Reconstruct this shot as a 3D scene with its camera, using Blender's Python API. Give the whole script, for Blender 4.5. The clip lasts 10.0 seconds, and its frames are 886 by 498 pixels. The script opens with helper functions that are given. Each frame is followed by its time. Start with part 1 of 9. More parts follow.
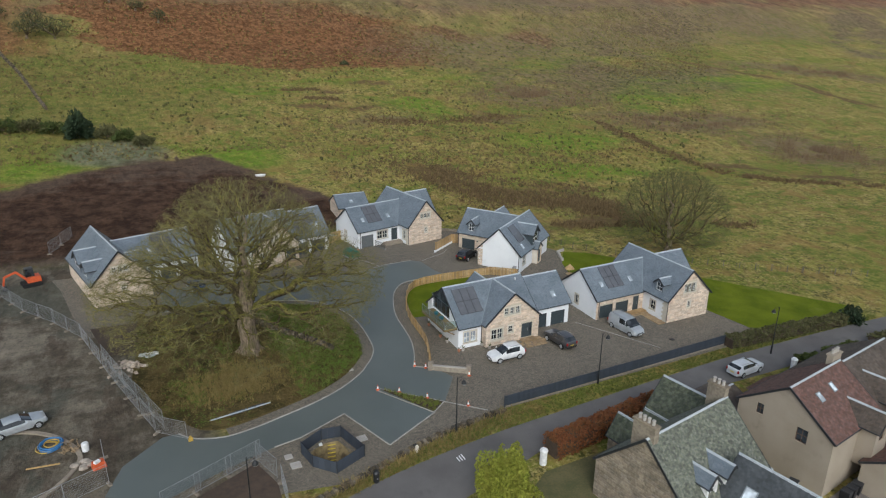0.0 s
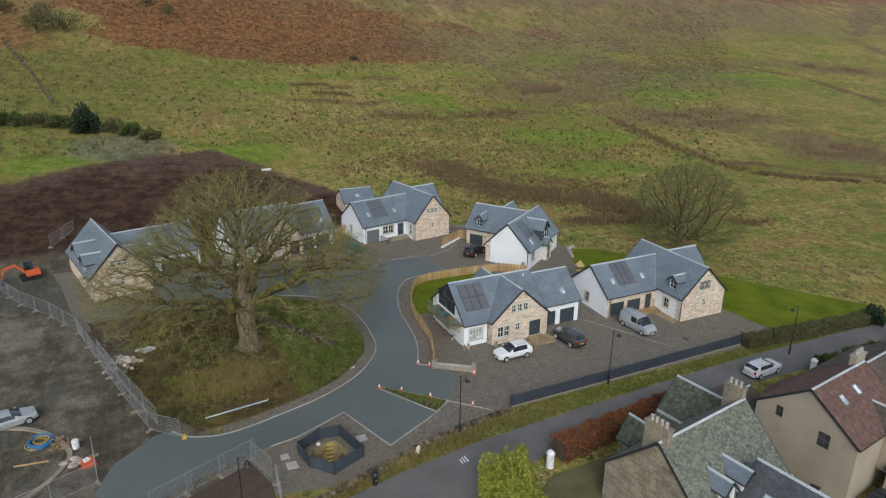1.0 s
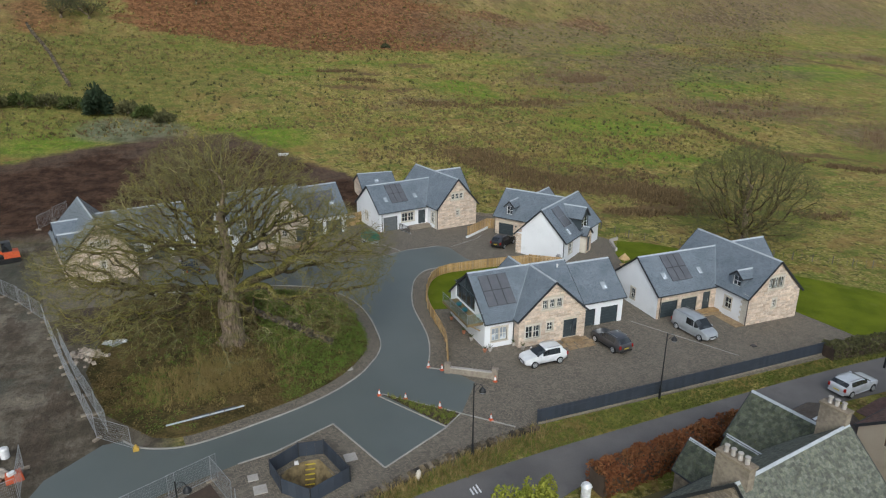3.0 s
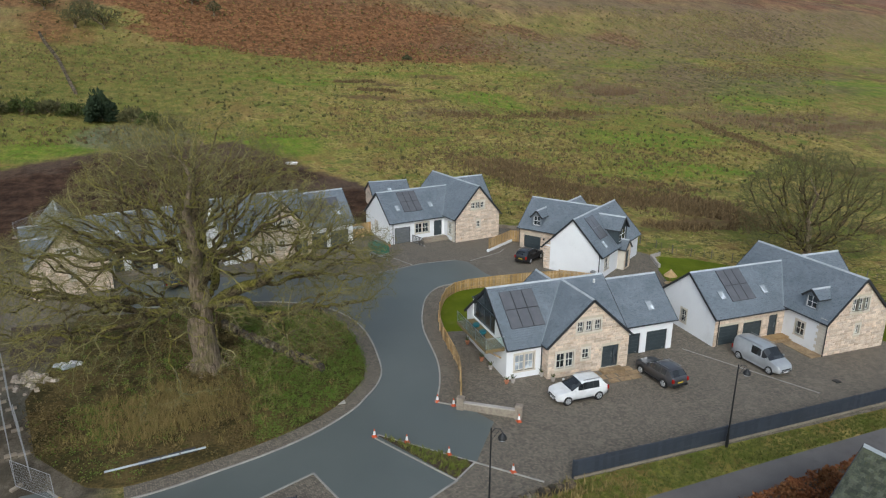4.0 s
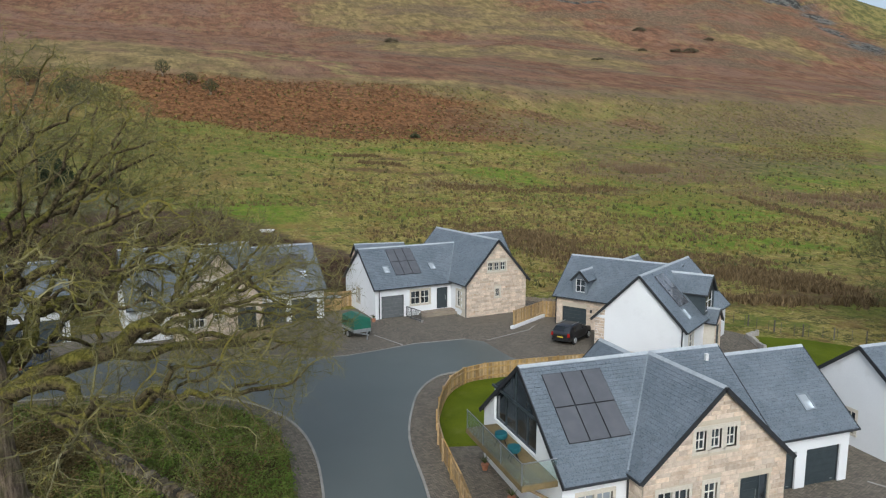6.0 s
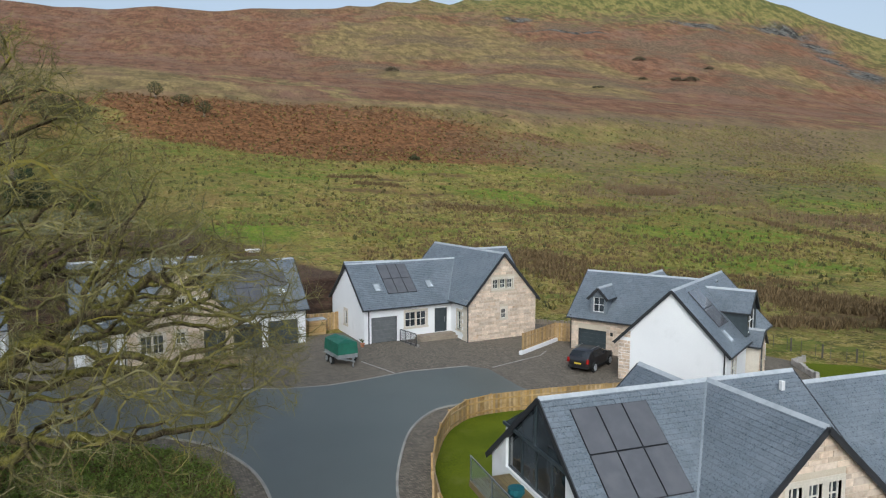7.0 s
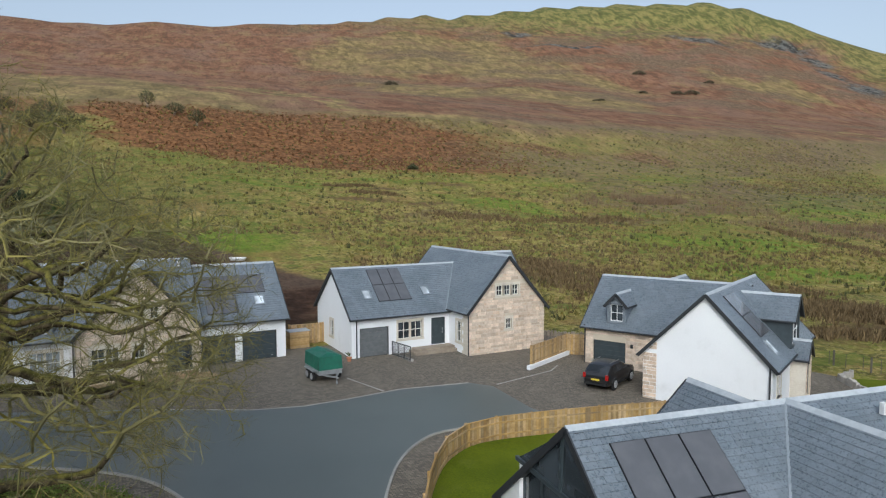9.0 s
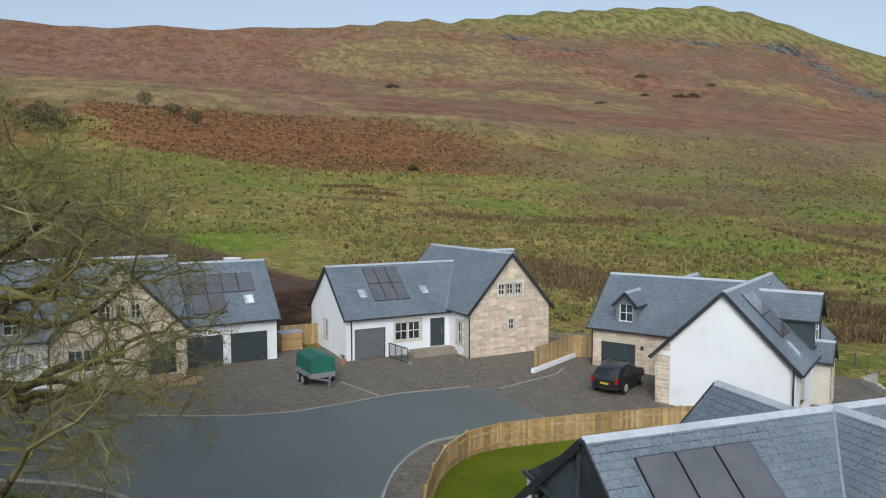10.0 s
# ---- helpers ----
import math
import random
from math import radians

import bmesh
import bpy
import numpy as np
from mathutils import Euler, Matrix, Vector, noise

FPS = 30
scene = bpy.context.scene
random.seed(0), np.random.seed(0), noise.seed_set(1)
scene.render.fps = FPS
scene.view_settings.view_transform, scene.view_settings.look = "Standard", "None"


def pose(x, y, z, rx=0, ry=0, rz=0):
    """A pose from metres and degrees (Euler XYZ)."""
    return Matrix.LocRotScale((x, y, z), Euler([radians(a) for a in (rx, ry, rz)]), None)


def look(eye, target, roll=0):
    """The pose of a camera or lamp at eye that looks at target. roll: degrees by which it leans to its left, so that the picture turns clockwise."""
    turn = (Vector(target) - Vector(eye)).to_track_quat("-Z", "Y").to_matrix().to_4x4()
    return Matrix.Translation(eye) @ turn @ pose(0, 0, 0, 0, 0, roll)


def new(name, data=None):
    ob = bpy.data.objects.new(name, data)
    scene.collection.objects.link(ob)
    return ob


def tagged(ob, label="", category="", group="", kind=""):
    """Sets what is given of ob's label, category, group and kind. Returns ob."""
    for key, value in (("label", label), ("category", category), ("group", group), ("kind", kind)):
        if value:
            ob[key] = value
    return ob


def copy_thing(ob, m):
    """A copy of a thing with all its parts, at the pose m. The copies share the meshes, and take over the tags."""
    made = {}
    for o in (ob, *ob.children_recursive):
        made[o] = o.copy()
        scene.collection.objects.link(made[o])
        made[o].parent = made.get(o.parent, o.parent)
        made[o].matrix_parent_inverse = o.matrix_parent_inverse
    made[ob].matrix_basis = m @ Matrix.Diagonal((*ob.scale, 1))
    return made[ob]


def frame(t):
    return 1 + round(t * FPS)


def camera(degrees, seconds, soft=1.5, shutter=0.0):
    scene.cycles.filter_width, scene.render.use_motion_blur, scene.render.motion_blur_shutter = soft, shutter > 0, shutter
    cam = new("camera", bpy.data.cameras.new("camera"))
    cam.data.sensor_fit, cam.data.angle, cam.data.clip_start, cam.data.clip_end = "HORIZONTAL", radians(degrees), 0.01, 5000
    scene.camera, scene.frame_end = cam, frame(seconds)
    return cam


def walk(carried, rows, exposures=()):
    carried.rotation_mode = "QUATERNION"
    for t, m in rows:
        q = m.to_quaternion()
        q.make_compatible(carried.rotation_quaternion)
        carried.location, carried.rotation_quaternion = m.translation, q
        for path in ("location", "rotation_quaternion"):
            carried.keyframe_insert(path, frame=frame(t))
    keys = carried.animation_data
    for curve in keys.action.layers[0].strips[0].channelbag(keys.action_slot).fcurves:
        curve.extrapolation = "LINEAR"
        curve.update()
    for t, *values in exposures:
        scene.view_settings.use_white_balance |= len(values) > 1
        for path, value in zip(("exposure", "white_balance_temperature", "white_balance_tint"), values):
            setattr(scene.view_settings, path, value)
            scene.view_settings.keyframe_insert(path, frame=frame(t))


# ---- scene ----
cam = camera(66.79, 10.0, soft=1.2)
PATH = [
    (0.0, look((-34.034, -62.293, 37.996), (-16.864, -28.738, 24.610), 0.614)),
    (0.5, look((-33.293, -61.555, 37.316), (-16.410, -27.859, 23.916), 0.605)),
    (1.0, look((-32.426, -60.661, 36.617), (-15.868, -26.816, 23.185), 0.605)),
    (1.5, look((-31.392, -59.482, 35.689), (-15.198, -25.469, 22.239), 0.581)),
    (2.0, look((-29.886, -57.662, 34.355), (-14.175, -23.430, 20.889), 0.501)),
    (2.5, look((-28.097, -55.300, 32.712), (-12.943, -20.803, 19.283), 0.477)),
    (4.0, look((-21.465, -43.323, 26.028), (-8.182, -7.501, 14.182), 0.297)),
    (4.5, look((-19.319, -38.256, 23.670), (-6.302, -1.913, 13.194), 0.254)),
    (5.0, look((-17.066, -32.631, 20.988), (-4.080, 4.213, 12.391), 0.250)),
    (5.5, look((-14.859, -27.262, 18.269), (-1.877, 9.926, 11.302), 0.220)),
    (7.0, look((-10.435, -15.910, 13.854), (2.526, 21.735, 9.999), 0.038)),
    (7.5, look((-9.687, -13.827, 13.275), (3.313, 23.852, 9.916), -0.016)),
    (8.0, look((-9.181, -12.525, 12.862), (3.826, 25.173, 9.750), -0.092)),
    (8.5, look((-8.750, -11.455, 12.559), (4.247, 26.255, 9.551), -0.059)),
    (9.0, look((-8.321, -10.372, 12.254), (4.661, 27.350, 9.341), -0.063)),
    (9.5, look((-7.870, -9.252, 11.902), (5.092, 28.488, 9.126), -0.064)),
    (10.0, look((-7.437, -8.157, 11.584), (5.482, 29.604, 8.904), -0.069)),
]
walk(cam, PATH, ((0.0, 0.05, 5990, 5.0), (3.0, 0.09, 5990, 5.0), (6.0, 0.17, 5940, 5.0), (10.0, 0.21, 5890, 5.0)))

# ---- light ----
world = bpy.data.worlds.new("sky")
scene.world = world
world.use_nodes = True
wn = world.node_tree
sky = wn.nodes.new("ShaderNodeTexSky")
sky.sky_type = "NISHITA"
sky.sun_disc = False
SUN_EL, SUN_AZ = radians(36), radians(204)   # azimuth clockwise from +y
sky.sun_elevation, sky.sun_rotation = SUN_EL, SUN_AZ
sky.air_density, sky.dust_density, sky.ozone_density = 1.0, 4.0, 1.5
soften = wn.nodes.new("ShaderNodeHueSaturation")
soften.inputs["Saturation"].default_value = 0.52
bg = wn.nodes["Background"]
bg.inputs["Strength"].default_value = 0.15
wn.links.new(sky.outputs[0], soften.inputs["Color"])
wn.links.new(soften.outputs[0], bg.inputs["Color"])
lamp = bpy.data.lights.new("sun", "SUN")
lamp.energy, lamp.angle, lamp.color = 0.64, radians(25), (1.0, 0.985, 0.96)
sun = new("sun", lamp)
sun_dir = Vector((math.sin(SUN_AZ) * math.cos(SUN_EL), math.cos(SUN_AZ) * math.cos(SUN_EL), math.sin(SUN_EL)))
sun.matrix_world = look(sun_dir * 300, (0, 0, 0))


# ---- materials ----
def nodes_of(name):
    m = bpy.data.materials.new(name)
    m.use_nodes = True
    t = m.node_tree
    return m, t, t.nodes["Principled BSDF"]


def mixer(t, fac, a, b, blend="MIX"):
    n = t.nodes.new("ShaderNodeMix")
    n.data_type, n.blend_type = "RGBA", blend
    for sock, v in ((n.inputs[0], fac), (n.inputs[6], a), (n.inputs[7], b)):
        if isinstance(v, (int, float)):
            sock.default_value = v
        elif isinstance(v, tuple):
            sock.default_value = (*v, 1) if len(v) == 3 else v
        else:
            t.links.new(v, sock)
    return n.outputs[2]


def arith(t, op, a, b=0.0, clamp=False):
    n = t.nodes.new("ShaderNodeMath")
    n.operation, n.use_clamp = op, clamp
    for sock, v in ((n.inputs[0], a), (n.inputs[1], b)):
        if isinstance(v, (int, float)):
            sock.default_value = v
        else:
            t.links.new(v, sock)
    return n.outputs[0]


def band(t, v, lo, hi, a=0.0, b=1.0):
    n = t.nodes.new("ShaderNodeMapRange")
    n.interpolation_type = "SMOOTHSTEP"
    t.links.new(v, n.inputs[0])
    for k, x in zip((1, 2, 3, 4), (lo, hi, a, b)):
        n.inputs[k].default_value = x
    return n.outputs[0]


def place(t, scale=(1, 1, 1), world_space=True):
    src = t.nodes.new("ShaderNodeNewGeometry").outputs["Position"] if world_space else t.nodes.new("ShaderNodeTexCoord").outputs["Object"]
    mp = t.nodes.new("ShaderNodeMapping")
    mp.inputs["Scale"].default_value = scale
    t.links.new(src, mp.inputs["Vector"])
    return mp.outputs[0]


def noise_tex(t, scale, detail=4.0, rough=0.55, vec=None, distort=0.0):
    n = t.nodes.new("ShaderNodeTexNoise")
    n.inputs["Scale"].default_value, n.inputs["Detail"].default_value = scale, detail
    n.inputs["Roughness"].default_value, n.inputs["Distortion"].default_value = rough, distort
    t.links.new(vec if vec is not None else place(t), n.inputs["Vector"])
    return n.outputs["Fac"]


def relief(t, bsdf, height, strength=0.3, distance=0.02):
    b = t.nodes.new("ShaderNodeBump")
    b.inputs["Strength"].default_value, b.inputs["Distance"].default_value = strength, distance
    t.links.new(height, b.inputs["Height"])
    t.links.new(b.outputs[0], bsdf.inputs["Normal"])


def surface(name, a, b, fine=8.0, coarse=0.6, rough=0.8, metal=0.0, bump=0.25, vary=0.0, island=False, coat=0.0, stain=None, depth=0.01, spec=0.5):
    """Two-tone surface with grain and large stains; vary: change from piece to piece."""
    m, t, p = nodes_of(name)
    f = noise_tex(t, fine, 5)
    c = noise_tex(t, coarse, 3)
    mixed = arith(t, "ADD", arith(t, "MULTIPLY", f, 0.5), arith(t, "MULTIPLY", c, 0.5))
    col = mixer(t, band(t, mixed, 0.36, 0.64), a, b)
    if stain:
        col = mixer(t, band(t, noise_tex(t, coarse * 1.7, 4, 0.65), 0.55, 0.75, 0, 0.7), col, stain)
    if vary:
        src = t.nodes.new("ShaderNodeNewGeometry").outputs["Random Per Island"] if island else t.nodes.new("ShaderNodeObjectInfo").outputs["Random"]
        hs = t.nodes.new("ShaderNodeHueSaturation")
        t.links.new(arith(t, "ADD", arith(t, "MULTIPLY", src, 2 * vary), 1 - vary), hs.inputs["Value"])
        sat = arith(t, "FRACT", arith(t, "MULTIPLY", src, 7.3))
        t.links.new(arith(t, "ADD", arith(t, "MULTIPLY", sat, vary), 1 - vary / 2), hs.inputs["Saturation"])
        t.links.new(col, hs.inputs["Color"])
        col = hs.outputs[0]
    t.links.new(col, p.inputs["Base Color"])
    t.links.new(band(t, f, 0.3, 0.7, max(rough - 0.1, 0.02), min(rough + 0.1, 1)), p.inputs["Roughness"])
    p.inputs["Metallic"].default_value = metal
    p.inputs["Specular IOR Level"].default_value = spec
    p.inputs["Coat Weight"].default_value = coat
    p.inputs["Coat Roughness"].default_value = 0.05
    if bump:
        relief(t, p, f, bump, depth)
    return m


def plain(name, c, rough=0.5, metal=0.0, coat=0.0):
    m, t, p = nodes_of(name)
    c2 = tuple(v * 0.8 for v in c)
    t.links.new(mixer(t, band(t, noise_tex(t, 3.0, 3), 0.35, 0.65), c2, c), p.inputs["Base Color"])
    p.inputs["Roughness"].default_value, p.inputs["Metallic"].default_value, p.inputs["Coat Weight"].default_value = rough, metal, coat
    p.inputs["Coat Roughness"].default_value = 0.04
    return m


def glass_mat(name, tint=(0.02, 0.025, 0.03), rough=0.04):
    m, t, p = nodes_of(name)
    t.links.new(mixer(t, band(t, noise_tex(t, 0.9, 2), 0.4, 0.62), tint, tuple(v * 2.2 + 0.01 for v in tint)), p.inputs["Base Color"])
    p.inputs["Roughness"].default_value, p.inputs["IOR"].default_value = rough, 1.52
    p.inputs["Specular IOR Level"].default_value = 0.8
    return m


M = {}
M["slate"] = surface("slate", (0.128, 0.153, 0.178), (0.182, 0.209, 0.238), 14, 0.5, 0.34, bump=0.12, vary=0.09, island=True, stain=(0.125, 0.15, 0.175))
M["slate_piece"] = surface("slate_piece", (0.128, 0.153, 0.178), (0.182, 0.209, 0.238), 14, 0.5, 0.34, bump=0.12, vary=0.09)
M["slate_old"] = surface("slate_old", (0.080, 0.088, 0.072), (0.185, 0.190, 0.145), 14.0, 5.0, 0.8, bump=0.6, vary=0.34, island=True, stain=(0.215, 0.215, 0.115))
M["slate_moss"] = surface("slate_moss", (0.042, 0.050, 0.036), (0.105, 0.115, 0.075), 12.0, 2.0, 0.8, bump=0.6, vary=0.35, island=True, stain=(0.10, 0.105, 0.045))
M["slate_brown"] = surface("slate_brown", (0.060, 0.046, 0.036), (0.115, 0.090, 0.070), 4.0, 0.8, 0.8, bump=0.3, vary=0.2, island=True)
M["lawn_rough"] = surface("lawn_rough", (0.07, 0.075, 0.025), (0.14, 0.115, 0.05), 6, 0.5, 0.9, bump=0.4)
M["slate_red"] = surface("slate_red", (0.092, 0.050, 0.038), (0.165, 0.092, 0.074), 9.0, 2.0, 0.8, bump=0.4, vary=0.2, island=True)
M["lead"] = surface("lead", (0.36, 0.39, 0.42), (0.47, 0.50, 0.53), 6, 0.8, 0.5, bump=0.1)
M["lead_dull"] = surface("lead_dull", (0.19, 0.22, 0.245), (0.26, 0.29, 0.32), 6, 0.8, 0.5, bump=0.1)
M["render"] = surface("render", (0.75, 0.76, 0.775), (0.82, 0.83, 0.845), 30, 0.25, 0.85, bump=0.12, stain=(0.66, 0.67, 0.67))
M["render_beige"] = surface("render_beige", (0.30, 0.252, 0.195), (0.37, 0.315, 0.25), 20, 0.3, 0.9, bump=0.2, stain=(0.25, 0.21, 0.165))
M["stone"] = surface("stone", (0.50, 0.395, 0.305), (0.68, 0.565, 0.455), 6, 1.2, 0.9, bump=0.5, vary=0.2, stain=(0.45, 0.305, 0.20))
M["stone_many"] = surface("stone_many", (0.50, 0.395, 0.305), (0.68, 0.565, 0.455), 6, 1.2, 0.9, bump=0.5, vary=0.2, island=True, stain=(0.45, 0.305, 0.20))
M["mortar"] = surface("mortar", (0.50, 0.43, 0.33), (0.58, 0.51, 0.40), 20, 1, 0.95, bump=0.3)
M["dressed"] = surface("dressed", (0.54, 0.49, 0.41), (0.64, 0.595, 0.51), 12, 1, 0.85, bump=0.15)
M["stone_old"] = surface("stone_old", (0.17, 0.14, 0.105), (0.30, 0.25, 0.185), 5, 0.9, 0.95, bump=0.5, vary=0.22, island=True)
M["joinery"] = plain("joinery", (0.045, 0.06, 0.068), 0.45)
M["door_grey"] = plain("door_grey", (0.15, 0.16, 0.165), 0.4)
M["fascia"] = plain("fascia", (0.03, 0.032, 0.036), 0.5)
M["cream"] = plain("cream", (0.80, 0.78, 0.70), 0.45)
M["white_plastic"] = plain("white_plastic", (0.80, 0.80, 0.80), 0.4)
M["glass"] = glass_mat("glass")
# Roof-window panes: the pale sky reflection is put into the glass colour.
M["glass_sky"] = glass_mat("glass_sky", (0.36, 0.39, 0.42), 0.06)
M["net_glass"] = glass_mat("net_glass", (0.30, 0.33, 0.36), 0.05)
M["panel"] = surface("panel", (0.100, 0.102, 0.112), (0.122, 0.124, 0.134), 2, 0.5, 0.16, bump=0.0, coat=0.7)
M["panel_frame"] = plain("panel_frame", (0.012, 0.012, 0.014), 0.4)
M["asphalt"] = surface("asphalt", (0.094, 0.109, 0.102), (0.124, 0.139, 0.130), 40, 0.12, 0.46, bump=0.25, stain=(0.098, 0.106, 0.103))
M["asphalt_old"] = surface("asphalt_old", (0.105, 0.096, 0.092), (0.15, 0.139, 0.133), 20, 0.25, 0.9, bump=0.3, stain=(0.09, 0.082, 0.08))
M["kerb"] = surface("kerb", (0.29, 0.275, 0.25), (0.39, 0.37, 0.335), 12, 1, 0.85, bump=0.2, vary=0.1, island=True)
M["concrete"] = surface("concrete", (0.34, 0.31, 0.28), (0.44, 0.41, 0.37), 8, 0.7, 0.9, bump=0.25)
M["gravel"] = surface("gravel", (0.13, 0.115, 0.105), (0.24, 0.21, 0.19), 22, 0.5, 0.95, bump=0.6, depth=0.03)
M["timber"] = surface("timber", (0.31, 0.20, 0.085), (0.49, 0.335, 0.16), 5, 0.5, 0.75, bump=0.2, vary=0.3)
M["deck"] = surface("deck", (0.13, 0.098, 0.045), (0.235, 0.175, 0.085), 5, 0.6, 0.8, bump=0.2, vary=0.2)
M["timber_many"] = surface("timber_many", (0.36, 0.23, 0.10), (0.50, 0.34, 0.16), 5, 0.5, 0.75, bump=0.2, vary=0.18, island=True)
M["sandstone_slab"] = surface("sandstone_slab", (0.20, 0.132, 0.066), (0.37, 0.258, 0.140), 5, 0.8, 0.85, bump=0.2, vary=0.2, island=True)
M["paver"] = surface("paver", (0.22, 0.18, 0.14), (0.31, 0.26, 0.20), 6, 0.8, 0.9, bump=0.25)
M["slatefence"] = surface("slatefence", (0.032, 0.040, 0.055), (0.048, 0.058, 0.075), 6, 0.4, 0.6, bump=0.15, vary=0.15)
M["lawn"] = surface("lawn", (0.072, 0.100, 0.005), (0.145, 0.170, 0.011), 14, 0.25, 0.9, bump=0.5, stain=(0.15, 0.16, 0.03), depth=0.03, spec=0.1)
M["bank"] = surface("bank", (0.042, 0.036, 0.013), (0.135, 0.098, 0.040), 5.0, 0.5, 0.95, bump=0.9, stain=(0.062, 0.070, 0.016), depth=0.12, spec=0.1)
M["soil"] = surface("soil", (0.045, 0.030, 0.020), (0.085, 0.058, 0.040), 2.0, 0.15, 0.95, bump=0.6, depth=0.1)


def bark_mat():
    """Ridged grey-brown bark with mossy stains."""
    m, t, p = nodes_of("bark")
    ridge = noise_tex(t, 1.0, 6, 0.7, place(t, (7, 7, 1.1)))
    fine, big = noise_tex(t, 14, 4, 0.7), noise_tex(t, 0.9, 4, 0.6)
    c = mixer(t, band(t, ridge, 0.36, 0.62), (0.085, 0.060, 0.040), (0.330, 0.250, 0.180))
    c = mixer(t, band(t, fine, 0.5, 0.7, 0, 0.6), c, (0.125, 0.090, 0.062))
    c = mixer(t, band(t, big, 0.50, 0.66, 0, 0.55), c, (0.130, 0.120, 0.038))
    t.links.new(c, p.inputs["Base Color"])
    p.inputs["Roughness"].default_value = 0.95
    relief(t, p, arith(t, "ADD", ridge, arith(t, "MULTIPLY", fine, 0.3)), 1.0, 0.14)
    return m


M["bark"] = bark_mat()
M["twig"] = surface("twig", (0.088, 0.079, 0.026), (0.238, 0.210, 0.074), 3, 0.4, 0.95, bump=0.0, vary=0.5, island=True, stain=(0.16, 0.155, 0.04))
M["twig_dark"] = surface("twig_dark", (0.075, 0.076, 0.026), (0.155, 0.148, 0.052), 3, 0.4, 0.95, bump=0.0, vary=0.4, island=True)
M["metal_grey"] = plain("metal_grey", (0.38, 0.39, 0.40), 0.45, 0.8)
M["galv"] = plain("galv", (0.42, 0.43, 0.44), 0.5, 0.6)
M["black_metal"] = plain("black_metal", (0.015, 0.016, 0.018), 0.45)
M["rubber"] = plain("rubber", (0.012, 0.012, 0.012), 0.85)
M["car_glass"] = glass_mat("car_glass", (0.012, 0.014, 0.016), 0.03)
M["red_light"] = plain("red_light", (0.35, 0.015, 0.012), 0.25)
M["clear_light"] = plain("clear_light", (0.6, 0.62, 0.65), 0.15)
M["orange"] = plain("orange", (0.60, 0.105, 0.03), 0.55)
M["green_tarp"] = surface("green_tarp", (0.012, 0.10, 0.065), (0.018, 0.14, 0.09), 4, 1.5, 0.55, bump=0.2)
M["yellow_plate"] = plain("yellow_plate", (0.65, 0.50, 0.05), 0.5)
M["blue_hose"] = plain("blue_hose", (0.05, 0.19, 0.42), 0.5)
M["yellow_hose"] = plain("yellow_hose", (0.50, 0.33, 0.06), 0.5)
M["terracotta"] = surface("terracotta", (0.38, 0.15, 0.08), (0.5, 0.22, 0.12), 8, 2, 0.8)
M["rubble"] = surface("rubble", (0.25, 0.21, 0.17), (0.45, 0.38, 0.31), 4, 1, 0.95, bump=0.5, vary=0.3, island=True)
M["drystone"] = surface("drystone", (0.045, 0.034, 0.022), (0.165, 0.132, 0.090), 6, 1, 0.95, bump=0.6, vary=0.6, island=True, stain=(0.085, 0.095, 0.035))


def sett_mat():
    """Small block paving, brownish grey, with darker joints."""
    m, t, p = nodes_of("setts")
    v = t.nodes.new("ShaderNodeTexBrick")
    v.inputs["Scale"].default_value = 1.0
    v.inputs["Brick Width"].default_value, v.inputs["Row Height"].default_value = 0.17, 0.11
    v.inputs["Mortar Size"].default_value, v.inputs["Mortar Smooth"].default_value = 0.016, 0.5
    v.inputs["Color1"].default_value, v.inputs["Color2"].default_value = (0.112, 0.094, 0.070, 1), (0.245, 0.205, 0.155, 1)
    v.inputs["Mortar"].default_value = (0.070, 0.063, 0.052, 1)
    mp = t.nodes.new("ShaderNodeMapping")
    mp.inputs["Rotation"].default_value = (0, 0, radians(31))
    t.links.new(t.nodes.new("ShaderNodeNewGeometry").outputs["Position"], mp.inputs[0])
    t.links.new(mp.outputs[0], v.inputs["Vector"])
    big = noise_tex(t, 0.16, 4, 0.6)
    col = mixer(t, band(t, big, 0.42, 0.70, 0, 0.3), v.outputs["Color"], (0.175, 0.148, 0.115))
    col = mixer(t, band(t, noise_tex(t, 7.0, 3, 0.7), 0.56, 0.74, 0, 0.35), col, (0.075, 0.068, 0.055))
    col = mixer(t, band(t, noise_tex(t, 1.1, 5, 0.65), 0.5, 0.72, 0, 0.3), col, (0.28, 0.243, 0.19))
    t.links.new(col, p.inputs["Base Color"])
    p.inputs["Roughness"].default_value = 0.85
    relief(t, p, v.outputs["Fac"], -0.4, 0.012)
    return m


M["setts"] = sett_mat()


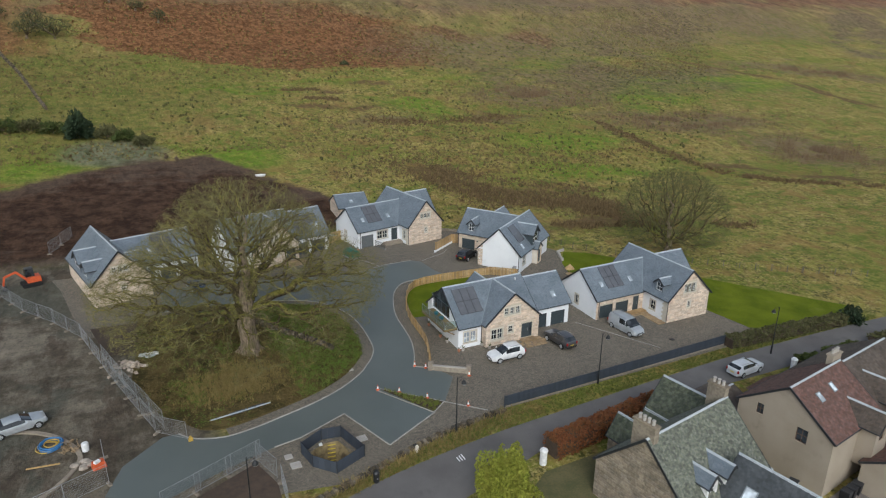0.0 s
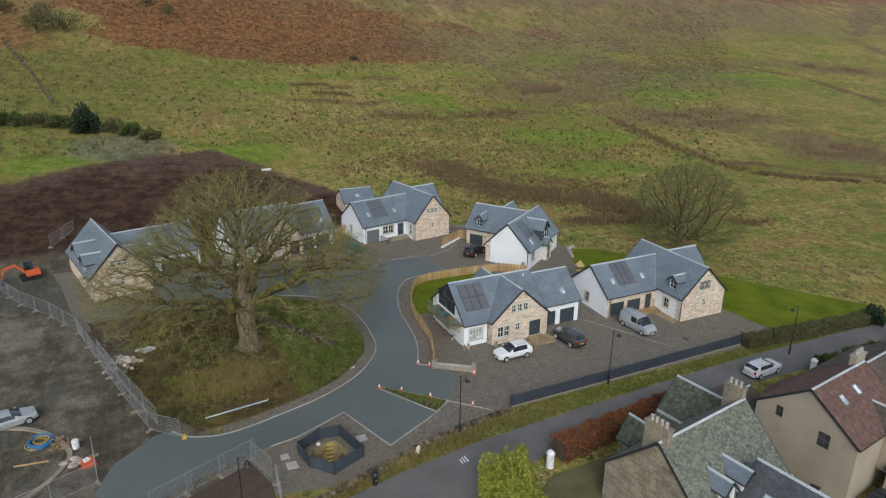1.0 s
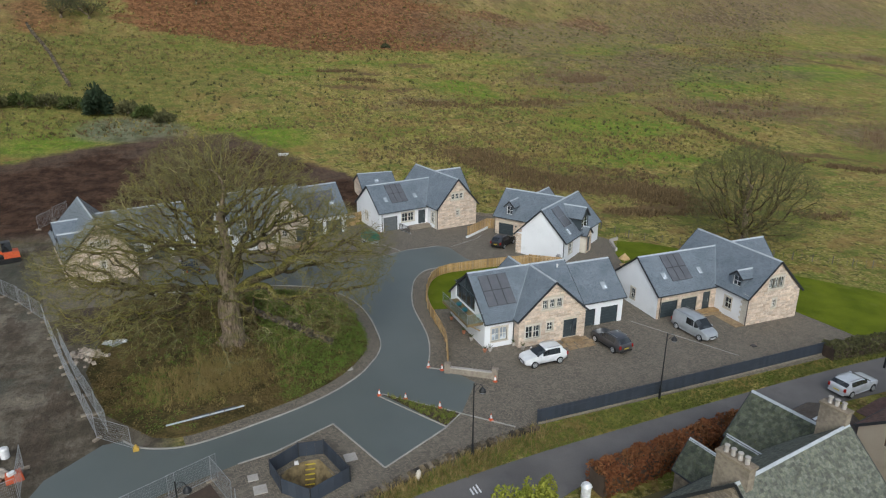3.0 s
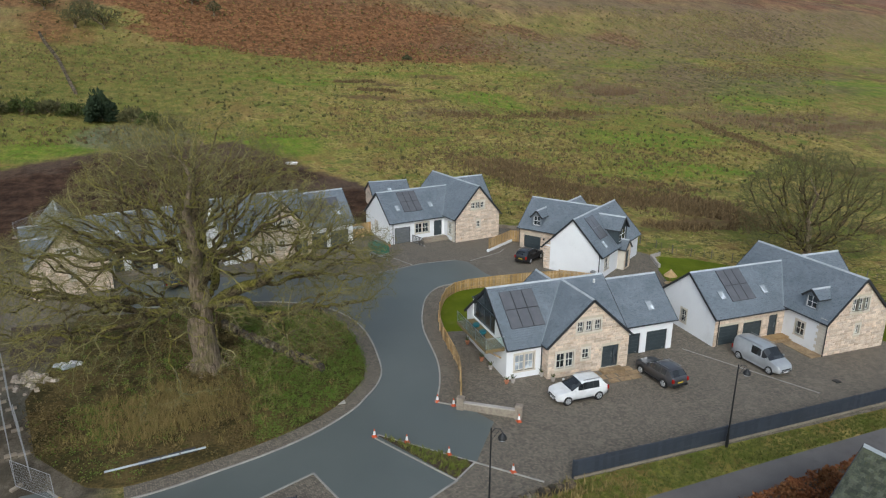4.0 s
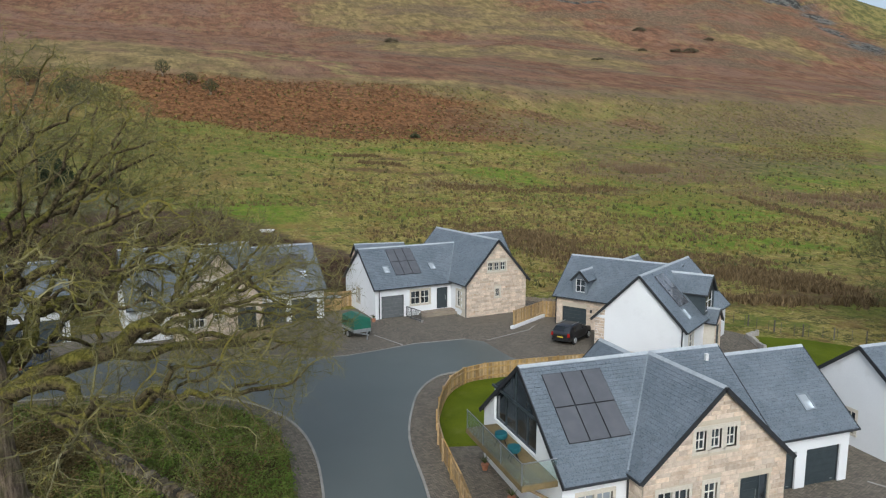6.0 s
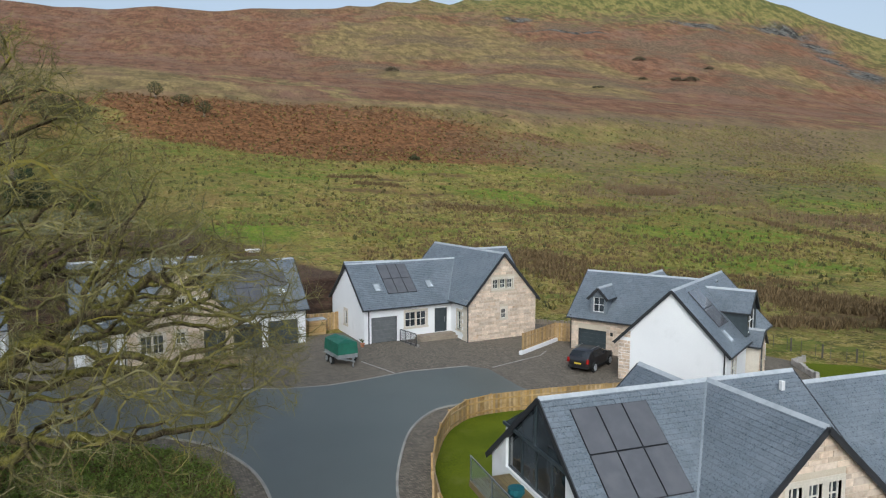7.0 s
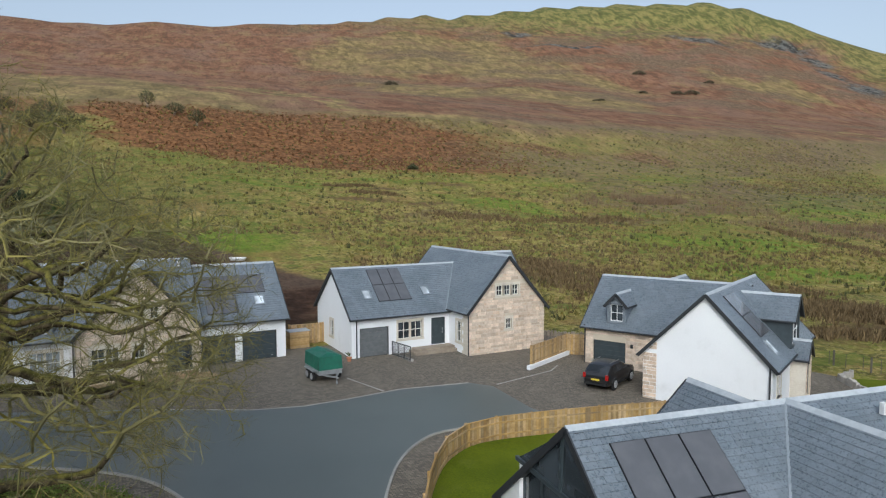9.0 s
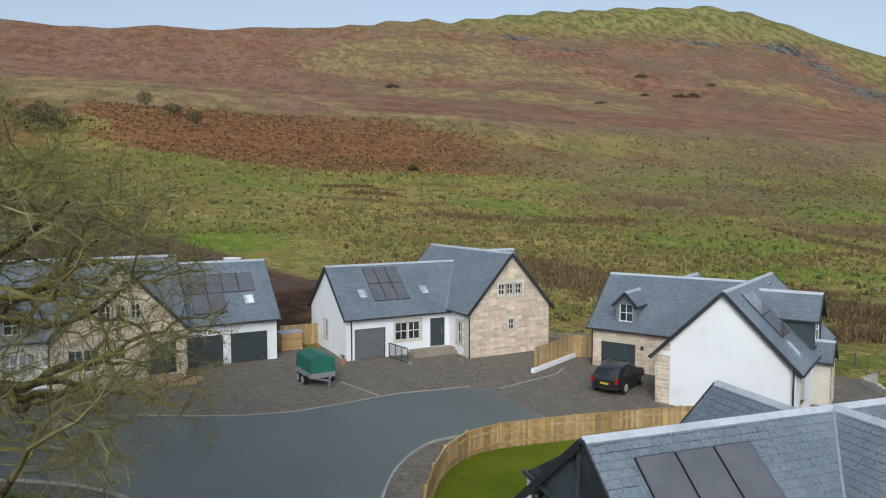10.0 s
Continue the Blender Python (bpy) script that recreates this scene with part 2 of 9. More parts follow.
def hillside_mat(name, upper):
    """Rough winter hill: pasture, straw, bracken stands and bare soil below; brown slopes, green crest and crags on the upper part."""
    m, t, p = nodes_of(name)
    pos = t.nodes.new("ShaderNodeNewGeometry").outputs["Position"]
    sep = t.nodes.new("ShaderNodeSeparateXYZ")
    t.links.new(pos, sep.inputs[0])
    X, Y, Z = sep.outputs
    s0 = arith(t, "SUBTRACT", Y, arith(t, "MULTIPLY", X, 0.12))
    streak = place(t, (0.6, 1.0, 1.0))
    n_big = noise_tex(t, 0.018, 5, 0.6, streak)
    n_mid = noise_tex(t, 0.075, 6, 0.66, streak)
    n_sml = noise_tex(t, 0.45, 6, 0.72)
    n_fin = noise_tex(t, 2.6, 5, 0.75)
    n_far = noise_tex(t, 0.11, 7, 0.64, place(t, (1.0, 0.65, 0.65)))

    def warped(scale, amount):
        n = t.nodes.new("ShaderNodeTexNoise")
        n.inputs["Scale"].default_value, n.inputs["Detail"].default_value = scale, 5
        n.inputs["Roughness"].default_value = 0.55
        t.links.new(pos, n.inputs["Vector"])
        a = t.nodes.new("ShaderNodeVectorMath")
        a.operation = "SUBTRACT"
        a.inputs[1].default_value = (0.5, 0.5, 0.5)
        t.links.new(n.outputs["Color"], a.inputs[0])
        b = t.nodes.new("ShaderNodeVectorMath")
        b.operation = "MULTIPLY_ADD"
        b.inputs[1].default_value = (amount, amount, 0)
        t.links.new(a.outputs[0], b.inputs[0])
        t.links.new(pos, b.inputs[2])
        return b.outputs[0]

    near, far = warped(0.07, 34.0), warped(0.012, 200.0)

    def zone(src, x, y, rx, ry, turn=0.0, soft=0.5):
        """A patch with a ragged edge on the hill."""
        mp = t.nodes.new("ShaderNodeMapping")
        mp.vector_type = "TEXTURE"
        mp.inputs["Location"].default_value = (x, y, 0)
        mp.inputs["Rotation"].default_value = (0, 0, radians(turn))
        mp.inputs["Scale"].default_value = (rx, ry, 1e5)
        t.links.new(src, mp.inputs[0])
        ln = t.nodes.new("ShaderNodeVectorMath")
        ln.operation = "LENGTH"
        t.links.new(mp.outputs[0], ln.inputs[0])
        return band(t, ln.outputs["Value"], 1 - soft, 1 + soft, 1, 0)

    def union(src, rows):
        out = None
        for r in rows:
            z = zone(src, *r)
            out = z if out is None else arith(t, "MAXIMUM", out, z)
        return out

    wob = arith(t, "ADD", s0, arith(t, "MULTIPLY", arith(t, "SUBTRACT", n_mid, 0.5), 90))
    if not upper:
        # pasture: green, straw and rusty mottling at several sizes
        g = mixer(t, band(t, n_mid, 0.38, 0.62), (0.116, 0.134, 0.019), (0.230, 0.188, 0.050))
        g = mixer(t, band(t, n_sml, 0.48, 0.60, 0, 0.85), g, (0.305, 0.222, 0.080))
        g = mixer(t, band(t, noise_tex(t, 0.9, 5, 0.75), 0.50, 0.57, 0, 0.9), g, (0.052, 0.056, 0.013))
        g = mixer(t, band(t, n_fin, 0.50, 0.60, 0, 0.75), g, (0.36, 0.285, 0.115))
        g = mixer(t, band(t, noise_tex(t, 0.03, 5, 0.66, place(t, (0.6, 1, 1))), 0.50, 0.60, 0, 0.6), g, (0.112, 0.136, 0.020))
        g = mixer(t, band(t, noise_tex(t, 0.14, 6, 0.68), 0.51, 0.62, 0, 0.6), g, (0.205, 0.125, 0.046))
        g = mixer(t, band(t, noise_tex(t, 0.33, 6, 0.70, place(t, (1.0, 0.6, 1))), 0.54, 0.63, 0, 0.55), g, (0.150, 0.088, 0.034))
        g = mixer(t, band(t, noise_tex(t, 0.21, 6, 0.68, place(t, (0.7, 1, 1))), 0.53, 0.63, 0, 0.7), g, (0.088, 0.118, 0.018))
        lush = mixer(t, band(t, n_sml, 0.42, 0.62), (0.090, 0.150, 0.012), (0.185, 0.205, 0.030))
        lush = mixer(t, band(t, n_fin, 0.52, 0.68, 0, 0.6), lush, (0.24, 0.21, 0.075))
        lush = mixer(t, band(t, noise_tex(t, 0.9, 5, 0.75), 0.52, 0.60, 0, 0.6), lush, (0.050, 0.060, 0.012))
        z_lush = union(near, ((-6, 92, 14, 4, -35), (78, 86, 18, 9, -15), (50, 124, 14, 5, -20), (160, 142, 26, 9, 5), (195, 142, 40, 12, -10), (145, 125, 22, 8, 5), (2, 140, 14, 3), (-46, 92, 10, 8), (70, 62, 18, 5, -20)))
        g = mixer(t, arith(t, "MULTIPLY", z_lush, 0.95), g, lush)
        g = mixer(t, arith(t, "MULTIPLY", zone(warped(0.07, 5.0), 40, 147, 60, 1.5, 3), 0.5), g, lush)
        g = mixer(t, arith(t, "MULTIPLY", zone(warped(0.07, 5.0), 130, 164, 60, 1.5, 15), 0.5), g, lush)
        g = mixer(t, arith(t, "MULTIPLY", zone(near, -48, 140, 46, 34), 0.6), g, mixer(t, band(t, n_sml, 0.4, 0.6), (0.058, 0.074, 0.013), (0.150, 0.132, 0.036)))
        # bracken
        br = mixer(t, band(t, n_sml, 0.40, 0.60), (0.098, 0.045, 0.018), (0.200, 0.098, 0.043))
        br = mixer(t, band(t, n_fin, 0.48, 0.62, 0, 0.6), br, (0.062, 0.031, 0.014))
        br = mixer(t, band(t, noise_tex(t, 0.9, 5, 0.75), 0.52, 0.62, 0, 0.6), br, (0.235, 0.125, 0.056))
        br = mixer(t, band(t, n_mid, 0.56, 0.72, 0, 0.4), br, (0.165, 0.115, 0.042))
        # first stand of bracken, ending to the east
        west = arith(t, "MULTIPLY", arith(t, "MAXIMUM", arith(t, "ADD", arith(t, "MULTIPLY", X, -1.0), -2.0), 0.0), 0.62)
        east = arith(t, "MULTIPLY", arith(t, "MAXIMUM", arith(t, "SUBTRACT", X, 30.0), 0.0), 0.3)
        wob1 = arith(t, "ADD", s0, arith(t, "MULTIPLY", arith(t, "SUBTRACT", n_mid, 0.5), 34))
        low = arith(t, "MULTIPLY", band(t, arith(t, "SUBTRACT", wob1, arith(t, "SUBTRACT", west, arith(t, "MULTIPLY", band(t, X, 4, 26), 9))), 160, 164), band(t, arith(t, "ADD", wob1, east), 208, 220, 1, 0))
        xw = arith(t, "ADD", X, arith(t, "MULTIPLY", arith(t, "SUBTRACT", n_mid, 0.5), 60))
        low = arith(t, "MULTIPLY", low, band(t, xw, 62, 96, 1, 0))
        low = arith(t, "MULTIPLY", low, band(t, xw, -42, -38))
        low = arith(t, "MAXIMUM", low, arith(t, "MULTIPLY", union(near, ((138, 194, 13, 7), (66, 182, 14, 22), (-56, 176, 10, 9), (96, 196, 16, 6), (-62, 196, 16, 10))), 0.85))
    # the broad brown slopes above, broken by pale grass
    far_fine = noise_tex(t, 0.28, 6, 0.75, place(t, (1.0, 0.3, 0.3)))
    hb = mixer(t, band(t, n_far, 0.34, 0.66), (0.112, 0.054, 0.031), (0.205, 0.108, 0.062))
    hb = mixer(t, band(t, noise_tex(t, 0.02, 5, 0.6), 0.48, 0.62, 0, 0.6), hb, (0.185, 0.115, 0.080))
    hb = mixer(t, band(t, far_fine, 0.50, 0.62, 0, 0.6), hb, (0.068, 0.042, 0.028))
    hb = mixer(t, band(t, noise_tex(t, 0.05, 7, 0.75, place(t, (1.0, 0.7, 0.7))), 0.52, 0.64, 0, 0.6), hb, (0.215, 0.150, 0.070))
    hi = mixer(t, band(t, n_far, 0.42, 0.60), (0.140, 0.108, 0.046), (0.25, 0.188, 0.078))
    hi = mixer(t, band(t, far_fine, 0.49, 0.62, 0, 0.65), hi, (0.085, 0.066, 0.032))
    hi = mixer(t, band(t, noise_tex(t, 0.04, 6, 0.7), 0.50, 0.62, 0, 0.6), hi, (0.165, 0.100, 0.058))
    pale = union(far, ((190, 690, 120, 80, 20), (300, 640, 70, 120, 25), (250, 440, 60, 50, 20), (20, 262, 75, 6, -22), (-60, 240, 55, 40, -15), (300, 340, 75, 9, -20), (345, 300, 60, 8, -25), (560, 560, 60, 40), (70, 225, 40, 5, -12), (160, 490, 60, 60, 20)))
    up = band(t, wob, 205, 240)
    up = arith(t, "MULTIPLY", up, band(t, arith(t, "ADD", pale, arith(t, "MULTIPLY", arith(t, "SUBTRACT", noise_tex(t, 0.022, 7, 0.7, streak), 0.5), 1.5)), 0.25, 0.75, 1, 0.1))
    if upper:
        col = mixer(t, up, hi, hb)
    else:
        col = mixer(t, up, mixer(t, low, mixer(t, band(t, wob, 160, 225), g, hi), br), hb)
    # purple-brown rush and young birch strips, and dark ditches
    rc = mixer(t, band(t, n_sml, 0.42, 0.60), (0.085, 0.060, 0.038), (0.175, 0.128, 0.078))
    rc = mixer(t, band(t, n_fin, 0.5, 0.66, 0, 0.7), rc, (0.050, 0.034, 0.023))
    wild = arith(t, "MULTIPLY", band(t, noise_tex(t, 0.022, 7, 0.7, place(t, (0.42, 1, 1))), 0.49, 0.60, 0, 0.8), band(t, wob, 80, 130))
    wild = arith(t, "MULTIPLY", wild, band(t, X, 40, 110, 0.15, 1))
    if not upper:
        rush = union(near, ((98, 128, 26, 11, -6), (136, 97, 32, 12, -8), (150, 60, 17, 17), (275, 152, 52, 9, -18), (36, 110, 12, 5), (73, 110, 12, 3.5), (112, 182, 50, 18, 5), (210, 205, 70, 20, 10), (300, 235, 90, 24, -6), (165, 238, 60, 16)))
        rush = arith(t, "MULTIPLY", rush, band(t, n_sml, 0.38, 0.56, 0.25, 0.8))
        wild = arith(t, "MAXIMUM", rush, wild)
    col = mixer(t, wild, col, rc)
    if not upper:
        dk = mixer(t, n_sml, (0.060, 0.040, 0.018), (0.165, 0.105, 0.050))
        ditch = union(warped(0.09, 14.0), ((44, 52, 17, 6.0, -42), (32, 70, 3.4, 8), (53, 38, 5, 7), (28, 135, 6, 1.6), (32, 123, 6, 1.8), (20, 124, 6, 1.6), (73, 110, 11, 2.2), (103, 84, 2.0, 22), (112, 55, 8, 2.4, -50), (125, 40, 10, 2.2, -30), (210, 168, 13, 2.2, -38), (230, 150, 15, 2.4, -52), (240, 118, 3, 22), (50, 33, 14, 3), (45, 144, 6, 2)))
        col = mixer(t, arith(t, "MULTIPLY", ditch, band(t, n_sml, 0.34, 0.54, 0.45, 1.0)), col, dk)
    if upper:
        # green crest
        top = band(t, arith(t, "ADD", Z, arith(t, "MULTIPLY", arith(t, "SUBTRACT", n_mid, 0.5), 120)), 200, 255)
        top = arith(t, "MULTIPLY", top, band(t, X, 60, 420, 0.3, 1.0))
        shoulder = arith(t, "MULTIPLY", band(t, arith(t, "SUBTRACT", arith(t, "ADD", X, arith(t, "MULTIPLY", arith(t, "SUBTRACT", n_mid, 0.5), 160)), arith(t, "MULTIPLY", Y, 0.15)), 640, 720), 0.9)
        top = arith(t, "MAXIMUM", top, shoulder)
        crest = mixer(t, band(t, n_far, 0.4, 0.6), (0.085, 0.092, 0.028), (0.200, 0.172, 0.060))
        col = mixer(t, top, col, mixer(t, band(t, far_fine, 0.5, 0.64, 0, 0.6), crest, (0.065, 0.062, 0.026)))
        # broken rock bands under the summit
        nrm = t.nodes.new("ShaderNodeSeparateXYZ")
        t.links.new(t.nodes.new("ShaderNodeNewGeometry").outputs["True Normal"], nrm.inputs[0])
        rock = mixer(t, band(t, noise_tex(t, 0.12, 6, 0.75, place(t, (1, 1, 0.25))), 0.42, 0.58), (0.028, 0.028, 0.026), (0.12, 0.118, 0.108))
        crag = union(warped(0.03, 40.0), ((722, 712, 46, 13, -15), (740, 676, 20, 12, -40), (722, 630, 14, 24), (717, 580, 24, 22), (588, 716, 40, 8, -20), (359, 771, 20, 7, -10), (398, 716, 50, 4, -12)))
        crag = arith(t, "MULTIPLY", crag, band(t, noise_tex(t, 0.05, 6, 0.7), 0.36, 0.46))
        col = mixer(t, crag, col, rock)
    else:
        # bare earth beside the building site
        e = band(t, arith(t, "ADD", Y, arith(t, "MULTIPLY", arith(t, "SUBTRACT", n_sml, 0.5), 14)), 44, 49)
        edge = arith(t, "SUBTRACT", 91.0, arith(t, "MULTIPLY", arith(t, "MAXIMUM", arith(t, "MULTIPLY", arith(t, "ADD", X, 33), -1.0), 0.0), 0.55))
        edge = arith(t, "SUBTRACT", edge, arith(t, "MULTIPLY", arith(t, "MAXIMUM", arith(t, "ADD", X, 13), 0.0), 1.55))
        edge = arith(t, "ADD", edge, arith(t, "MULTIPLY", arith(t, "SUBTRACT", n_mid, 0.5), 22))
        bank = mixer(t, band(t, n_sml, 0.4, 0.6), (0.080, 0.088, 0.048), (0.150, 0.150, 0.095))
        col = mixer(t, arith(t, "MULTIPLY", zone(warped(0.07, 10.0), -32, 98, 11, 7.5, -12, 0.3), 0.9), col, bank)
        e = arith(t, "MULTIPLY", e, band(t, arith(t, "SUBTRACT", edge, Y), -1.5, 2.5))
        e = arith(t, "MULTIPLY", e, band(t, X, 6, 11, 1, 0))
        earth = mixer(t, band(t, n_sml, 0.40, 0.60), (0.028, 0.014, 0.008), (0.066, 0.037, 0.022))
        earth = mixer(t, band(t, arith(t, "ADD", n_mid, arith(t, "MULTIPLY", band(t, arith(t, "SUBTRACT", edge, Y), 1, 7, 1, 0), 0.07)), 0.53, 0.64, 0, 0.6), earth, (0.098, 0.070, 0.050))
        earth = mixer(t, band(t, n_fin, 0.54, 0.70, 0, 0.6), earth, (0.020, 0.011, 0.007))
        col = mixer(t, e, col, earth)
        # muddy builders' yard to the west
        yard = arith(t, "MULTIPLY", band(t, arith(t, "ADD", X, arith(t, "MULTIPLY", arith(t, "SUBTRACT", n_sml, 0.5), 5)), -30, -26, 1, 0), band(t, Y, 44, 52, 1, 0))
        yard = arith(t, "MULTIPLY", yard, band(t, Y, -24, -16))
        mud = mixer(t, band(t, n_sml, 0.38, 0.62), (0.066, 0.055, 0.039), (0.142, 0.120, 0.089))
        mud = mixer(t, band(t, n_mid, 0.51, 0.64, 0, 0.6), mud, (0.210, 0.180, 0.138))
        mud = mixer(t, band(t, noise_tex(t, 0.05, 6, 0.7), 0.52, 0.60, 0, 0.75), mud, (0.070, 0.072, 0.056))
        mud = mixer(t, band(t, noise_tex(t, 0.25, 6, 0.7, place(t, (1.0, 0.35, 1))), 0.54, 0.60, 0, 0.6), mud, (0.058, 0.042, 0.030))
        mud = mixer(t, band(t, n_fin, 0.52, 0.66, 0, 0.5), mud, (0.055, 0.044, 0.034))
        col = mixer(t, yard, col, mud)
    # fine grain of stems and clumps over everything, with shade between clumps painted in
    gr_near = noise_tex(t, 1.5, 4, 0.7, place(t, (1.0, 0.5, 1.0)))
    gr_far = noise_tex(t, 0.55, 5, 0.75, place(t, (1.0, 0.28, 0.28)))
    gr_ = arith(t, "ADD", arith(t, "MULTIPLY", gr_near, 1.3), arith(t, "MULTIPLY", gr_far, 1.3))
    hs = t.nodes.new("ShaderNodeHueSaturation")
    t.links.new(arith(t, "MAXIMUM", arith(t, "SUBTRACT", gr_, 0.13), 0.3), hs.inputs["Value"])
    t.links.new(col, hs.inputs["Color"])
    t.links.new(hs.outputs[0], p.inputs["Base Color"])
    p.inputs["Roughness"].default_value = 0.95
    p.inputs["Specular IOR Level"].default_value = 0.15
    h = arith(t, "ADD", arith(t, "MULTIPLY", n_sml, 1.0), arith(t, "MULTIPLY", n_fin, 0.5))
    h = arith(t, "MULTIPLY", h, band(t, s0, 120, 260, 1, 0.06))
    relief(t, p, h, 0.8, 0.35)
    return m


M["hillside"], M["upper_hill"] = hillside_mat("hillside", False), hillside_mat("upper_hill", True)


def foliage_mat(name, a, b, c):
    m, t, p = nodes_of(name)
    r = t.nodes.new("ShaderNodeNewGeometry").outputs["Random Per Island"]
    col = mixer(t, r, a, b)
    col = mixer(t, band(t, noise_tex(t, 0.9, 3), 0.45, 0.65, 0, 0.8), col, c)
    t.links.new(col, p.inputs["Base Color"])
    p.inputs["Roughness"].default_value = 0.8
    p.inputs["Specular IOR Level"].default_value = 0.2
    return m


M["beech"] = foliage_mat("beech", (0.13, 0.045, 0.018), (0.24, 0.10, 0.04), (0.16, 0.075, 0.028))
M["hedge"] = foliage_mat("hedge", (0.035, 0.055, 0.014), (0.085, 0.105, 0.025), (0.07, 0.075, 0.025))
M["conifer"] = foliage_mat("conifer", (0.14, 0.165, 0.020), (0.34, 0.35, 0.055), (0.22, 0.22, 0.035))
M["dark_conifer"] = foliage_mat("dark_conifer", (0.018, 0.032, 0.016), (0.04, 0.06, 0.03), (0.03, 0.045, 0.02))
M["birch"] = foliage_mat("birch", (0.12, 0.084, 0.052), (0.25, 0.175, 0.112), (0.21, 0.14, 0.065))
M["scrub"] = foliage_mat("scrub", (0.06, 0.065, 0.025), (0.125, 0.115, 0.05), (0.09, 0.09, 0.035))
M["tallgrass"] = foliage_mat("tallgrass", (0.16, 0.125, 0.040), (0.34, 0.255, 0.105), (0.22, 0.175, 0.060))
M["greengrass"] = foliage_mat("greengrass", (0.080, 0.100, 0.018), (0.200, 0.195, 0.055), (0.130, 0.160, 0.026))
M["thorn_dark"] = foliage_mat("thorn_dark", (0.046, 0.056, 0.026), (0.105, 0.112, 0.054), (0.075, 0.082, 0.038))
M["rushes"] = foliage_mat("rushes", (0.085, 0.058, 0.028), (0.24, 0.17, 0.085), (0.15, 0.105, 0.05))
M["bracken"] = foliage_mat("bracken", (0.13, 0.062, 0.027), (0.245, 0.125, 0.057), (0.19, 0.098, 0.043))
M["tussock"] = foliage_mat("tussock", (0.14, 0.145, 0.035), (0.36, 0.29, 0.105), (0.22, 0.20, 0.06))
M["thorn_high"] = foliage_mat("thorn_high", (0.075, 0.062, 0.038), (0.150, 0.125, 0.080), (0.105, 0.095, 0.055))
M["bankgreen"] = foliage_mat("bankgreen", (0.070, 0.112, 0.016), (0.190, 0.215, 0.050), (0.110, 0.170, 0.024))
M["bramble"] = foliage_mat("bramble", (0.082, 0.066, 0.022), (0.21, 0.155, 0.06), (0.13, 0.09, 0.036))
M["net"] = plain("net", (0.62, 0.66, 0.72), 0.9)


# ---- building helpers ----
def ground_z(x, y):
    """The lie of the land: a gently tilted shelf for the estate, a hill rising behind it to a crest."""
    shelf = 0.187 - 0.00855 * x + 0.02182 * max(y, -60)
    s = y - 0.12 * x
    if s < 40:
        return shelf
    px, py = x + 7.4, y + 8.2
    r, az = math.hypot(px, py), math.degrees(math.atan2(px, py))
    slope = float(np.interp(s, HILL_S, HILL_Z))
    w = min(1, (s - 40) / 25)
    near = shelf * (1 - w) + slope * w
    if s > 330:
        rc = float(np.interp(az, (-80, -15, 10, 25, 45, 80), (820, 850, 860, 960, 1120, 1150)))
        el = float(np.interp(az, CREST_AZ, CREST_EL))
        hc = 11.6 + rc * math.tan(radians(el))
        r0 = r * 330 / s
        if az > -100 and az < 100:
            q = max(0.0, (r - r0) / max(rc - r0, 1))
            base = 68.0
            up = base + (hc - base) * (0.30 * q + 0.70 * q * q) if q < 1 else hc - (r - rc) * 0.25
            # rock bands under the eastern summit
            if 22 < az < 58:
                k = math.exp(-((az - 40) / 12) ** 2)
                up += k * 16 * (1 / (1 + math.exp(-(q - 0.885 + 0.02 * math.sin(az * 1.7)) * 90)) - q ** 6)
            rough = noise.fractal(Vector((x * 0.006, y * 0.006, 3.1)), 1.0, 2.0, 5) * 7.0 * min(1, q * 4) * (1 - 0.75 * min(1, max(0, q - 0.8) * 5))
            near = up + rough
    if s > 60:
        near += noise.fractal(Vector((x * 0.02, y * 0.02, 0.7)), 1.0, 2.0, 4) * min(1.0, (s - 60) / 80) * 1.3
    return near


HILL_S = (40, 50, 65, 80, 100, 120, 140, 160, 175, 190, 210, 240, 280, 330)
HILL_Z = (1.2, 1.7, 3.0, 4.6, 7.9, 12.0, 16.0, 21.0, 25.2, 31.5, 40.0, 48.0, 57.0, 68.0)
CREST_AZ = (-90, -40, -14.0, -10.5, -7.2, -3.7, 0.4, 3.0, 8.4, 12.1, 14.9, 17.3, 19.6, 22.9, 27.1, 30.8, 32.6, 36.9, 40.3, 42.7, 45.8, 47.7, 49.5, 51.8, 70, 100)
CREST_EL = (7, 11.5, 12.92, 12.92, 13.08, 13.68, 13.67, 14.15, 14.37, 14.64, 15.06, 15.22, 14.92, 15.28, 15.55, 15.47, 15.54, 15.27, 15.05, 14.33, 13.2, 12.21, 11.31, 10.21, 6, 3)


def mesh_ob(name, verts, faces, mat=None, parent=None, smooth=False):
    me = bpy.data.meshes.new(name)
    me.from_pydata([tuple(v) for v in verts], [], faces)
    for m in (mat if isinstance(mat, (list, tuple)) else [mat]):
        if m:
            me.materials.append(m)
    if smooth:
        me.polygons.foreach_set("use_smooth", [True] * len(me.polygons))
    me.update()
    ob = new(name, me)
    if parent:
        ob.parent = parent
    return ob


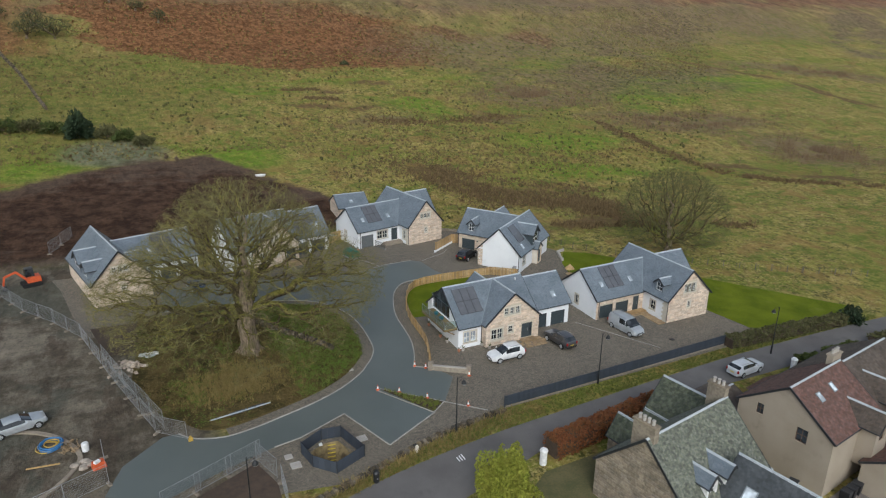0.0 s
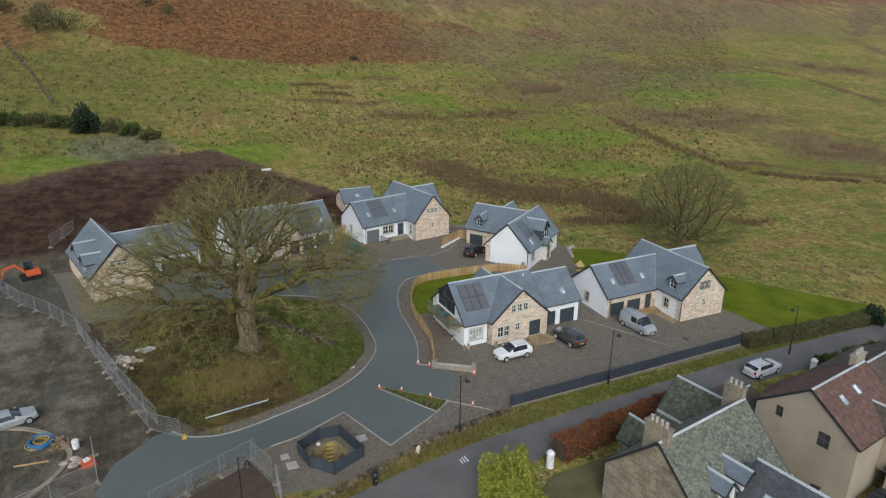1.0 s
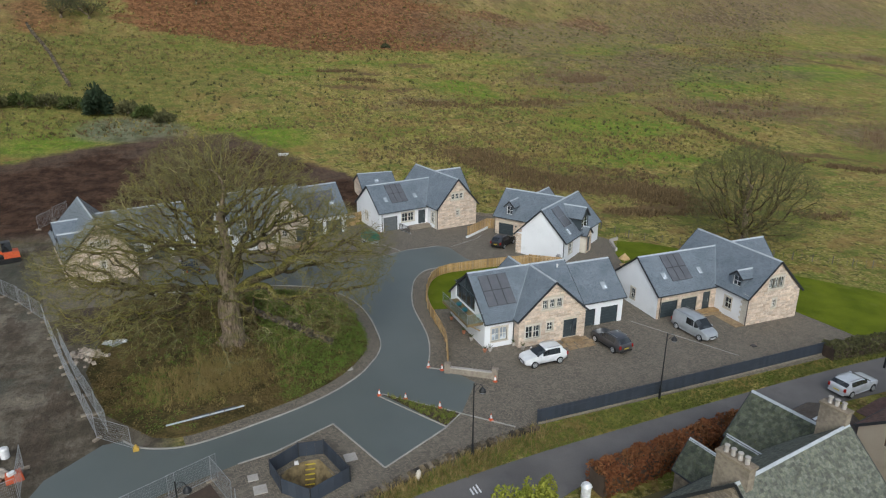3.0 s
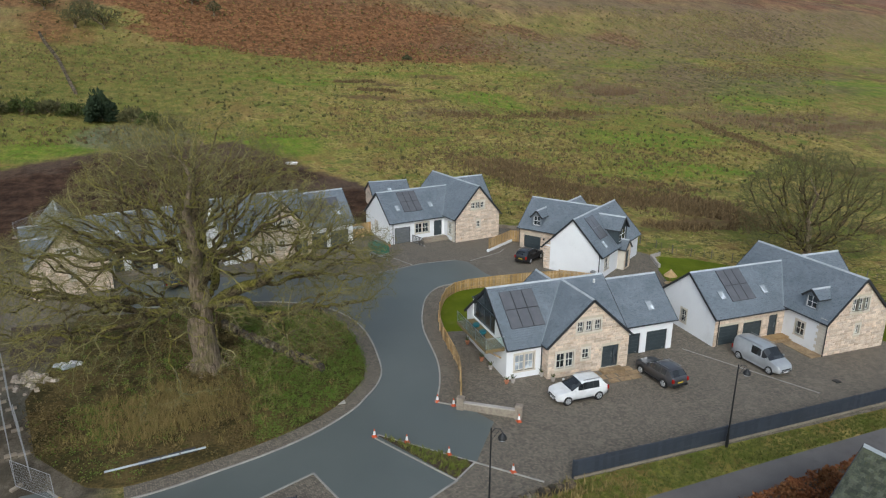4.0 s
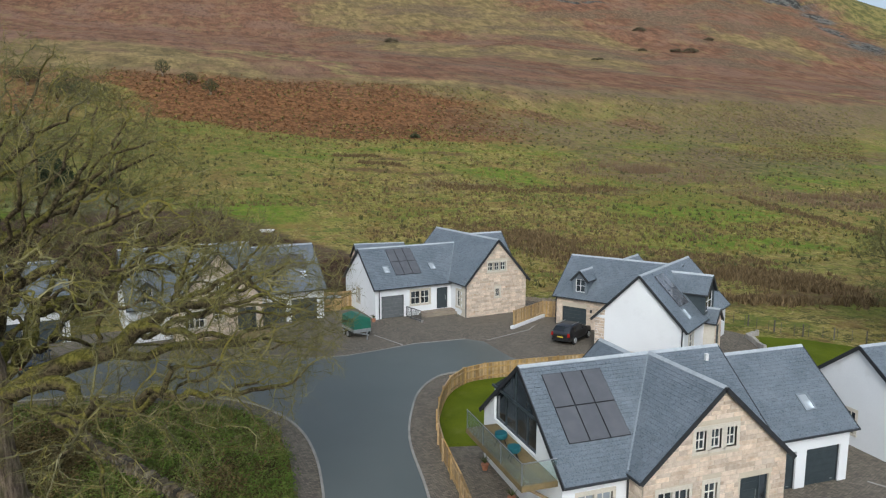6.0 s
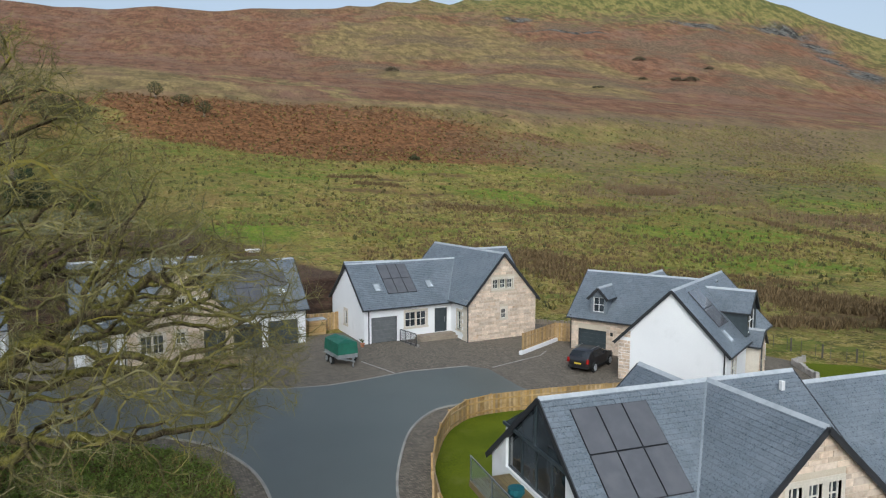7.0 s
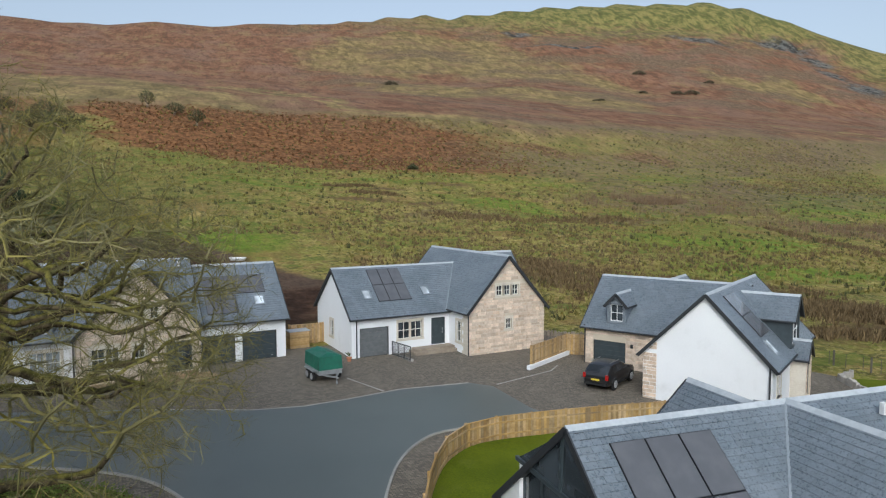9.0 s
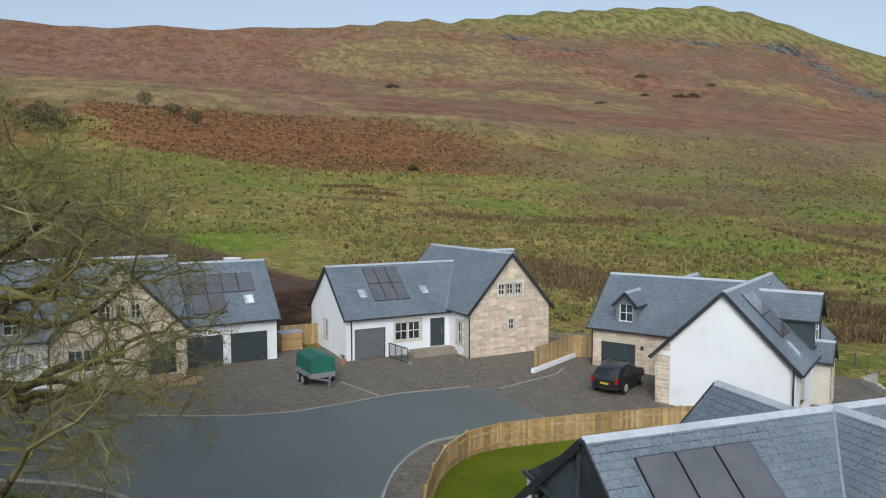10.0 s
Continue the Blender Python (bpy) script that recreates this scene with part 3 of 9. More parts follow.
class Build:
    """Gathers boxes, tubes and sheets into one mesh."""

    def __init__(self):
        self.v, self.f = [], []

    def add(self, verts, faces):
        k = len(self.v)
        self.v += [tuple(p) for p in verts]
        self.f += [tuple(i + k for i in f) for f in faces]
        return self

    def box(self, x0, y0, z0, x1, y1, z1, m=None, taper=0.0):
        tx, ty = (x1 - x0) * taper / 2, (y1 - y0) * taper / 2
        vs = [Vector(p) for p in ((x0, y0, z0), (x1, y0, z0), (x1, y1, z0), (x0, y1, z0), (x0 + tx, y0 + ty, z1), (x1 - tx, y0 + ty, z1), (x1 - tx, y1 - ty, z1), (x0 + tx, y1 - ty, z1))]
        if m is not None:
            vs = [m @ p for p in vs]
        return self.add(vs, [(3, 2, 1, 0), (4, 5, 6, 7), (0, 1, 5, 4), (1, 2, 6, 5), (2, 3, 7, 6), (3, 0, 4, 7)])

    def bar(self, a, b, w, h=None, up=(0, 0, 1)):
        """A rectangular bar from a to b."""
        a, b = Vector(a), Vector(b)
        h = h or w
        d = (b - a).normalized()
        u = Vector(up)
        if abs(d.dot(u)) > 0.95:
            u = Vector((1, 0, 0))
        s = d.cross(u).normalized() * w / 2
        u = s.cross(d).normalized() * h / 2
        vs = [p + e for p in (a, b) for e in (-s - u, s - u, s + u, -s + u)]
        return self.add(vs, [(0, 1, 2, 3), (7, 6, 5, 4), (0, 4, 5, 1), (1, 5, 6, 2), (2, 6, 7, 3), (3, 7, 4, 0)])

    def tube(self, pts, radii, n=6, cap=True):
        pts = [Vector(p) for p in pts]
        if not isinstance(radii, (list, tuple)):
            radii = [radii] * len(pts)
        k = len(self.v)
        ref = Vector((0.31, 0.77, 0.55))
        for i, p in enumerate(pts):
            d = (pts[min(i + 1, len(pts) - 1)] - pts[max(i - 1, 0)])
            d = d.normalized() if d.length > 1e-9 else Vector((0, 0, 1))
            r = ref if abs(d.dot(ref)) < 0.95 else Vector((1, 0, 0))
            s = d.cross(r).normalized()
            u = s.cross(d)
            for j in range(n):
                a = 2 * math.pi * j / n
                self.v.append(tuple(p + (s * math.cos(a) + u * math.sin(a)) * radii[i]))
        for i in range(len(pts) - 1):
            for j in range(n):
                a, b = k + i * n + j, k + i * n + (j + 1) % n
                self.f.append((a, b, b + n, a + n))
        if cap:
            self.f.append(tuple(k + j for j in reversed(range(n))))
            self.f.append(tuple(k + (len(pts) - 1) * n + j for j in range(n)))
        return self

    def lathe(self, profile, n=16, m=None):
        """profile: (radius, z) from below upwards, round z."""
        vs = [Vector((r * math.cos(2 * math.pi * j / n), r * math.sin(2 * math.pi * j / n), z)) for r, z in profile for j in range(n)]
        if m is not None:
            vs = [m @ p for p in vs]
        fs = [(i * n + j, i * n + (j + 1) % n, (i + 1) * n + (j + 1) % n, (i + 1) * n + j) for i in range(len(profile) - 1) for j in range(n)]
        fs += [tuple(reversed(range(n))), tuple((len(profile) - 1) * n + j for j in range(n))]
        return self.add(vs, fs)

    def weld(self):
        """Joins corners that lie on one another."""
        seen, to, vs = {}, [], []
        for p in self.v:
            k = tuple(round(c, 4) for c in p)
            if k not in seen:
                seen[k] = len(vs)
                vs.append(p)
            to.append(seen[k])
        self.v, self.f = vs, [tuple(to[i] for i in f) for f in self.f]
        return self

    def done(self, name, mat, parent=None, label="", smooth=False):
        ob = mesh_ob(name, self.v, self.f, mat, parent, smooth)
        return tagged(ob, label)


def thing(name, m, label, category, group="", kind=""):
    ob = new(name)
    ob.matrix_basis = m
    return tagged(ob, label, category, group, kind)


PIT = [(-22.0, -11.2), (-19.8, -10.0), (-18.0, -10.3), (-17.0, -13.9), (-20.0, -15.15), (-21.6, -13.4)]
PIT_C = (-19.7, -12.4)
PIT_RIM = []
for p_, q_ in zip(PIT, PIT[1:] + PIT[:1]):
    for k_ in range(3):
        PIT_RIM.append(tuple(PIT_C[i] + (p_[i] + (q_[i] - p_[i]) * k_ / 3 - PIT_C[i]) * 0.72 for i in (0, 1)))


def slab(name, pts, top, mat, label="", depth=0.3, kind="structure", category=""):
    """A flat sheet on the sloping shelf, with real thickness."""
    bm = bmesh.new()
    vs = [bm.verts.new((x, y, (0.187 - 0.00855 * x + 0.02182 * y if y - 0.12 * x > 39 else ground_z(x, y)) + top)) for x, y in pts]
    face = bm.faces.new(vs)
    if face.normal.z < 0:
        face.normal_flip()
    geom = bmesh.ops.extrude_face_region(bm, geom=[face])
    low = [e for e in geom["geom"] if isinstance(e, bmesh.types.BMVert)]
    for v in low:
        v.co.z -= depth
    bm.normal_update()
    bmesh.ops.recalc_face_normals(bm, faces=bm.faces)
    me = bpy.data.meshes.new(name)
    bm.to_mesh(me)
    bm.free()
    me.materials.append(mat)
    return tagged(new(name, me), label, category, "", kind)


def smooth_line(pts, n=6, closed=False):
    """Catmull-Rom through the points."""
    p = [Vector((*q, 0)[:3]) for q in pts]
    out = []
    m = len(p)
    for i in range(m if closed else m - 1):
        a, b, c, d = (p[(i + k) % m] if closed else p[min(max(i + k, 0), m - 1)] for k in (-1, 0, 1, 2))
        for j in range(n):
            t = j / n
            out.append(0.5 * ((2 * b) + (c - a) * t + (2 * a - 5 * b + 4 * c - d) * t * t + (3 * b - a - 3 * c + d) * t ** 3))
    if not closed:
        out.append(p[-1])
    return [(v.x, v.y) for v in out]


def offset_line(pts, d):
    out = []
    for i, p in enumerate(pts):
        a, b = Vector(pts[max(i - 1, 0)]), Vector(pts[min(i + 1, len(pts) - 1)])
        t = (b - a).normalized()
        out.append((p[0] + t.y * d, p[1] - t.x * d))
    return out


def in_poly(x, y, poly):
    c = False
    for (x0, y0), (x1, y1) in zip(poly, poly[1:] + poly[:1]):
        if (y0 > y) != (y1 > y) and x < (x1 - x0) * (y - y0) / (y1 - y0) + x0:
            c = not c
    return c


# ---- terrain ----
def make_terrain():
    n = 420
    radii = [0.0, 6.0]
    while radii[-1] < 2600:
        radii.append(radii[-1] * 1.0245 + 0.25)
    verts, faces = [], []
    for r in radii[1:]:
        for j in range(n):
            # finer towards the hill in front of the walk
            u = 2 * math.pi * j / n
            a = u - 0.45 * math.sin(u - 0.35)
            x, y = r * math.sin(a), 10 + r * math.cos(a)
            verts.append((x, y, ground_z(x, y) - (2.4 if in_poly(x, y, PIT_RIM) else 0.0)))
    verts.append((0, 10, ground_z(0, 10)))
    for i in range(len(radii) - 2):
        for j in range(n):
            a, b = i * n + j, i * n + (j + 1) % n
            faces.append((b, a, a + n, b + n))
    c = len(verts) - 1
    faces += [(c, j, (j + 1) % n) for j in range(n)]
    ob = mesh_ob("ground", verts, faces, [M["hillside"], M["upper_hill"]], smooth=True)
    ob.data.polygons.foreach_set("material_index", [int(min(verts[q][1] - 0.12 * verts[q][0] for q in f) > 300) for f in faces])
    return tagged(ob, "rough winter pasture rising to a bracken-covered hill", "hillside", "", "structure")


make_terrain()

# ---- roads and paving ----
ISLAND_E = [(-31.6, -3.6), (-30.7, -4.7), (-29.5, -5.4), (-27.5, -5.9), (-25.0, -5.6), (-21.9, -4.8), (-18.5, -3.8), (-15.3, -2.4), (-12.5, -0.5), (-11.1, 1.0), (-9.9, 2.5), (-9.0, 4.5), (-8.55, 7.7), (-8.4, 11.0), (-8.7, 14.1), (-9.65, 16.8), (-11.3, 19.2), (-14.0, 21.0), (-18.0, 22.4), (-24.0, 23.4), (-30.0, 24.0)]
KERB_E = [(9.0, 20.9), (6.0, 21.0), (2.5, 20.8), (0.8, 19.75), (-0.75, 17.7), (-2.0, 14.9), (-2.9, 12.3), (-3.4, 10.0), (-3.8, 6.7), (-4.15, 4.5), (-4.6, 2.8), (-5.25, 1.0), (-5.9, -0.4), (-6.45, -1.4)]
north_edge = [(-30, 31.5), (-22, 30.8), (-13.0, 28.9), (-9.7, 27.9), (-6.5, 26.9), (-3.7, 26.75), (-1.2, 27.3), (2.2, 28.3), (6.7, 28.4), (7.9, 27.3), (8.3, 23.0)]
isl = smooth_line(ISLAND_E, 4)
ker = smooth_line(KERB_E, 4)
south_edge = [(-4.6, -2.4), (-3.4, -5.2), (-6.4, -9.1), (-8.2, -10.4), (-14.3, -13.4), (-16.5, -6.9), (-21.4, -8.9), (-24.0, -9.3), (-29, -10.7), (-34, -12.6), (-38, -10.0), (-36.5, -6.5), (-33.0, -3.6)]
i_ = min(range(len(PIT_RIM)), key=lambda k: PIT_RIM[k][1])
KEYHOLE = list(reversed(PIT_RIM[i_ + 1:] + PIT_RIM[:i_ + 1])) + [(PIT_RIM[i_][0] - 0.04, PIT_RIM[i_][1])]
slab("paving", [(-30.5, 24), (-31, 36), (-29, 37.5), (14, 42.4), (17.5, 39.8), (21, 37), (25, 33.5), (29, 27.5), (31.2, 22.4), (28.4, 18), (26.4, 13.4), (22.9, 10), (22.9, 7.4), (36.3, 7.4), (37.5, -12.9), (14, -12.75), (-1.3, -12.7), (-12.0, -15.6), (-20, -16.6)] + KEYHOLE + [(-20.04, -16.6), (-26, -15.5), (-29, -11), (-27, -9)], 0.02, M["setts"], "brownish grey block paving round the new houses", category="paving")
slab("paving", [(-44.2, 44.5), (-42.0, 36.6), (-39.4, 20.2), (-34.0, 20.4), (-31.1, 24.1), (-31.1, 36.2), (-33, 46)], 0.014, M["setts"], "brownish grey block paving beside the site fence", category="paving")
slab("estate_road", isl + north_edge + ker + south_edge, 0.035, M["asphalt"], "smooth new grey asphalt estate road", category="road")
PUB_N = [(-70, -33), (-40, -25.2), (-25, -19.8), (-15.3, -17.3), (-5.3, -16.0), (6.2, -15.4), (16.2, -15.0), (27.8, -14.7), (41.6, -14.9), (57, -15.6), (120, -19)]
PUB_S = [(120, -23.5), (53, -19.6), (40, -19.3), (26, -19.0), (14, -18.4), (2.3, -18.9), (-1.7, -19.9), (-7.5, -21.6), (-20, -24.8), (-40, -31), (-70, -39)]
slab("public_road", smooth_line(PUB_N, 4) + smooth_line(PUB_S, 4), 0.03, M["asphalt_old"], "worn brownish grey country road", category="road")


def kerb_line(name, pts, w=0.12, top=0.10, label="pale concrete kerb edging", mat=None, step=0.9):
    """Kerb stones laid end to end along a line."""
    b = Build()
    run = []
    for p, q in zip(pts, pts[1:]):
        n = max(1, round(math.dist(p, q) / step))
        for k in range(n):
            run.append((Vector(p).lerp(Vector(q), k / n), Vector(p).lerp(Vector(q), (k + 1) / n)))
    for p, q in run:
        d = (q - p) * 0.008
        za, zb = ground_z(p.x, p.y), ground_z(q.x, q.y)
        b.bar((p.x + d.x, p.y + d.y, za + top - 0.1), (q.x - d.x, q.y - d.y, zb + top - 0.1), w, 0.2)
    return tagged(b.done(name, mat or M["kerb"]), label, "kerb", "", "structure")


kerb_line("kerb_island", isl)
kerb_line("kerb_east", ker)
kerb_line("kerb_mouth", [(-6.45, -1.4), (-4.9, -2.5)])
kerb_line("kerb_parking", [(-24.0, -9.3), (-21.4, -8.9), (-16.5, -6.9), (-14.3, -13.4), (-8.2, -10.4)], top=0.07)
kerb_line("kerb_bed", [(-3.2, -12.3), (-6.5, -9.1), (-11.6, -4.2), (-11.9, -4.5), (-8.3, -10.4), (-6.5, -9.1)], w=0.11, top=0.08)
kerb_line("paving_edge", [(8.3, 27.6), (13.1, 29.5), (14.2, 30.6)], w=0.1, top=0.035)
kerb_line("paving_edge", [(-0.4, 31.6), (1.2, 28.2)], w=0.1, top=0.035)
kerb_line("paving_edge", [(17.3, 0.2), (22.6, -9.6)], w=0.1, top=0.035)
kerb_line("paving_edge", north_edge[2:9], w=0.1, top=0.05)

# lawns, verge strips, tree island
slab("lawn", [(-1.6, 9.9), (-1.3, 12.2), (0.3, 15.6), (1.4, 17.3), (2.6, 18.5), (4.2, 19.0), (10, 18.9), (14, 18.6), (14.5, 12.5), (8, 9.3), (1.2, 9.3)], 0.06, M["lawn"], "bright mown lawn behind the timber fence", category="lawn")
slab("lawn", [(26.5, 13.5), (28.3, 18.0), (31.5, 22.0), (34.6, 20.4), (37.4, 17.0), (42.5, 9.6), (42, 7.5), (24, 7.5), (23, 10.0)], 0.06, M["lawn"], "bright mown back garden lawn", category="lawn")
slab("lawn", [(36.2, -3.5), (36.4, 6.0), (42, 8), (56, -11.2), (52.5, -13.3), (49.3, -14.0), (37.3, -10.4)], 0.06, M["lawn"], "bright mown lawn beside the gable", category="lawn")
isl_in = offset_line(isl, -1.35)
ISLAND = isl_in[5:] + [(-33.2, 23.5), (-34.0, 14.5), (-34.9, 8.0), (-33.0, 0.5)]
slab("tree_island", ISLAND, 0.10, M["bank"], "earthy bank under the old tree", category="bank")


# ---- houses ----
def wall(parent, name, a, b, z0, prof, holes, mat, thick=0.3):
    """A wall from a to b (outer face to the right of a-b), with a sloped top and openings cut right through. prof: (distance, height) along the top."""
    ax, ay = a
    L = math.dist(a, b)
    d = Vector((b[0] - ax, b[1] - ay)) / L
    nrm = Vector((d.y, -d.x))
    cuts = sorted({round(x, 4) for x in [0, L] + [q[0] for q in prof] + [h[0] for h in holes] + [h[2] for h in holes] if 0 <= x <= L + 1e-4})
    top = lambda s: float(np.interp(s, [q[0] for q in prof], [q[1] for q in prof]))
    P = lambda s, z, back: (ax + d.x * s - nrm.x * back, ay + d.y * s - nrm.y * back, z)
    B = Build()
    levels = sorted({round(q, 4) for h in holes for q in (h[1], h[3])})
    for s0, s1 in zip(cuts, cuts[1:]):
        mid = (s0 + s1) / 2
        hs = [h for h in holes if h[0] - 1e-4 <= mid <= h[2] + 1e-4]
        edges = [z0] + [q for q in levels if z0 < q < min(top(s0), top(s1)) - 1e-3]
        for i, lo in enumerate(edges):
            last = i + 1 == len(edges)
            h0, h1 = (top(s0), top(s1)) if last else (edges[i + 1], edges[i + 1])
            zm = (lo + min(h0, h1)) / 2
            if any(h[1] < zm < h[3] for h in hs) or max(h0, h1) - lo < 1e-3:
                continue
            v = [P(s0, lo, 0), P(s1, lo, 0), P(s1, h1, 0), P(s0, h0, 0), P(s0, lo, thick), P(s1, lo, thick), P(s1, h1, thick), P(s0, h0, thick)]
            B.add(v, [(0, 1, 2, 3), (7, 6, 5, 4)] + ([(3, 2, 6, 7)] if last else []))
    for s0, za, s1, zb in holes:
        v = [P(s0, za, 0), P(s1, za, 0), P(s1, zb, 0), P(s0, zb, 0), P(s0, za, thick), P(s1, za, thick), P(s1, zb, thick), P(s0, zb, thick)]
        B.add(v, [(4, 5, 1, 0), (5, 6, 2, 1), (6, 7, 3, 2), (7, 4, 0, 3)])
    B.weld()
    return B.done(name, mat, parent), (lambda s, z, back=0.0: Vector(P(s, z, back)))


def frame_matrix(P, s, z):
    """Axes on the wall: x along it, y inwards, z up, with the origin at (s, z)."""
    o = P(s, z)
    x = (P(s + 1, z) - o).normalized()
    y = (P(s, z, 1.0) - o).normalized()
    m = Matrix.Identity(4)
    for i, c in enumerate((x, y, Vector((0, 0, 1)))):
        m[0][i], m[1][i], m[2][i] = c
    m.translation = o
    return m


def lattice(B, xs, zs, y0, y1):
    """A connected frame: bars lie at the even spaces between the breaks xs and zs, openings at the odd ones."""
    nx, nz = len(xs), len(zs)
    V = [(x, y, z) for y in (y0, y1) for z in zs for x in xs]

    def at(i, j, k):
        return (k * nz + j) * nx + i

    def solid(i, j):
        return 0 <= i < nx - 1 and 0 <= j < nz - 1 and (i % 2 == 0 or j % 2 == 0)
    F = []
    for j in range(nz - 1):
        for i in range(nx - 1):
            if not solid(i, j):
                continue
            F.append((at(i, j, 0), at(i + 1, j, 0), at(i + 1, j + 1, 0), at(i, j + 1, 0)))
            F.append((at(i, j + 1, 1), at(i + 1, j + 1, 1), at(i + 1, j, 1), at(i, j, 1)))
            for di, dj, p, q in ((-1, 0, (i, j + 1), (i, j)), (1, 0, (i + 1, j), (i + 1, j + 1)), (0, -1, (i, j), (i + 1, j)), (0, 1, (i + 1, j + 1), (i, j + 1))):
                if not solid(i + di, j + dj):
                    F.append((at(*p, 0), at(*p, 1), at(*q, 1), at(*q, 0)))
    return B.add(V, F)


def rect_frame(B, w, h, t, y0, y1, x0=0.0, z0=0.0):
    return lattice(B, [x0, x0 + t, x0 + w - t, x0 + w], [z0, z0 + t, z0 + h - t, z0 + h], y0, y1)


def window(parent, P, hole, lights=1, surround=True, mat=None, rows=1, label="", plain_band=None, net=False):
    """Sash window: cream frames with glazing bars, dark glass, dressed stone margins and sill."""
    s0, za, s1, zb = hole
    w, h = s1 - s0, zb - za
    m = frame_matrix(P, s0, za)
    lw = w / lights
    xs = []
    for k in range(lights):
        xs += [k * lw + (0.0 if k == 0 else -0.06), k * lw + (0.055 if k == 0 else 0.06)]
        if lw > 0.45:
            xs += [k * lw + lw / 2 - 0.02, k * lw + lw / 2 + 0.02]
    xs += [w - 0.055, w]
    cuts = sorted({0.5} | {(r + 1) / rows for r in range(rows - 1)})
    zs = [0.0, 0.055] + [h * c + o for c in cuts for o in (-0.022, 0.022)] + [h - 0.055, h]
    B = lattice(Build(), xs, zs, 0.10, 0.17)
    win = B.done("window", mat or M["cream"], parent, label)
    win.matrix_basis = m
    pane = Build().box(0.03, 0.132, 0.03, w - 0.03, 0.142, h - 0.03).done("pane", M["net_glass"] if net else M["glass"], win)
    # Dark sheet stands for the unlit room; the pale one for net curtains.
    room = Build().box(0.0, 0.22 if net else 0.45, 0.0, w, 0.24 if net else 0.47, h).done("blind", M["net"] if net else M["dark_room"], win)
    if surround:
        S = Build()
        t = 0.15
        sx = [-t, 0.0]
        for k in range(1, lights):
            sx += [k * lw - 0.07, k * lw + 0.07]
        lattice(S, sx + [w, w + t], [-0.02, 0.0, h, h + 0.2], -0.022, 0.1)
        S.done("surround", plain_band or M["dressed"], win)
        Build().box(-t - 0.03, -0.06, -0.14, w + t + 0.03, 0.12, -0.0).done("sill", M["dressed"], win)
    return win


def garage_door(parent, P, hole, mat=None):
    s0, za, s1, zb = hole
    w, h = s1 - s0, zb - za
    mt = mat or M["joinery"]
    d = Build().box(0, 0.17, 0, w, 0.2, h).done("garage_door", mt, parent, "dark grey sectional garage door" if mat is None else "mid-grey sectional garage door")
    d.matrix_basis = frame_matrix(P, s0, za)
    for k in range(6):
        Build().box(0.04, 0.12, h * k / 6 + 0.008, w - 0.04, 0.16, h * (k + 1) / 6 - 0.004).done("door_panel", mt, d)
    F = Build()
    rect_frame(F, w, h + 0.02, 0.06, 0.08, 0.2)
    F.done("frame", M["fascia"], d)
    Build().box(w - 0.4, 0.09, 0.22, w - 0.25, 0.125, 0.25).done("handle", M["metal_grey"], d)
    return d


def front_door(parent, P, hole, side=0.0):
    s0, za, s1, zb = hole
    w, h = s1 - s0, zb - za
    B = Build()
    B.box(0.05, 0.13, 0.03, w - 0.05 - side, 0.18, h - 0.05)
    for k in range(4):
        B.box(0.18, 0.115, 0.25 + k * (h - 0.5) / 4, w - 0.18 - side, 0.135, 0.25 + (k + 0.82) * (h - 0.5) / 4)
    d = B.done("front_door", M["joinery"], parent, "dark grey panelled front door")
    d.matrix_basis = frame_matrix(P, s0, za)
    F = Build()
    rect_frame(F, w, h, 0.05, 0.08, 0.2)
    if side:
        F.box(w - side - 0.05, 0.08, 0.05, w - side, 0.2, h - 0.05)
    F.done("frame", M["joinery"], d)
    if side:
        Build().box(w - side, 0.14, 0.05, w - 0.05, 0.15, h - 0.05).done("side_light", M["glass"], d)
    Build().bar((w - side - 0.2, 0.09, 0.8), (w - side - 0.2, 0.09, 1.25), 0.03).done("handle", M["metal_grey"], d)
    # Dark sheet in place of the unlit hall behind the door.
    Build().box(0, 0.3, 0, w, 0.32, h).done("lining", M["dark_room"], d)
    return d


# Near-black tone that stands for unlit interiors.
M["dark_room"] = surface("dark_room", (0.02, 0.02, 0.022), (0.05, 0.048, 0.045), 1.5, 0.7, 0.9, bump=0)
STONE_BLOCK = None


def stone_block():
    """One dressed rubble block with chamfered face, unit size, shared by all."""
    global STONE_BLOCK
    if STONE_BLOCK is None:
        c = 0.06
        v = [(0, 1, 0), (1, 1, 0), (1, 1, 1), (0, 1, 1), (c * .4, 0, c), (1 - c * .5, 0, c * .8), (1 - c * .4, 0, 1 - c), (c * .5, 0, 1 - c * .9)]
        f = [(4, 5, 6, 7), (0, 1, 5, 4), (1, 2, 6, 5), (2, 3, 7, 6), (3, 0, 4, 7)]
        STONE_BLOCK = bpy.data.meshes.new("stone")
        STONE_BLOCK.from_pydata(v, [], f)
        STONE_BLOCK.materials.append(M["stone"])
    return STONE_BLOCK


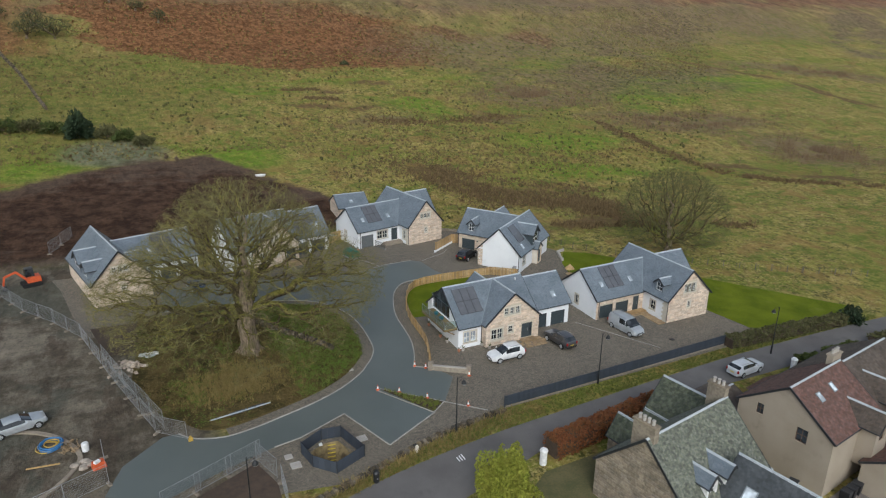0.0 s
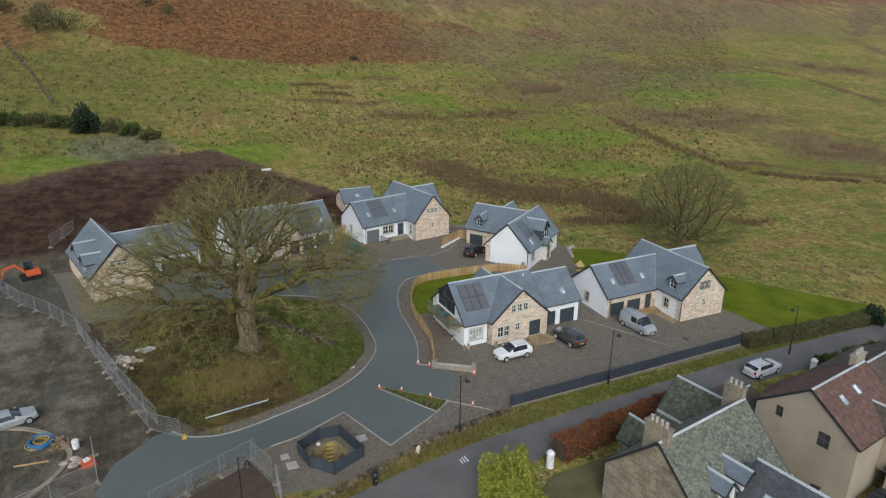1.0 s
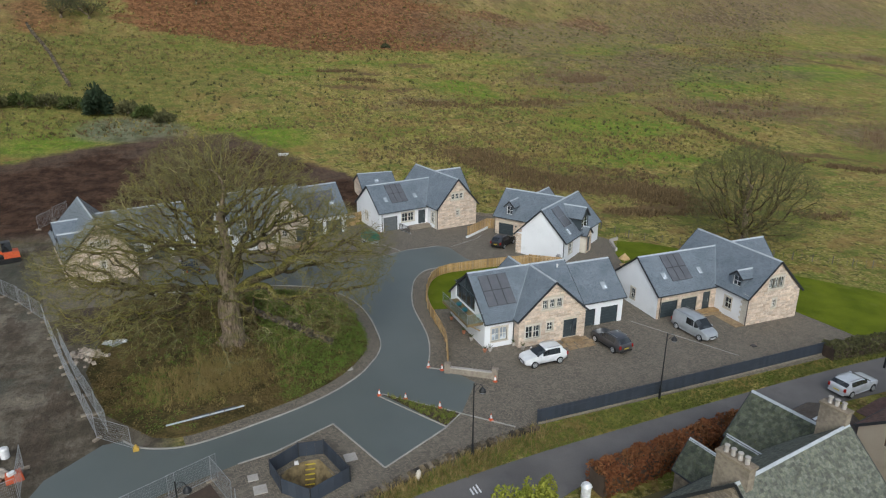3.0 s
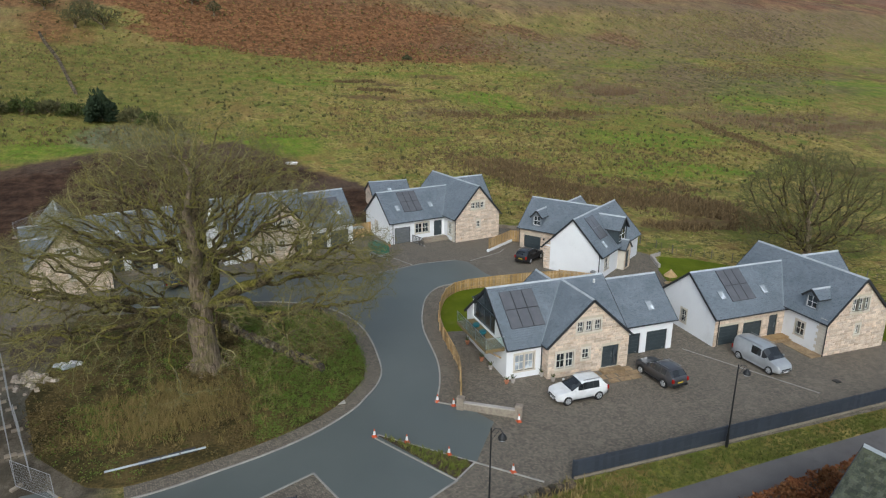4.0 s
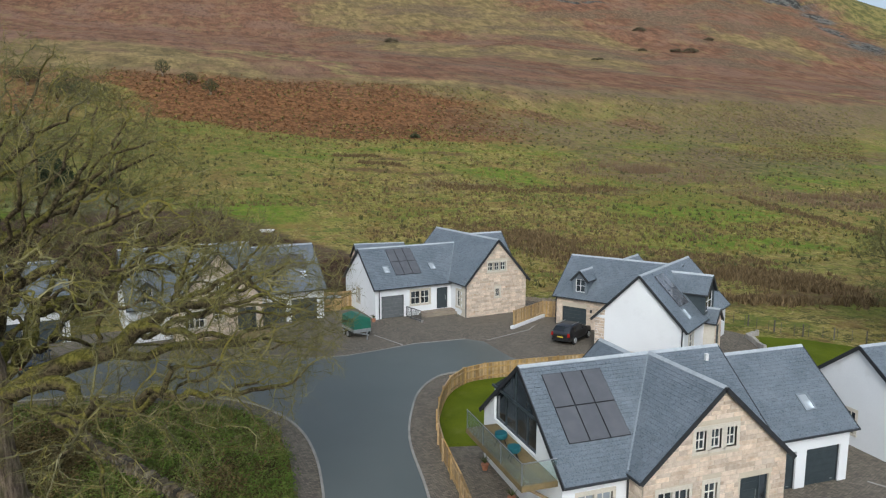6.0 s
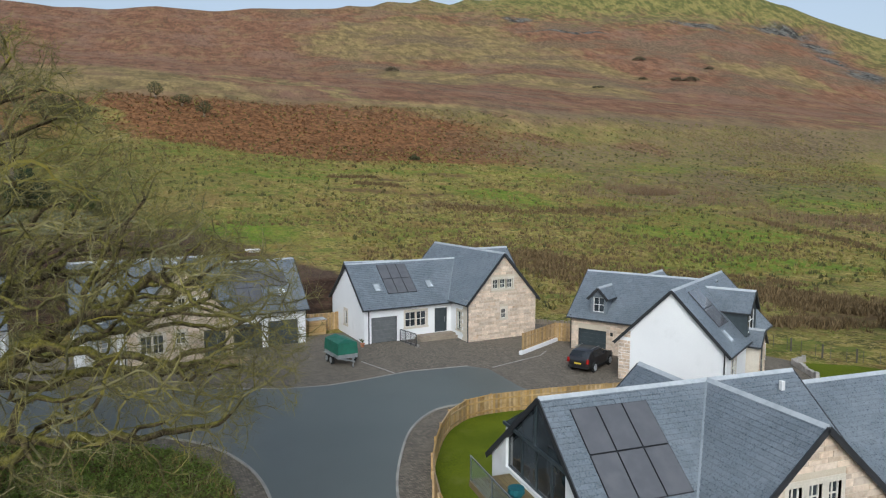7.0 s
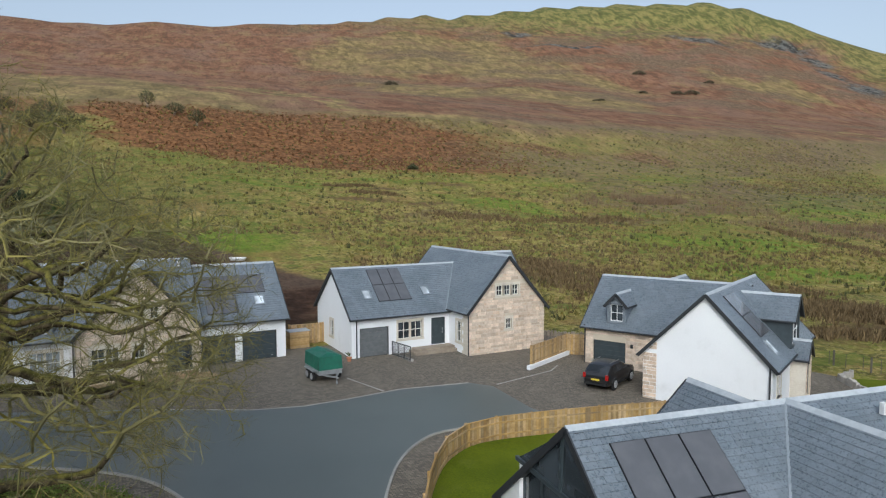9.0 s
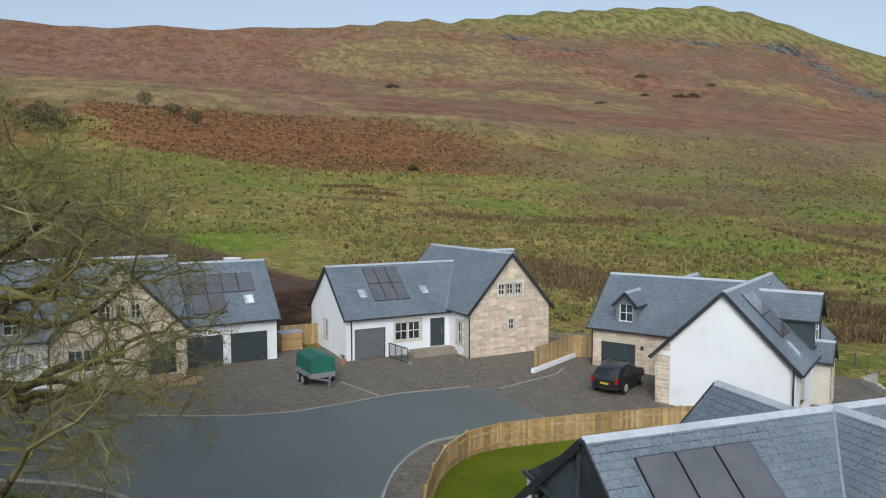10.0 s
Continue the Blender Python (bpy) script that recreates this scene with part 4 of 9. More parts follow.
def stone_face(wall_ob, P, L, z0, prof, holes, seed, pieces=True, limit=300, course=0.22):
    """Coursed sandstone on the face of a wall: single blocks, or one joined sheet of blocks."""
    rnd = random.Random(seed)
    top = lambda s: float(np.interp(s, [q[0] for q in prof], [q[1] for q in prof]))
    z = z0
    stones = []
    zmax = max(q[1] for q in prof)
    while z < zmax - 0.08:
        h = course * rnd.choice((0.75, 1, 1, 1.2))
        s = -rnd.random() * 0.3
        while s < L:
            w = rnd.uniform(0.38, 0.95) * (1.0 if h < course * 1.1 else 0.9)
            a, b = max(s, 0.0), min(s + w, L)
            s += w
            # trim by the sloping top
            za, zb = z + 0.008, z + h - 0.008
            while b - a > 0.07 and min(top(a), top(b)) < zb and top((a + b) / 2) < zb + 0.3:
                if top(a) < top(b):
                    a += 0.06
                else:
                    b -= 0.06
                if top(a) >= zb and top(b) >= zb:
                    break
            if b - a < 0.09 or min(top(a), top(b)) < zb - 0.02:
                continue
            spans = [(a, b)]
            for h0, ha, h1, hb in holes:
                if ha - 0.02 < zb and hb + 0.02 > za:
                    nxt = []
                    for p, q in spans:
                        if q <= h0 or p >= h1:
                            nxt.append((p, q))
                        else:
                            if h0 - p > 0.08:
                                nxt.append((p, h0))
                            if q - h1 > 0.08:
                                nxt.append((h1, q))
                    spans = nxt
            for p, q in spans:
                stones.append((p + 0.006, za, q - 0.006, zb, rnd.uniform(0.012, 0.03)))
        z += h
    if pieces:
        me = stone_block()
        for a, za, b, zb, d in stones[:limit]:
            o = new("stone", me)
            o.parent = wall_ob
            o.matrix_basis = frame_matrix(P, a, za) @ Matrix.Translation((0, -d, 0)) @ Matrix.Diagonal((b - a, d + 0.01, zb - za, 1))
        stones = stones[limit:]
    if stones:
        B = Build()
        c = 0.012
        for a, za, b, zb, d in stones:
            v = [P(a, za, 0.005), P(b, za, 0.005), P(b, zb, 0.005), P(a, zb, 0.005), P(a + c, za + c, -d), P(b - c, za + c, -d), P(b - c, zb - c, -d), P(a + c, zb - c, -d)]
            B.add(v, [(4, 5, 6, 7), (0, 1, 5, 4), (1, 2, 6, 5), (2, 3, 7, 6), (3, 0, 4, 7)])
        o = B.done("stone_facing", M["stone_many"], wall_ob)
        tagged(o, kind="stuff")


def quoins(parent, P, L, z0, z1, mat, at_end):
    """Stone band at a wall's end."""
    z, k = z0, 0
    while z < z1 - 0.1:
        w = 0.95 if k % 2 else 0.75
        s0, s1 = (0.0, w) if not at_end else (L - w, L)
        m = frame_matrix(P, s0, z + 0.006)
        Build().box(0, -0.03, 0, s1 - s0, 0.01, min(0.288, z1 - z), m).done("quoin", mat, parent)
        z += 0.3
        k += 1


SLATE_UNIT = None


def slate_unit(mat):
    global SLATE_UNIT
    if SLATE_UNIT is None:
        SLATE_UNIT = bpy.data.meshes.new("slate")
        v = [(0, 0, 0), (1, 0, 0), (1, 1, -1), (0, 1, -1), (0.0, 0, 1), (1.0, 0, 1), (1, 1, 0.05), (0, 1, 0.05)]
        SLATE_UNIT.from_pydata(v, [], [(4, 5, 6, 7), (0, 1, 5, 4), (1, 2, 6, 5), (3, 0, 4, 7)])
        SLATE_UNIT.materials.append(mat)
    return SLATE_UNIT


def roof_plane(parent, name, a, b, c, d, mat, seed, pieces=None, gauge=0.2, width=0.28, under=0.10):
    """One roof slope: eave a-b, ridge d-c (a below d, b below c), a solid bed with slates lying on it. pieces: (u0, u1, v0, v1), a stretch laid as single slates."""
    a, b, c, d = (Vector(p) for p in (a, b, c, d))
    ex = (b - a).normalized()
    up0 = d - a
    n = ex.cross(up0).normalized()
    ey = n.cross(ex).normalized()
    H = up0.dot(ey)
    sk0 = (d - a).dot(ex)
    sk1 = (c - b).dot(ex)
    L = (b - a).length
    B = Build()
    B.add([a, b, c, d] + [p - n * under for p in (a, b, c, d)], [(0, 1, 2, 3), (7, 6, 5, 4), (0, 4, 5, 1), (1, 5, 6, 2), (2, 6, 7, 3), (3, 7, 4, 0)])
    bed = B.done(name, M["fascia"], parent)
    rnd = random.Random(seed)
    S = Build()
    rows = max(1, round(H / gauge))
    g = H / rows
    count = 0
    for r in range(rows):
        v0 = r * g
        x0, x1 = sk0 * v0 / H, L + sk1 * v0 / H
        u = x0 - (width / 2 if r % 2 else 0)
        while u < x1 - 0.01:
            w = width * rnd.uniform(0.85, 1.15)
            ua, ub = max(u, x0), min(u + w, x1)
            u += w
            if ub - ua < 0.03:
                continue
            t0 = 0.018 + rnd.random() * 0.006
            tilt = rnd.uniform(-0.003, 0.003)
            if pieces and pieces[0] < (ua + ub) / 2 < pieces[1] and pieces[2] < v0 + g / 2 < pieces[3] and count < 300:
                o = new("slate", slate_unit(M["slate_piece"]))
                o.parent = bed
                m = Matrix.Identity(4)
                for i, ax in enumerate((ex * (ub - ua - 0.006), ey * g, n * t0)):
                    m[0][i], m[1][i], m[2][i] = ax
                m.translation = a + ex * ua + ey * v0 + n * tilt
                o.matrix_basis = m
                count += 1
                continue
            p = [a + ex * (ua + 0.0015) + ey * v0, a + ex * (ub - 0.0015) + ey * v0, a + ex * (ub - 0.0015) + ey * (v0 + g), a + ex * (ua + 0.0015) + ey * (v0 + g)]
            hi = [p[0] + n * (t0 + tilt), p[1] + n * (t0 - tilt), p[2] + n * 0.003, p[3] + n * 0.003]
            S.add(p[:2] + hi, [(2, 3, 4, 5), (0, 1, 3, 2), (1, 4, 3), (0, 2, 5)])
    if S.v:
        o = S.done("slate_covering", mat, bed)
        tagged(o, kind="stuff")
    return bed, (lambda u, v, h=0.0: a + ex * u + ey * v + n * h), ex, ey, n


def gable_roof(parent, axis, r0, r1, mid, half, ridge_z, eave_z, seed, over=0.3, mat=None, ridge=True, pieces=None, gauge=0.2, width=0.28):
    """Two slopes on a ridge along axis ('x' or 'y') from r0 to r1 at mid; the eaves lie half + over out."""
    mat = mat or M["slate"]
    pitch = (ridge_z - eave_z) / half
    lo = ridge_z - pitch * (half + over)
    e = half + over
    out = []
    if axis == "x":
        out.append(roof_plane(parent, "roof", (r0, mid - e, lo), (r1, mid - e, lo), (r1, mid, ridge_z), (r0, mid, ridge_z), mat, seed, pieces, gauge, width))
        out.append(roof_plane(parent, "roof", (r1, mid + e, lo), (r0, mid + e, lo), (r0, mid, ridge_z), (r1, mid, ridge_z), mat, seed + 1, None, gauge, width))
        P = lambda u, s, z: (u, mid + s, z)
    else:
        out.append(roof_plane(parent, "roof", (mid + e, r0, lo), (mid + e, r1, lo), (mid, r1, ridge_z), (mid, r0, ridge_z), mat, seed, pieces, gauge, width))
        out.append(roof_plane(parent, "roof", (mid - e, r1, lo), (mid - e, r0, lo), (mid, r0, ridge_z), (mid, r1, ridge_z), mat, seed + 1, None, gauge, width))
        P = lambda u, s, z: (mid + s, u, z)
    if ridge:
        B = Build()
        n = 1
        for k in range(n):
            u0, u1 = r0 + (r1 - r0) * k / n, r0 + (r1 - r0) * (k + 1) / n - 0.006
            w, h = 0.12, 0.12 * pitch
            vs = [P(u0, -w, ridge_z - h + 0.03), P(u0, 0, ridge_z + 0.05), P(u0, w, ridge_z - h + 0.03), P(u0, w, ridge_z - h), P(u0, -w, ridge_z - h)]
            vs += [P(u1, -w, ridge_z - h + 0.03), P(u1, 0, ridge_z + 0.05), P(u1, w, ridge_z - h + 0.03), P(u1, w, ridge_z - h), P(u1, -w, ridge_z - h)]
            B.add(vs, [(0, 1, 6, 5), (1, 2, 7, 6), (2, 3, 8, 7), (4, 0, 5, 9), (0, 4, 3, 2, 1), (5, 6, 7, 8, 9)])
        B.done("ridge", M["lead"], parent, "pale grey ridge capping")
    # bargeboards under the verges and gutters along the eaves
    for u in (r0, r1):
        B = Build()
        for sg in (-1, 1):
            B.bar(P(u, sg * e, lo - 0.09), P(u, 0, ridge_z - 0.09), 0.05, 0.2)
        B.done("bargeboard", M["fascia"], parent)
    for sg in (-1, 1):
        Build().tube([P(r0, sg * (e + 0.04), lo - 0.04), P(r1, sg * (e + 0.04), lo - 0.04)], 0.06, 8).done("gutter", M["fascia"], parent)
    return out


def solar(parent, plane, u0, u1, v0, v1, cols, rows, skip=()):
    bed, at, ex, ey, n = plane
    for i in range(cols):
        for j in range(rows):
            if (i, j) in skip:
                continue
            a0, a1 = u0 + (u1 - u0) * i / cols + 0.012, u0 + (u1 - u0) * (i + 1) / cols - 0.012
            b0, b1 = v0 + (v1 - v0) * j / rows + 0.012, v0 + (v1 - v0) * (j + 1) / rows - 0.012
            p = [at(a0, b0, 0.02), at(a1, b0, 0.02), at(a1, b1, 0.02), at(a0, b1, 0.02)]
            q = [v + n * 0.05 for v in p]
            F = Build().add(p + q, [(0, 1, 5, 4), (1, 2, 6, 5), (2, 3, 7, 6), (3, 0, 4, 7), (4, 5, 6, 7)])
            pan = F.done("solar_panel", M["panel_frame"], parent, "black solar panel flush with the slates")
            r = [at(a0 + 0.02, b0 + 0.02, 0.072), at(a1 - 0.02, b0 + 0.02, 0.072), at(a1 - 0.02, b1 - 0.02, 0.072), at(a0 + 0.02, b1 - 0.02, 0.072)]
            Build().add(r + [v - n * 0.01 for v in r], [(0, 1, 2, 3), (0, 4, 5, 1), (1, 5, 6, 2), (2, 6, 7, 3), (3, 7, 4, 0)]).done("glazing", M["panel"], pan)


def skylight(parent, plane, u0, u1, v0, v1):
    bed, at, ex, ey, n = plane
    m = Matrix.Identity(4)
    for i, ax in enumerate((ex, ey, n)):
        m[0][i], m[1][i], m[2][i] = ax
    m.translation = at(u0, v0)
    B = Build()
    w, h, t = u1 - u0, v1 - v0, 0.09
    for x0, y0, x1, y1 in ((0, 0, w, t), (0, h - t, w, h), (0, t, t, h - t), (w - t, t, w, h - t)):
        B.box(x0, y0, -0.02, x1, y1, 0.07)
    o = B.done("skylight", M["lead_dull"], parent, "grey roof window")
    o.matrix_basis = m
    Build().box(t * 0.8, t * 0.8, 0.02, w - t * 0.8, h - t * 0.8, 0.05).done("pane", M["glass_sky"], o)
    return o


def dormer(parent, m, w=1.5, h=1.35, depth=2.2, roof_rise=0.75, cheek=None, shed=False):
    """A dormer in its own axes: x along its front, y into the roof, z up, origin at the front's lower left corner."""
    d = new("dormer")
    d.parent = parent
    d.matrix_basis = m
    hole = (0.22, 0.1, w - 0.22, h - 0.08)
    prof = [(0, h), (w, h)] if shed else [(0, h), (w / 2, h + roof_rise), (w, h)]
    fr, P = wall(d, "dormer_front", (0, 0), (w, 0), -0.05, prof, [hole], cheek or M["slate"], 0.15)
    window(d, P, hole, 1, False, M["white_plastic"], 1)
    for x in (0.0, w):
        a, b = ((0, depth), (0, 0)) if x == 0 else ((w, 0), (w, depth))
        wall(d, "cheek", a, b, -0.05, [(0, h), (depth, h)], [], cheek or M["slate"], 0.12)
    if shed:
        roof_plane(d, "dormer_roof", (-0.2, -0.25, h - 0.02), (w + 0.2, -0.25, h - 0.02), (w + 0.2, depth + 0.6, h + 0.75), (-0.2, depth + 0.6, h + 0.75), M["slate"], 5)
        Build().box(-0.22, -0.3, h - 0.2, w + 0.22, -0.24, h).done("fascia", M["fascia"], d)
    else:
        gable_roof(d, "y", -0.22, depth + 0.4, w / 2, w / 2, h + roof_rise, h, 9, over=0.16, ridge=True)
    return d


def downpipe(parent, x, y, z0, z1):
    Build().tube([(x, y, z0), (x, y, z1 - 0.2), (x, y - 0.12, z1)], 0.045, 8).done("downpipe", M["fascia"], parent)


def house_balcony(name, m, label, seed, balcony, solar_right=False, pieces=False, ridge=6.6, group="new estate houses"):
    """House with a white wing, a stone front gable and a garage wing. x along the front, y to the back, origin at the front left corner."""
    H = thing(name, m, label, "house", group)
    RZ, EZ = ridge, 3.2
    mid, half = 4.13, 4.13
    wx = 10.5 if solar_right else 10.9   # where the garage wing begins
    pitch = (RZ - EZ) / half
    # front wall of the left wing
    hole = (0.75, 0.85, 2.4, 2.2)
    w_, P = wall(H, "wall_front", (0, 0), (3.2, 0), -0.5, [(0, EZ), (3.2, EZ)], [hole], M["render"])
    window(H, P, hole, 2, net=True)
    # left end wall: open glazed gable with balcony, or plain
    end_prof = [(0, EZ), (half, RZ - 0.1), (2 * half, EZ)]
    if balcony:
        gh = (1.3, 3.0, 5.9, 4.7)
        w_, P = wall(H, "wall_end", (0, 8.26), (0, 0), -0.5, end_prof, [gh], M["render"])
        glz = Build()
        lattice(glz, [0.0, 0.06] + [1.15 * k + o for k in range(1, 4) for o in (-0.06, 0.06)] + [4.54, 4.6], [0.0, 0.06, 1.64, 1.7], 0.12, 0.2)
        g = glz.done("balcony_door", M["joinery"], H, "dark framed glazed balcony doors")
        g.matrix_basis = frame_matrix(P, 1.3, 3.0)
        Build().box(0.03, 0.15, 0.03, 4.57, 0.165, 1.67).done("pane", M["glass"], g)
        Build().box(0.0, 0.8, 0.0, 4.6, 0.82, 1.7).done("curtain", M["cream"], g)
        # dark glazed triangle above
        tri = [P(1.3, 4.78, -0.02), P(6.1, 4.78, -0.02), P(4.13, 6.35, -0.02), P(3.9, 6.35, -0.02)]
        back = [p + Vector((0.05, 0, 0)) for p in tri]
        Build().add(tri + back, [(0, 1, 2, 3), (7, 6, 5, 4), (0, 4, 5, 1), (1, 5, 6, 2), (2, 6, 7, 3), (3, 7, 4, 0)]).done("gable_light", M["glass"], H)
        fr = Build()
        fr.bar(P(1.2, 4.74, -0.04), P(6.2, 4.74, -0.04), 0.1, 0.12)
        fr.bar(P(3.8, 4.74, -0.04), P(3.9, 6.4, -0.04), 0.08, 0.08)
        fr.done("mullion", M["joinery"], H)
        # boarded balcony with glass screen
        bal = Build().box(-1.65, 0.35, 2.62, 0.0, 6.6, 2.86).done("balcony", M["deck"], H, "weathered timber balcony with glass balustrade")
        for k in range(11):
            Build().box(-1.62 + k * 0.147, 0.38, 2.863, -1.62 + k * 0.147 + 0.138, 6.57, 2.885).done("deck_board", M["deck"], bal)
        scr = Build()
        scr.box(-1.63, 0.4, 2.9, -1.615, 6.55, 3.78)
        scr.box(-1.6, 0.4, 2.9, -0.05, 0.415, 3.78)
        sc = scr.done("glass_screen", M["clear_glass"], bal)
        hr = Build().tube([(-0.05, 0.41, 3.82), (-1.62, 0.41, 3.82), (-1.62, 6.55, 3.82)], 0.025, 6)
        for yy in (0.42, 2.5, 4.5, 6.5):
            hr.bar((-1.62, yy, 2.88), (-1.62, yy, 3.8), 0.04)
        hr.done("handrail", M["metal_grey"], bal)
        for yy in (1.0, 5.8):
            Build().bar((-0.02, yy, 1.7), (-1.4, yy, 2.6), 0.12).done("bracket", M["timber"], bal)
    else:
        w_, P = wall(H, "wall_end", (0, 8.26), (0, 0), -0.5, end_prof, [(3.5, 0.9, 4.6, 2.1)], M["render"])
        window(H, P, (3.5, 0.9, 4.6, 2.1), 1)
    # stone front gable
    gx0, gx1, gy = 3.2, wx - 0.22, -0.95
    gm = (gx0 + gx1) / 2
    gw = gx1 - gx0
    gz = 3.25
    prof = [(0, gz), (gw / 2, RZ - 0.08), (gw, gz)]
    holes = [(0.75, 0.95, 2.3, 2.25), (3.1, 1.45, 3.75, 2.3), (5.0, 0.32, 6.55, 2.25)]
    ups = [(2.5 + 0.8 * k, 3.85, 3.02 + 0.8 * k, 4.72) for k in range(3)]
    w_, P = wall(H, "wall_gable", (gx0, gy), (gx1, gy), -0.5, prof, holes + ups, M["mortar"])
    marg = [(h[0] - 0.15, h[1] - 0.14, h[2] + 0.15, h[3] + 0.2) for h in holes[:2] + ups] + [(holes[2][0] - 0.1, 0, holes[2][2] + 0.1, holes[2][3] + 0.2)]
    stone_face(w_, P, gw, -0.35, prof, marg, seed, pieces)
    window(H, P, holes[0], 2)
    window(H, P, holes[1], 1)
    front_door(H, P, holes[2], 0.4)
    for h in ups:
        window(H, P, h, 1)
    for xs, aa, bb in ((gx0, (gx0, 4.0), (gx0, gy)), (gx1, (gx1, gy), (gx1, 4.0))):
        ws, Ps = wall(H, "wall_return", aa, bb, -0.5, [(0, gz), (math.dist(aa, bb), gz)], [], M["mortar"])
        stone_face(ws, Ps, math.dist(aa, bb), -0.35, [(0, gz), (math.dist(aa, bb), gz)], [], seed + 3, False)
    # main wing right end, back wall
    wall(H, "wall_party", (wx, 0.2), (wx, 8.26), -0.5, end_prof and [(0, EZ), (half - 0.2, RZ - 0.1), (2 * half - 0.2, EZ)], [], M["render"])
    wall(H, "wall_back", (wx, 8.26), (0, 8.26), -0.5, [(0, EZ), (wx, EZ)], [], M["render"])
    planes = gable_roof(H, "x", -0.12 if balcony else -0.2, wx + 0.15, mid, half, RZ, EZ, seed + 5, 0.35, pieces=(0, 4.8, 4.2, 6.2) if pieces else None)
    gable_roof(H, "y", gy - 0.22, mid, gm, gw / 2, RZ + 0.01, gz, seed + 8, 0.28)
    pm, pg = (RZ - EZ) / half, (RZ - gz) / (gw / 2)
    for sd in (-1, 1):
        run = gw / 2 + (0.2 if sd < 0 else 0.1)
        Build().bar((gm, mid, RZ + 0.03), (gm + sd * run, mid - run * pg / pm, RZ - run * pg + 0.03), 0.1, 0.02, (0, -0.4, 1)).done("valley", M["lead_dull"], H, "dull grey lead roof valley")
    # rear gable
    gable_roof(H, "y", mid, 7.5, 6.32, 3.3, 6.42, 3.3, seed + 31, 0.25)
    wall(H, "wall_rear", (9.6, 7.35), (3.0, 7.35), -0.5, [(0, 3.3), (3.3, 6.35), (6.6, 3.3)], [], M["render"])
    # garage wing
    RZ2, EZ2, y0, y1 = ridge - 0.55, 3.12, 0.7, 7.56
    gd = [(10.65, 0.02, 12.9, 2.06), (13.38, 0.02, 15.8, 2.06)] if solar_right else [(11.7, 0.0, 13.1, 2.02), (13.75, 0.0, 15.9, 2.02)]
    gd = [(a - wx, b, c - wx, e) for a, b, c, e in gd]
    w_, P = wall(H, "wall_garage", (wx, y0), (16.45, y0), -0.5, [(0, EZ2), (16.45 - wx, EZ2)], gd, M["render"])
    for h in gd:
        garage_door(H, P, h)
    hw = (y1 - y0) / 2
    wall(H, "wall_garage_end", (16.45, y0), (16.45, y1), -0.5, [(0, EZ2), (hw, RZ2 - 0.1), (2 * hw, EZ2)], [], M["render"])
    wall(H, "wall_garage_back", (16.45, y1), (wx, y1), -0.5, [(0, EZ2), (16.45 - wx, EZ2)], [], M["render"])
    gp = gable_roof(H, "x", wx + 0.05, 16.68, (y0 + y1) / 2, hw, RZ2, EZ2, seed + 13, 0.3)
    if solar_right:
        solar(H, gp[0], 0.6, 4.9, 0.85, 4.15, 4, 2, ((2, 0), (3, 0)))
        skylight(H, gp[0], 3.95, 4.7, 1.4, 2.25)
        dormer(H, pose(0.7, -0.1, 3.2), 1.3, 1.25, 2.6, 0.6)
    else:
        solar(H, planes[0], 0.95, 4.0, 1.75, 5.2, 3, 2)
        skylight(H, gp[0], 3.25, 3.95, 1.25, 2.2)
    Build().box(9.7, 3.3, RZ - 0.5, 9.85, 3.45, RZ - 0.15).done("vent", M["white_plastic"], H)
    downpipe(H, 3.05, -0.12, -0.1, 3.1)
    downpipe(H, wx - 0.05, 0.55, -0.1, 3.0)
    # stone flags by the door
    rr = random.Random(seed)
    for i in range(7):
        for j in range(1 if i < 2 else 2 if i < 4 else 3):
            xa, ya = 3.7 + i * 1.02 + (j % 2) * 0.3, -1.72 - j * 0.68
            Build().box(xa, ya, 0.02, xa + rr.uniform(0.85, 0.99), ya + rr.uniform(0.55, 0.65), 0.10 + rr.random() * 0.03).done("flagstone", M["sandstone_slab"], H)
    Build().box(8.0, -1.75, 0.05, 10.0, -0.98, 0.3).done("door_step", M["sandstone_slab"], H)
    return H


M["clear_glass"], _t, _p = nodes_of("clear_glass")
_p.inputs["Base Color"].default_value = (0.8, 0.9, 0.88, 1)
_p.inputs["Roughness"].default_value = 0.02
_p.inputs["Transmission Weight"].default_value = 0.95
_p.inputs["IOR"].default_value = 1.1


